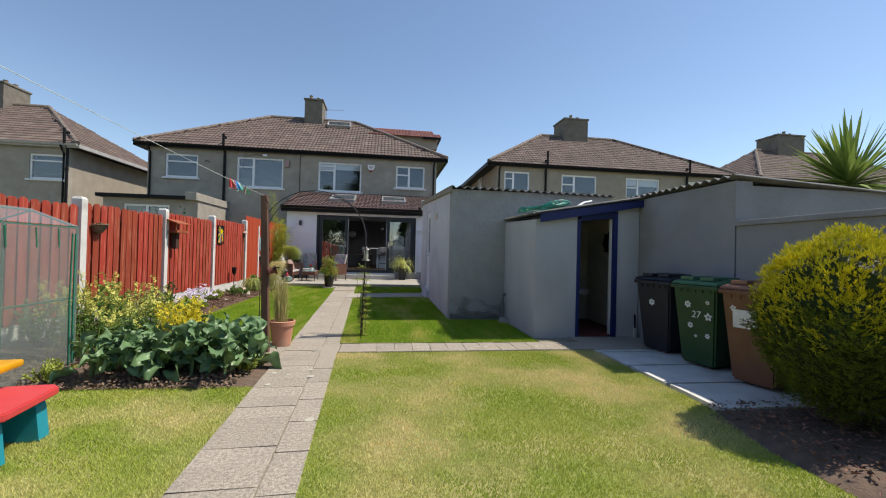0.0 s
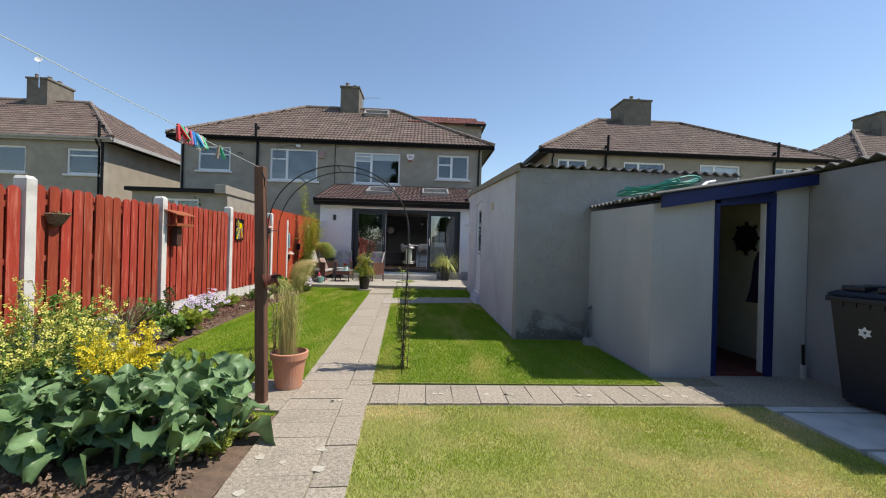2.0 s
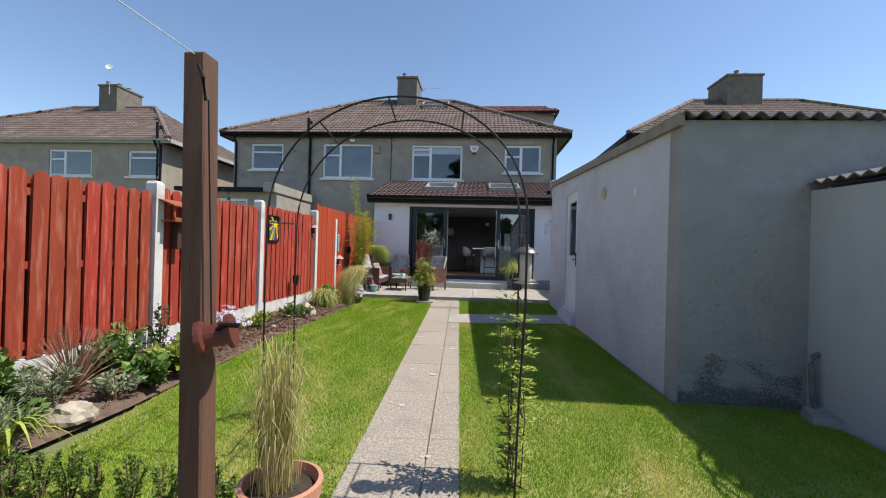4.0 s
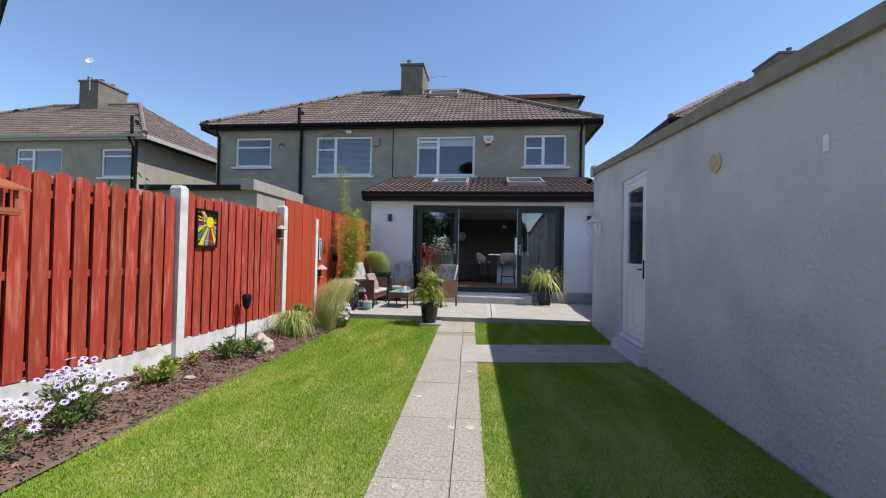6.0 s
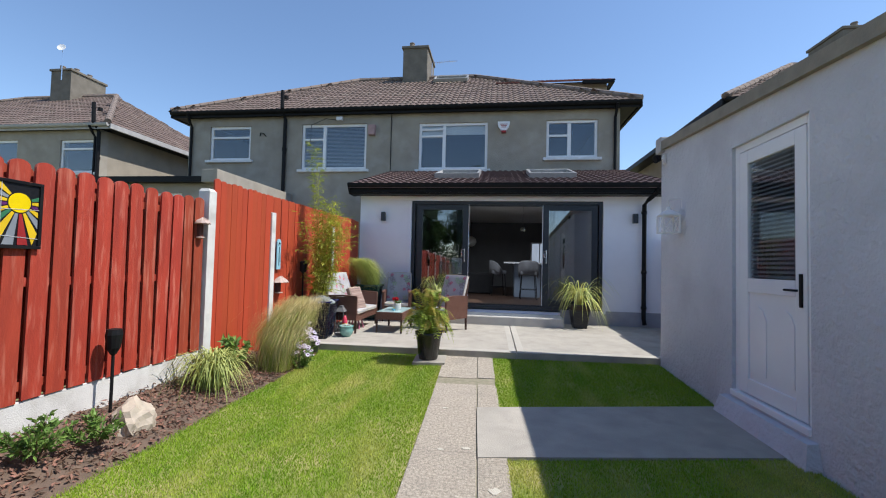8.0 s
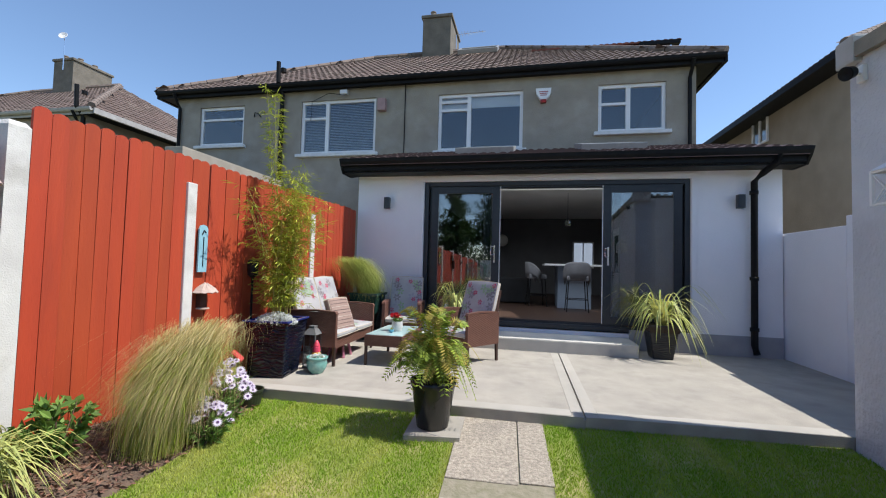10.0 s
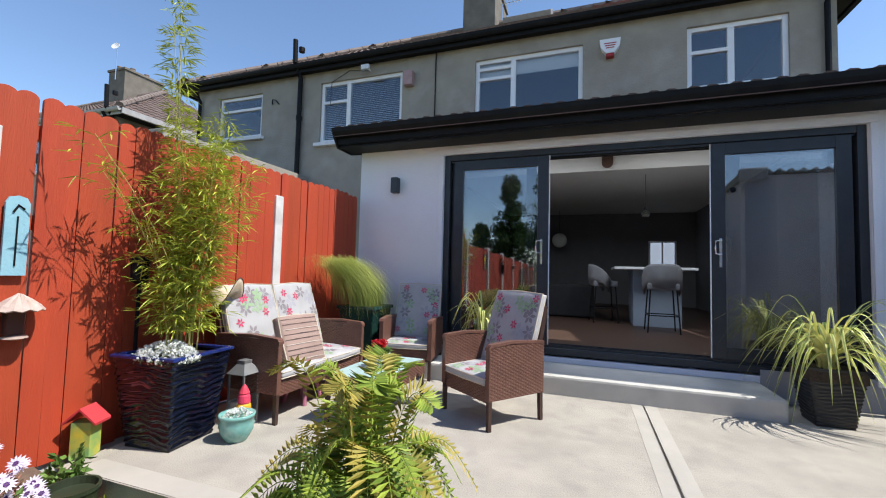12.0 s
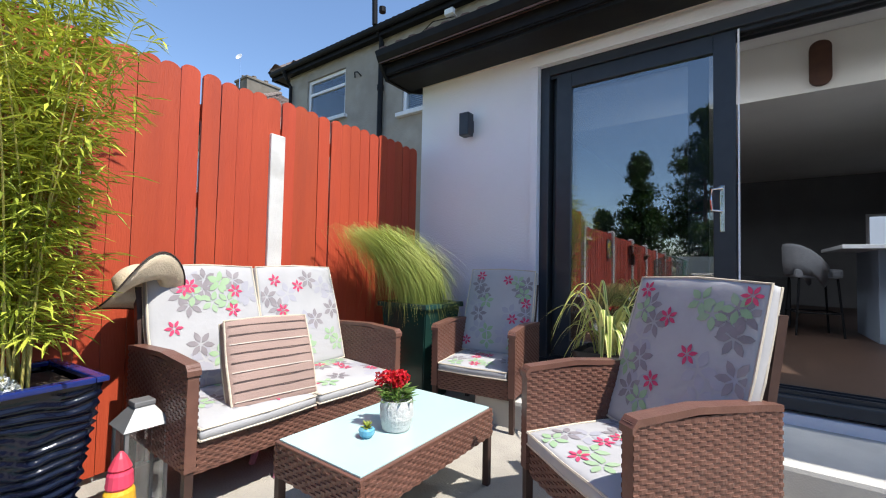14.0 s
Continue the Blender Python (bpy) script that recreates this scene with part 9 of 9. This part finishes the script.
for sx in (-1, 1):
    for sy in (-1, 1):
        box(_bm, sx * _s - 0.009, sy * _s - 0.009, 0.0, sx * _s + 0.009, sy * _s + 0.009, 0.21)
for _z in (0.0, 0.2):
    for a in ((-_s, -_s - 0.006, _s, -_s + 0.006), (-_s, _s - 0.006, _s, _s + 0.006), (-_s - 0.006, -_s, -_s + 0.006, _s), (_s - 0.006, -_s, _s + 0.006, _s)):
        box(_bm, a[0], a[1], _z, a[2], a[3], _z + 0.012)
for sy in (-1, 1):
    tube(_bm, [(-_s, sy * _s, 0.0), (_s, sy * _s, 0.2)], 0.004, 5)
    tube(_bm, [(-_s, sy * _s, 0.2), (_s, sy * _s, 0.0)], 0.004, 5)
    tube(_bm, [(sy * _s, -_s, 0.0), (sy * _s, _s, 0.2)], 0.004, 5)
    tube(_bm, [(sy * _s, -_s, 0.2), (sy * _s, _s, 0.0)], 0.004, 5)
part("cage", _bm, M_WM, ln)
_bm = B()
hexa(_bm, [(-0.1, -0.1, 0.213), (0.1, -0.1, 0.213), (0.1, 0.1, 0.213), (-0.1, 0.1, 0.213), (-0.03, -0.03, 0.275), (0.03, -0.03, 0.275), (0.03, 0.03, 0.275), (-0.03, 0.03, 0.275)])
lathe(_bm, [(0.025, 0.275), (0.028, 0.30), (0.012, 0.315)], 10)
part("cap", _bm, M_WM, ln)
_bm = B()
tube(_bm, [(0, 0, 0.31), (0, 0, 0.38), (0.03, 0, 0.40), (0.148, 0, 0.40), (0.148, 0, 0.30)], 0.005, 6)
part("bracket", _bm, M_WM, ln)
sec = thing("security_light", "small white security floodlight on the shed corner", "lamp", pose(SX, 14.2, 2.72))
_bm = B()
box(_bm, -0.03, -0.03, -0.06, 0.0, 0.03, 0.06, 0.004)
tube(_bm, [(-0.03, 0, 0), (-0.08, -0.02, 0.01)], 0.012, 8)
part("mount", _bm, M_WM, sec)
_bm = B()
lathe(_bm, [(0.02, 0), (0.04, 0.01), (0.05, 0.07), (0.045, 0.075), (0.01, 0.065)], 16)
bmesh.ops.transform(_bm, matrix=pose(-0.08, -0.02, 0.01, 0, -110, 20), verts=_bm.verts[:])
part("lamp_head", _bm, M_BLACK, sec)
sw = thing("drain_pipe", "short grey waste pipe at the outhouse corner", "pipe", pose(3.41, 7.86, 0))
_bm = B()
tube(_bm, [(0.05, 0.0, 0.50), (0.0, -0.01, 0.48), (-0.02, -0.02, 0.42), (-0.01, -0.03, 0.15), (0.0, -0.05, 0.03)], 0.024, 10)
part("pipe", _bm, mat("grey_pipe", (0.12, 0.12, 0.12), (0.2, 0.2, 0.2), 9, 0.5), sw)
_bm = B()
hexa(_bm, [(-0.14, -0.2, -0.02), (0.05, -0.3, -0.02), (0.08, -0.02, -0.02), (-0.08, 0.02, -0.02), (-0.12, -0.18, 0.05), (0.04, -0.26, 0.06), (0.06, -0.03, 0.09), (-0.06, 0.0, 0.07)])
part("gully_haunch", _bm, M_CONC_BASE, sw, "mortar haunch at the gully")
sw2 = thing("wall_plate", "small round plastic plate high on the shed wall", "plate", pose(SX, 9.0, 1.98))
_bm = B()
box(_bm, -0.012, -0.02, -0.05, 0, 0.02, 0.05, 0.004)
part("plate", _bm, M_WM, sw2)

# hose thrown on the outhouse roof and a bent strip
hose = thing("garden_hose", "teal garden hose coiled loosely on the outhouse roof", "hose", pose(3.75, 6.75, 1.99))
_r = random.Random(44)
for _k in range(7):
    _cx, _cy, _ra, _rb = _r.uniform(-0.05, 0.15), _r.uniform(-0.15, 0.25), _r.uniform(0.22, 0.4), _r.uniform(0.3, 0.5)
    _bm = B()
    tube(_bm, [(_cx + _ra * math.cos(a * math.pi / 14), _cy + _rb * math.sin(a * math.pi / 14), 0.03 + 0.175 * (_cx + _ra * math.cos(a * math.pi / 14)) + 0.014 * _k * (0.6 + 0.4 * math.sin(a * 0.7 + _k))) for a in range(29)], 0.012, 6)
    part("loop", _bm, mat("teal_hose", (0.02, 0.22, 0.17), (0.05, 0.32, 0.24), 6, 0.4), hose)
_bm = B()
tube(_bm, [(4.25, 6.9, 2.0), (4.7, 7.3, 2.22), (4.95, 7.5, 2.28)], 0.02, 6)
strip = tagged(mesh_ob("bent_trim", _bm, M_WM), "bent pale trim strip lying on the outhouse roof", "trim strip")
_bm = B()
lathe(_bm, [(0.16, 0.0), (0.2, 0.03), (0.2, 0.10), (0.1, 0.1)], 16)
bmesh.ops.transform(_bm, matrix=pose(4.72, 7.5, 0.55, 0, 0, 0), verts=_bm.verts[:])
part("basin", _bm, mat("white_ware", (0.6, 0.6, 0.58), None, 9, 0.3), outhouse, "white basin inside")
coat = thing("hanging_coat", "navy garment hanging behind the outhouse door", "garment", pose(OX1 - 0.10, 6.86, 0.92))
_f = B()
hexa(_f, [(-0.03, -0.12, -0.2), (0.05, -0.12, -0.2), (0.05, 0.14, -0.2), (-0.03, 0.14, -0.2), (0.0, -0.03, 0.42), (0.05, -0.03, 0.42), (0.05, 0.05, 0.42), (0.0, 0.05, 0.42)])
bmesh.ops.subdivide_edges(_f, edges=_f.edges[:], cuts=4, use_grid_fill=True)
for _v in _f.verts:
    _v.co.x += 0.025 * noise.noise(_v.co * 7)
    _v.co.y += 0.02 * noise.noise(_v.co * 9 + Vector((3, 0, 0)))
part("cloth", _f, mat("navy_cloth", (0.02, 0.03, 0.09), (0.05, 0.02, 0.04), 9, 0.95), coat)
spade = thing("hand_brush", "small dark brush leaning by the outhouse", "brush", pose(5.08, 6.28, 0.0))
_bm = B()
box(_bm, -0.02, -0.02, 0.0, 0.02, 0.02, 0.15, 0.005)
part("head", _bm, mat("bristle", (0.5, 0.48, 0.45), None, 30, 0.9), spade)
_bm = B()
tube(_bm, [(0, 0, 0.15), (0.0, 0.01, 0.36)], 0.014, 8)
part("handle", _bm, M_BLACK, spade)

# ---- things on the houses ----
al = thing("alarm_box", "white and red burglar alarm box under the eaves", "alarm", pose(0.38, 20.19, 5.22))
_bm = B()
prism(_bm, [(-0.17, 0.14), (0.17, 0.14), (0.15, 0.0), (0.07, -0.11), (-0.07, -0.11), (-0.15, 0.0)], -0.03, 0.085, "y")
part("case", _bm, M_UPVC, al)
_bm = B()
box(_bm, -0.065, -0.02, -0.17, 0.065, 0.08, -0.112, 0.008)
part("strobe", _bm, mat("red_lens", (0.35, 0.02, 0.02), None, 9, 0.3), al)
for _z in (0.05, 0.01, -0.03):
    _bm = B()
    box(_bm, -0.1 + abs(_z - 0.05) * 0.4, -0.034, _z, 0.1 - abs(_z - 0.05) * 0.4, -0.0305, _z + 0.018)
    part("emblem_bar", _bm, mat("emblem_red", (0.4, 0.05, 0.05), None, 9, 0.5), al)
bx = thing("junction_box", "faded pink junction box under the eaves", "box", pose(-3.47, 20.2, 5.2))
_bm = B()
box(_bm, -0.1, -0.06, -0.15, 0.1, 0.075, 0.15, 0.015)
part("case", _bm, mat("faded_pink", (0.42, 0.27, 0.26), None, 9, 0.6), bx)
fl = thing("floodlight", "small pale floodlight under the neighbouring eaves", "lamp", pose(-4.42, 20.1, 5.5))
_bm = B()
box(_bm, -0.09, -0.08, -0.04, 0.09, 0.0, 0.06, 0.01)
tube(_bm, [(0, 0, 0.02), (0, 0.17, 0.04)], 0.02, 6)
part("lamp_head", _bm, M_SILL, fl)
_bm = B()
tube(_bm, [(-5.4, 20.255, 4.9), (-5.38, 20.25, 5.4), (-4.9, 20.2, 5.57), (-4.42, 20.2, 5.5)], 0.009, 5)
tagged(mesh_ob("cable", _bm, M_BLACK), "black cable looping from the floodlight to a window", "cable")
tagged(mesh_ob("cable", tube(B(), [(-2.9, 20.26, 3.6), (-2.9, 20.26, 5.7)], 0.012, 5), M_BLACK), "black cable running down between the two houses", "cable")
fl2 = thing("soil_patch_vent", "small black wall vent on the neighbouring house", "vent", pose(-6.85, 20.27, 5.08))
_bm = B()
tube(_bm, [(0, 0, 0), (-0.05, -0.06, 0.08), (-0.14, -0.06, 0.1), (-0.2, 0, 0.02)], 0.014, 6)
part("pipe", _bm, M_BLACK, fl2)


def aerial(x, y, z, h, label, dish=False):
    t = thing("tv_aerial", label, "aerial", pose(x, y, z))
    bm = B()
    tube(bm, [(0, 0, -0.6), (0, 0, h)], 0.018, 6)
    part("mast", bm, M_CHROME, t)
    bm = B()
    if dish:
        lathe(bm, [(0.02, 0.0), (0.1, 0.02), (0.16, 0.05), (0.155, 0.055), (0.05, 0.02)], 16)
        bmesh.ops.transform(bm, matrix=pose(0, -0.04, h, 70, 0, 20), verts=bm.verts[:])
        part("cluster", bm, M_SILL, t)
    else:
        tube(bm, [(-0.1, 0, h), (1.0, 0.0, h + 0.05)], 0.01, 5)
        for k in range(9):
            tube(bm, [(0.1 + 0.1 * k, -0.16 + 0.01 * k, h + 0.01 + 0.005 * k), (0.1 + 0.1 * k, 0.16 - 0.01 * k, h + 0.01 + 0.005 * k)], 0.006, 4)
        part("yagi", bm, M_CHROME, t)


aerial(-2.43, 24.3, 9.0, 0.2, "thin television aerial on the chimney")
aerial(-18.2, 23.45, 9.3, 0.75, "pole with a small white aerial on the next chimney", True)

# extension roof skirting: dark plinth at the wall foot
_bm = B()
box(_bm, 1.57, EY - 0.012, PZ, EX1, EY - 0.0005, 0.42)
part("plinth", _bm, mat("plinth_grey", (0.36, 0.36, 0.39), (0.3, 0.3, 0.33), 5, 0.85, bump=0.2), ext, "grey painted plinth")

# ---- inside the kitchen ----
FZ = DZ0 + 0.08
island = thing("kitchen_island", "kitchen island with a white worktop and blue-grey panel", "island", pose(1.0, 20.3, FZ))
_bm = B()
box(_bm, -0.55, -0.45, 0.92, 0.62, 0.85, 0.96, 0.006)
part("worktop", _bm, mat("white_quartz", (0.75, 0.75, 0.75), (0.7, 0.7, 0.7), 20, 0.25), island)
_bm = B()
box(_bm, -0.25, -0.15, 0.0, 0.45, 0.8, 0.919, 0.005)
part("body", _bm, mat("bluegrey_panel", (0.26, 0.31, 0.38), (0.24, 0.29, 0.36), 4, 0.5), island)


def bar_stool(x, y, turn):
    t = thing("bar_stool", "grey upholstered bar stool on black metal legs", "stool", pose(x, y, FZ, 0, 0, turn), "kitchen bar stools")
    bm = B()
    box(bm, -0.21, -0.2, 0.62, 0.21, 0.2, 0.72, 0.03)
    part("seat", bm, mat("grey_fabric", (0.21, 0.21, 0.22), (0.18, 0.18, 0.19), 9, 0.95, bump=0.2), t)
    bm = B()
    rows = []
    for z, f in ((0.66, 1.0), (0.80, 1.06), (0.96, 1.08), (0.99, 1.04)):
        rows.append([bm.verts.new((0.22 * f * math.cos(a), -0.20 * f * math.sin(a) * 1.05, z - 0.16 * (1 - math.sin(a)) ** 2 * (z > 0.7))) for a in [math.pi * (-0.08 + 1.16 * k / 12) for k in range(13)]])
    for a, b in zip(rows, rows[1:]):
        for k in range(12):
            bm.faces.new((a[k], a[k + 1], b[k + 1], b[k]))
    o = part("backrest", bm, mat("grey_fabric_back", (0.21, 0.21, 0.22), (0.18, 0.18, 0.19), 9, 0.95, bump=0.2), t, smooth=True)
    o.modifiers.new("thickness", "SOLIDIFY").thickness = 0.035
    for sx in (-1, 1):
        for sy in (-1, 1):
            bm = B()
            tube(bm, [(sx * 0.17, sy * 0.16, 0.63), (sx * 0.21, sy * 0.20, 0.0)], 0.011, 6)
            part("leg", bm, M_BLACK, t)
    bm = B()
    tube(bm, [(-0.2, -0.19, 0.25), (0.2, -0.19, 0.25), (0.2, 0.19, 0.25), (-0.2, 0.19, 0.25), (-0.2, -0.19, 0.25)], 0.009, 6)
    part("footrest", bm, M_BLACK, t)


bar_stool(1.08, 19.55, 0)
bar_stool(0.30, 20.5, -80)
pd = thing("pendant_light", "clear glass pendant light over the island", "lamp", pose(0.983, 20.6, 2.41))
_bm = B()
tube(_bm, [(0, 0, 0.05), (0, 0, 0.635)], 0.004, 5)
lathe(_bm, [(0.02, 0.0), (0.03, 0.02), (0.02, 0.06), (0.008, 0.065)], 12)
part("flex", _bm, M_BLACK, pd)
_bm = B()
lathe(_bm, [(0.05, -0.12), (0.07, -0.08), (0.06, -0.02), (0.03, 0.0)], 16)
part("shade", _bm, M_GLASS, pd)
orn = thing("wooden_ornament", "long brown wooden ornament on the ceiling beam", "ornament", pose(0.343, 20.12, 3.32))
_bm = B()
prism(_bm, [(0.09 * math.cos(a), 0.16 + 0.08 * math.sin(a)) for a in [math.pi * k / 8 for k in range(9)]] + [(-0.09 * math.cos(a), -0.16 - 0.08 * math.sin(a)) for a in [math.pi * k / 8 for k in range(9)]], -0.02, 0.02, "y")
part("panel", _bm, mat("walnut", (0.10, 0.045, 0.025), (0.07, 0.03, 0.02), 9, 0.6), orn)
gl = thing("globe_lamp", "pale paper globe lamp at the back of the room", "lamp", pose(-0.75, 24.6, 2.2))
_bm = B()
bmesh.ops.create_uvsphere(_bm, u_segments=24, v_segments=14, radius=0.2)
part("globe", _bm, mat("paper_globe", (0.75, 0.74, 0.70), (0.68, 0.67, 0.63), 6, 0.9, sub=0.2), gl, smooth=True)
_bm = B()
tube(_bm, [(0, 0, 0.2), (0, 0, 0.842)], 0.005, 5)
part("flex", _bm, M_BLACK, gl)
hall = tagged(new("window_hall"), "bright daylit window at the back of the kitchen", "window", kind="structure")
_bm = B()
for _a in ((1.6, 1.35, 1.65, 2.25), (2.25, 1.35, 2.3, 2.25), (1.651, 1.35, 2.249, 1.40), (1.651, 2.20, 2.249, 2.25), (1.93, 1.401, 1.97, 2.199)):
    box(_bm, _a[0], 25.48, _a[1], _a[2], 25.53, _a[3], 0.004)
part("window_frame", _bm, M_UPVC, hall)
_bm = B()
box(_bm, 1.62, 25.56, 1.37, 2.28, 25.57, 2.23)
part("daylight_backdrop", _bm, lamp_mat("daylight", (0.75, 0.85, 1.0), 0.3), hall, "pale daylight beyond the glass")
cab = thing("dark_sideboard", "low dark sofa or sideboard in the kitchen shade", "furniture", pose(-0.35, 21.3, FZ))
_bm = B()
box(_bm, -0.5, -0.4, 0.02, 0.5, 0.45, 0.62, 0.04)
part("body", _bm, mat("dark_upholstery", (0.02, 0.02, 0.022), None, 9, 0.9), cab)

# ---- the trees and roofs behind, which the glass mirrors ----
def conifer(x, y, h, r, seed):
    t = thing("conifer_tree", "tall dark green garden tree behind", "tree", pose(x, y, 0))
    rr = random.Random(seed)
    bm = B()
    tube(bm, [(0, 0, -0.2), (0.05, 0, h * 0.5), (0, 0, h * 0.95)], 0.18, 8, 0.03)
    part("trunk", bm, M_TWIG, t)
    bm, f = B(), Foil(seed)
    for k in range(70):
        z = h * (0.12 + 0.86 * rr.random())
        w = r * (1.05 - (z / h) ** 1.5) * rr.uniform(0.65, 1.1)
        a = rr.uniform(0, 6.28)
        e = Vector((w * math.cos(a), w * math.sin(a), z - 0.1 * w))
        tube(bm, [Vector((0, 0, z)), e], 0.035, 4, 0.01)
        for _ in range(int(60 * r)):
            p = Vector((0, 0, z)).lerp(e, 0.2 + 0.85 * rr.random()) + rdir(rr) * 0.42
            f.leaf(p, rdir(rr, -0.2), rr.uniform(0.15, 0.36), 0.15)
    part("limbs", bm, M_TWIG, t)
    f.put("crown", G_TREE, t)


conifer(-5.6, -8.5, 8.6, 2.3, 601)
conifer(-2.2, -10.5, 11.6, 4.1, 602)
conifer(-7.6, -7.5, 4.6, 1.5, 603)
conifer(3.2, -9.0, 4.2, 1.6, 604)
clump("ivy_growth", "ivy growing over the fence beyond the panels", -3.6, 10.5, -0.1, 0.5, 1.6, 2.1, 1200, G_DARK, 610, 0.09, 0.07, 30, "ivy", 0.1)

# ---- extension roof tiles, one by one ----
_sl = Vector((0, EYR - EYE0, EZR - EZE))
_len = _sl.length
_vdir = _sl.normalized()
_ndir = Vector((1, 0, 0)).cross(_vdir)
_cols, _rowsn = 20, 11
_du, _dv = 6.5 / _cols, _len / _rowsn
_vs, _fs = tile_arrays((0, 0, 0), (1, 0, 0), _vdir, _ndir, lambda a, b: True, _du, _dv, 1, 1, 0.026, 0.028)
_me = bpy.data.meshes.new("roof_tile")
_me.from_pydata([tuple(v) for v in _vs], [], _fs)
_me.materials.append(M_TILE_NEW)
for _j in range(_rowsn):
    for _i in range(_cols):
        _x, _q = -2.87 + _du * _i, _dv * _j
        _yc = EYE0 + _vdir.y * (_q + _dv / 2)
        if any(a - 0.12 < _x + _du / 2 < b + 0.12 and 18.0 < _yc < 19.2 for a, b in SKY_HOLES):
            continue
        _o = new("roof_tile", _me)
        _o.parent = ext_roof
        _o.location = Vector((_x, EYE0, EZE)) + _vdir * _q + _ndir * 0.012
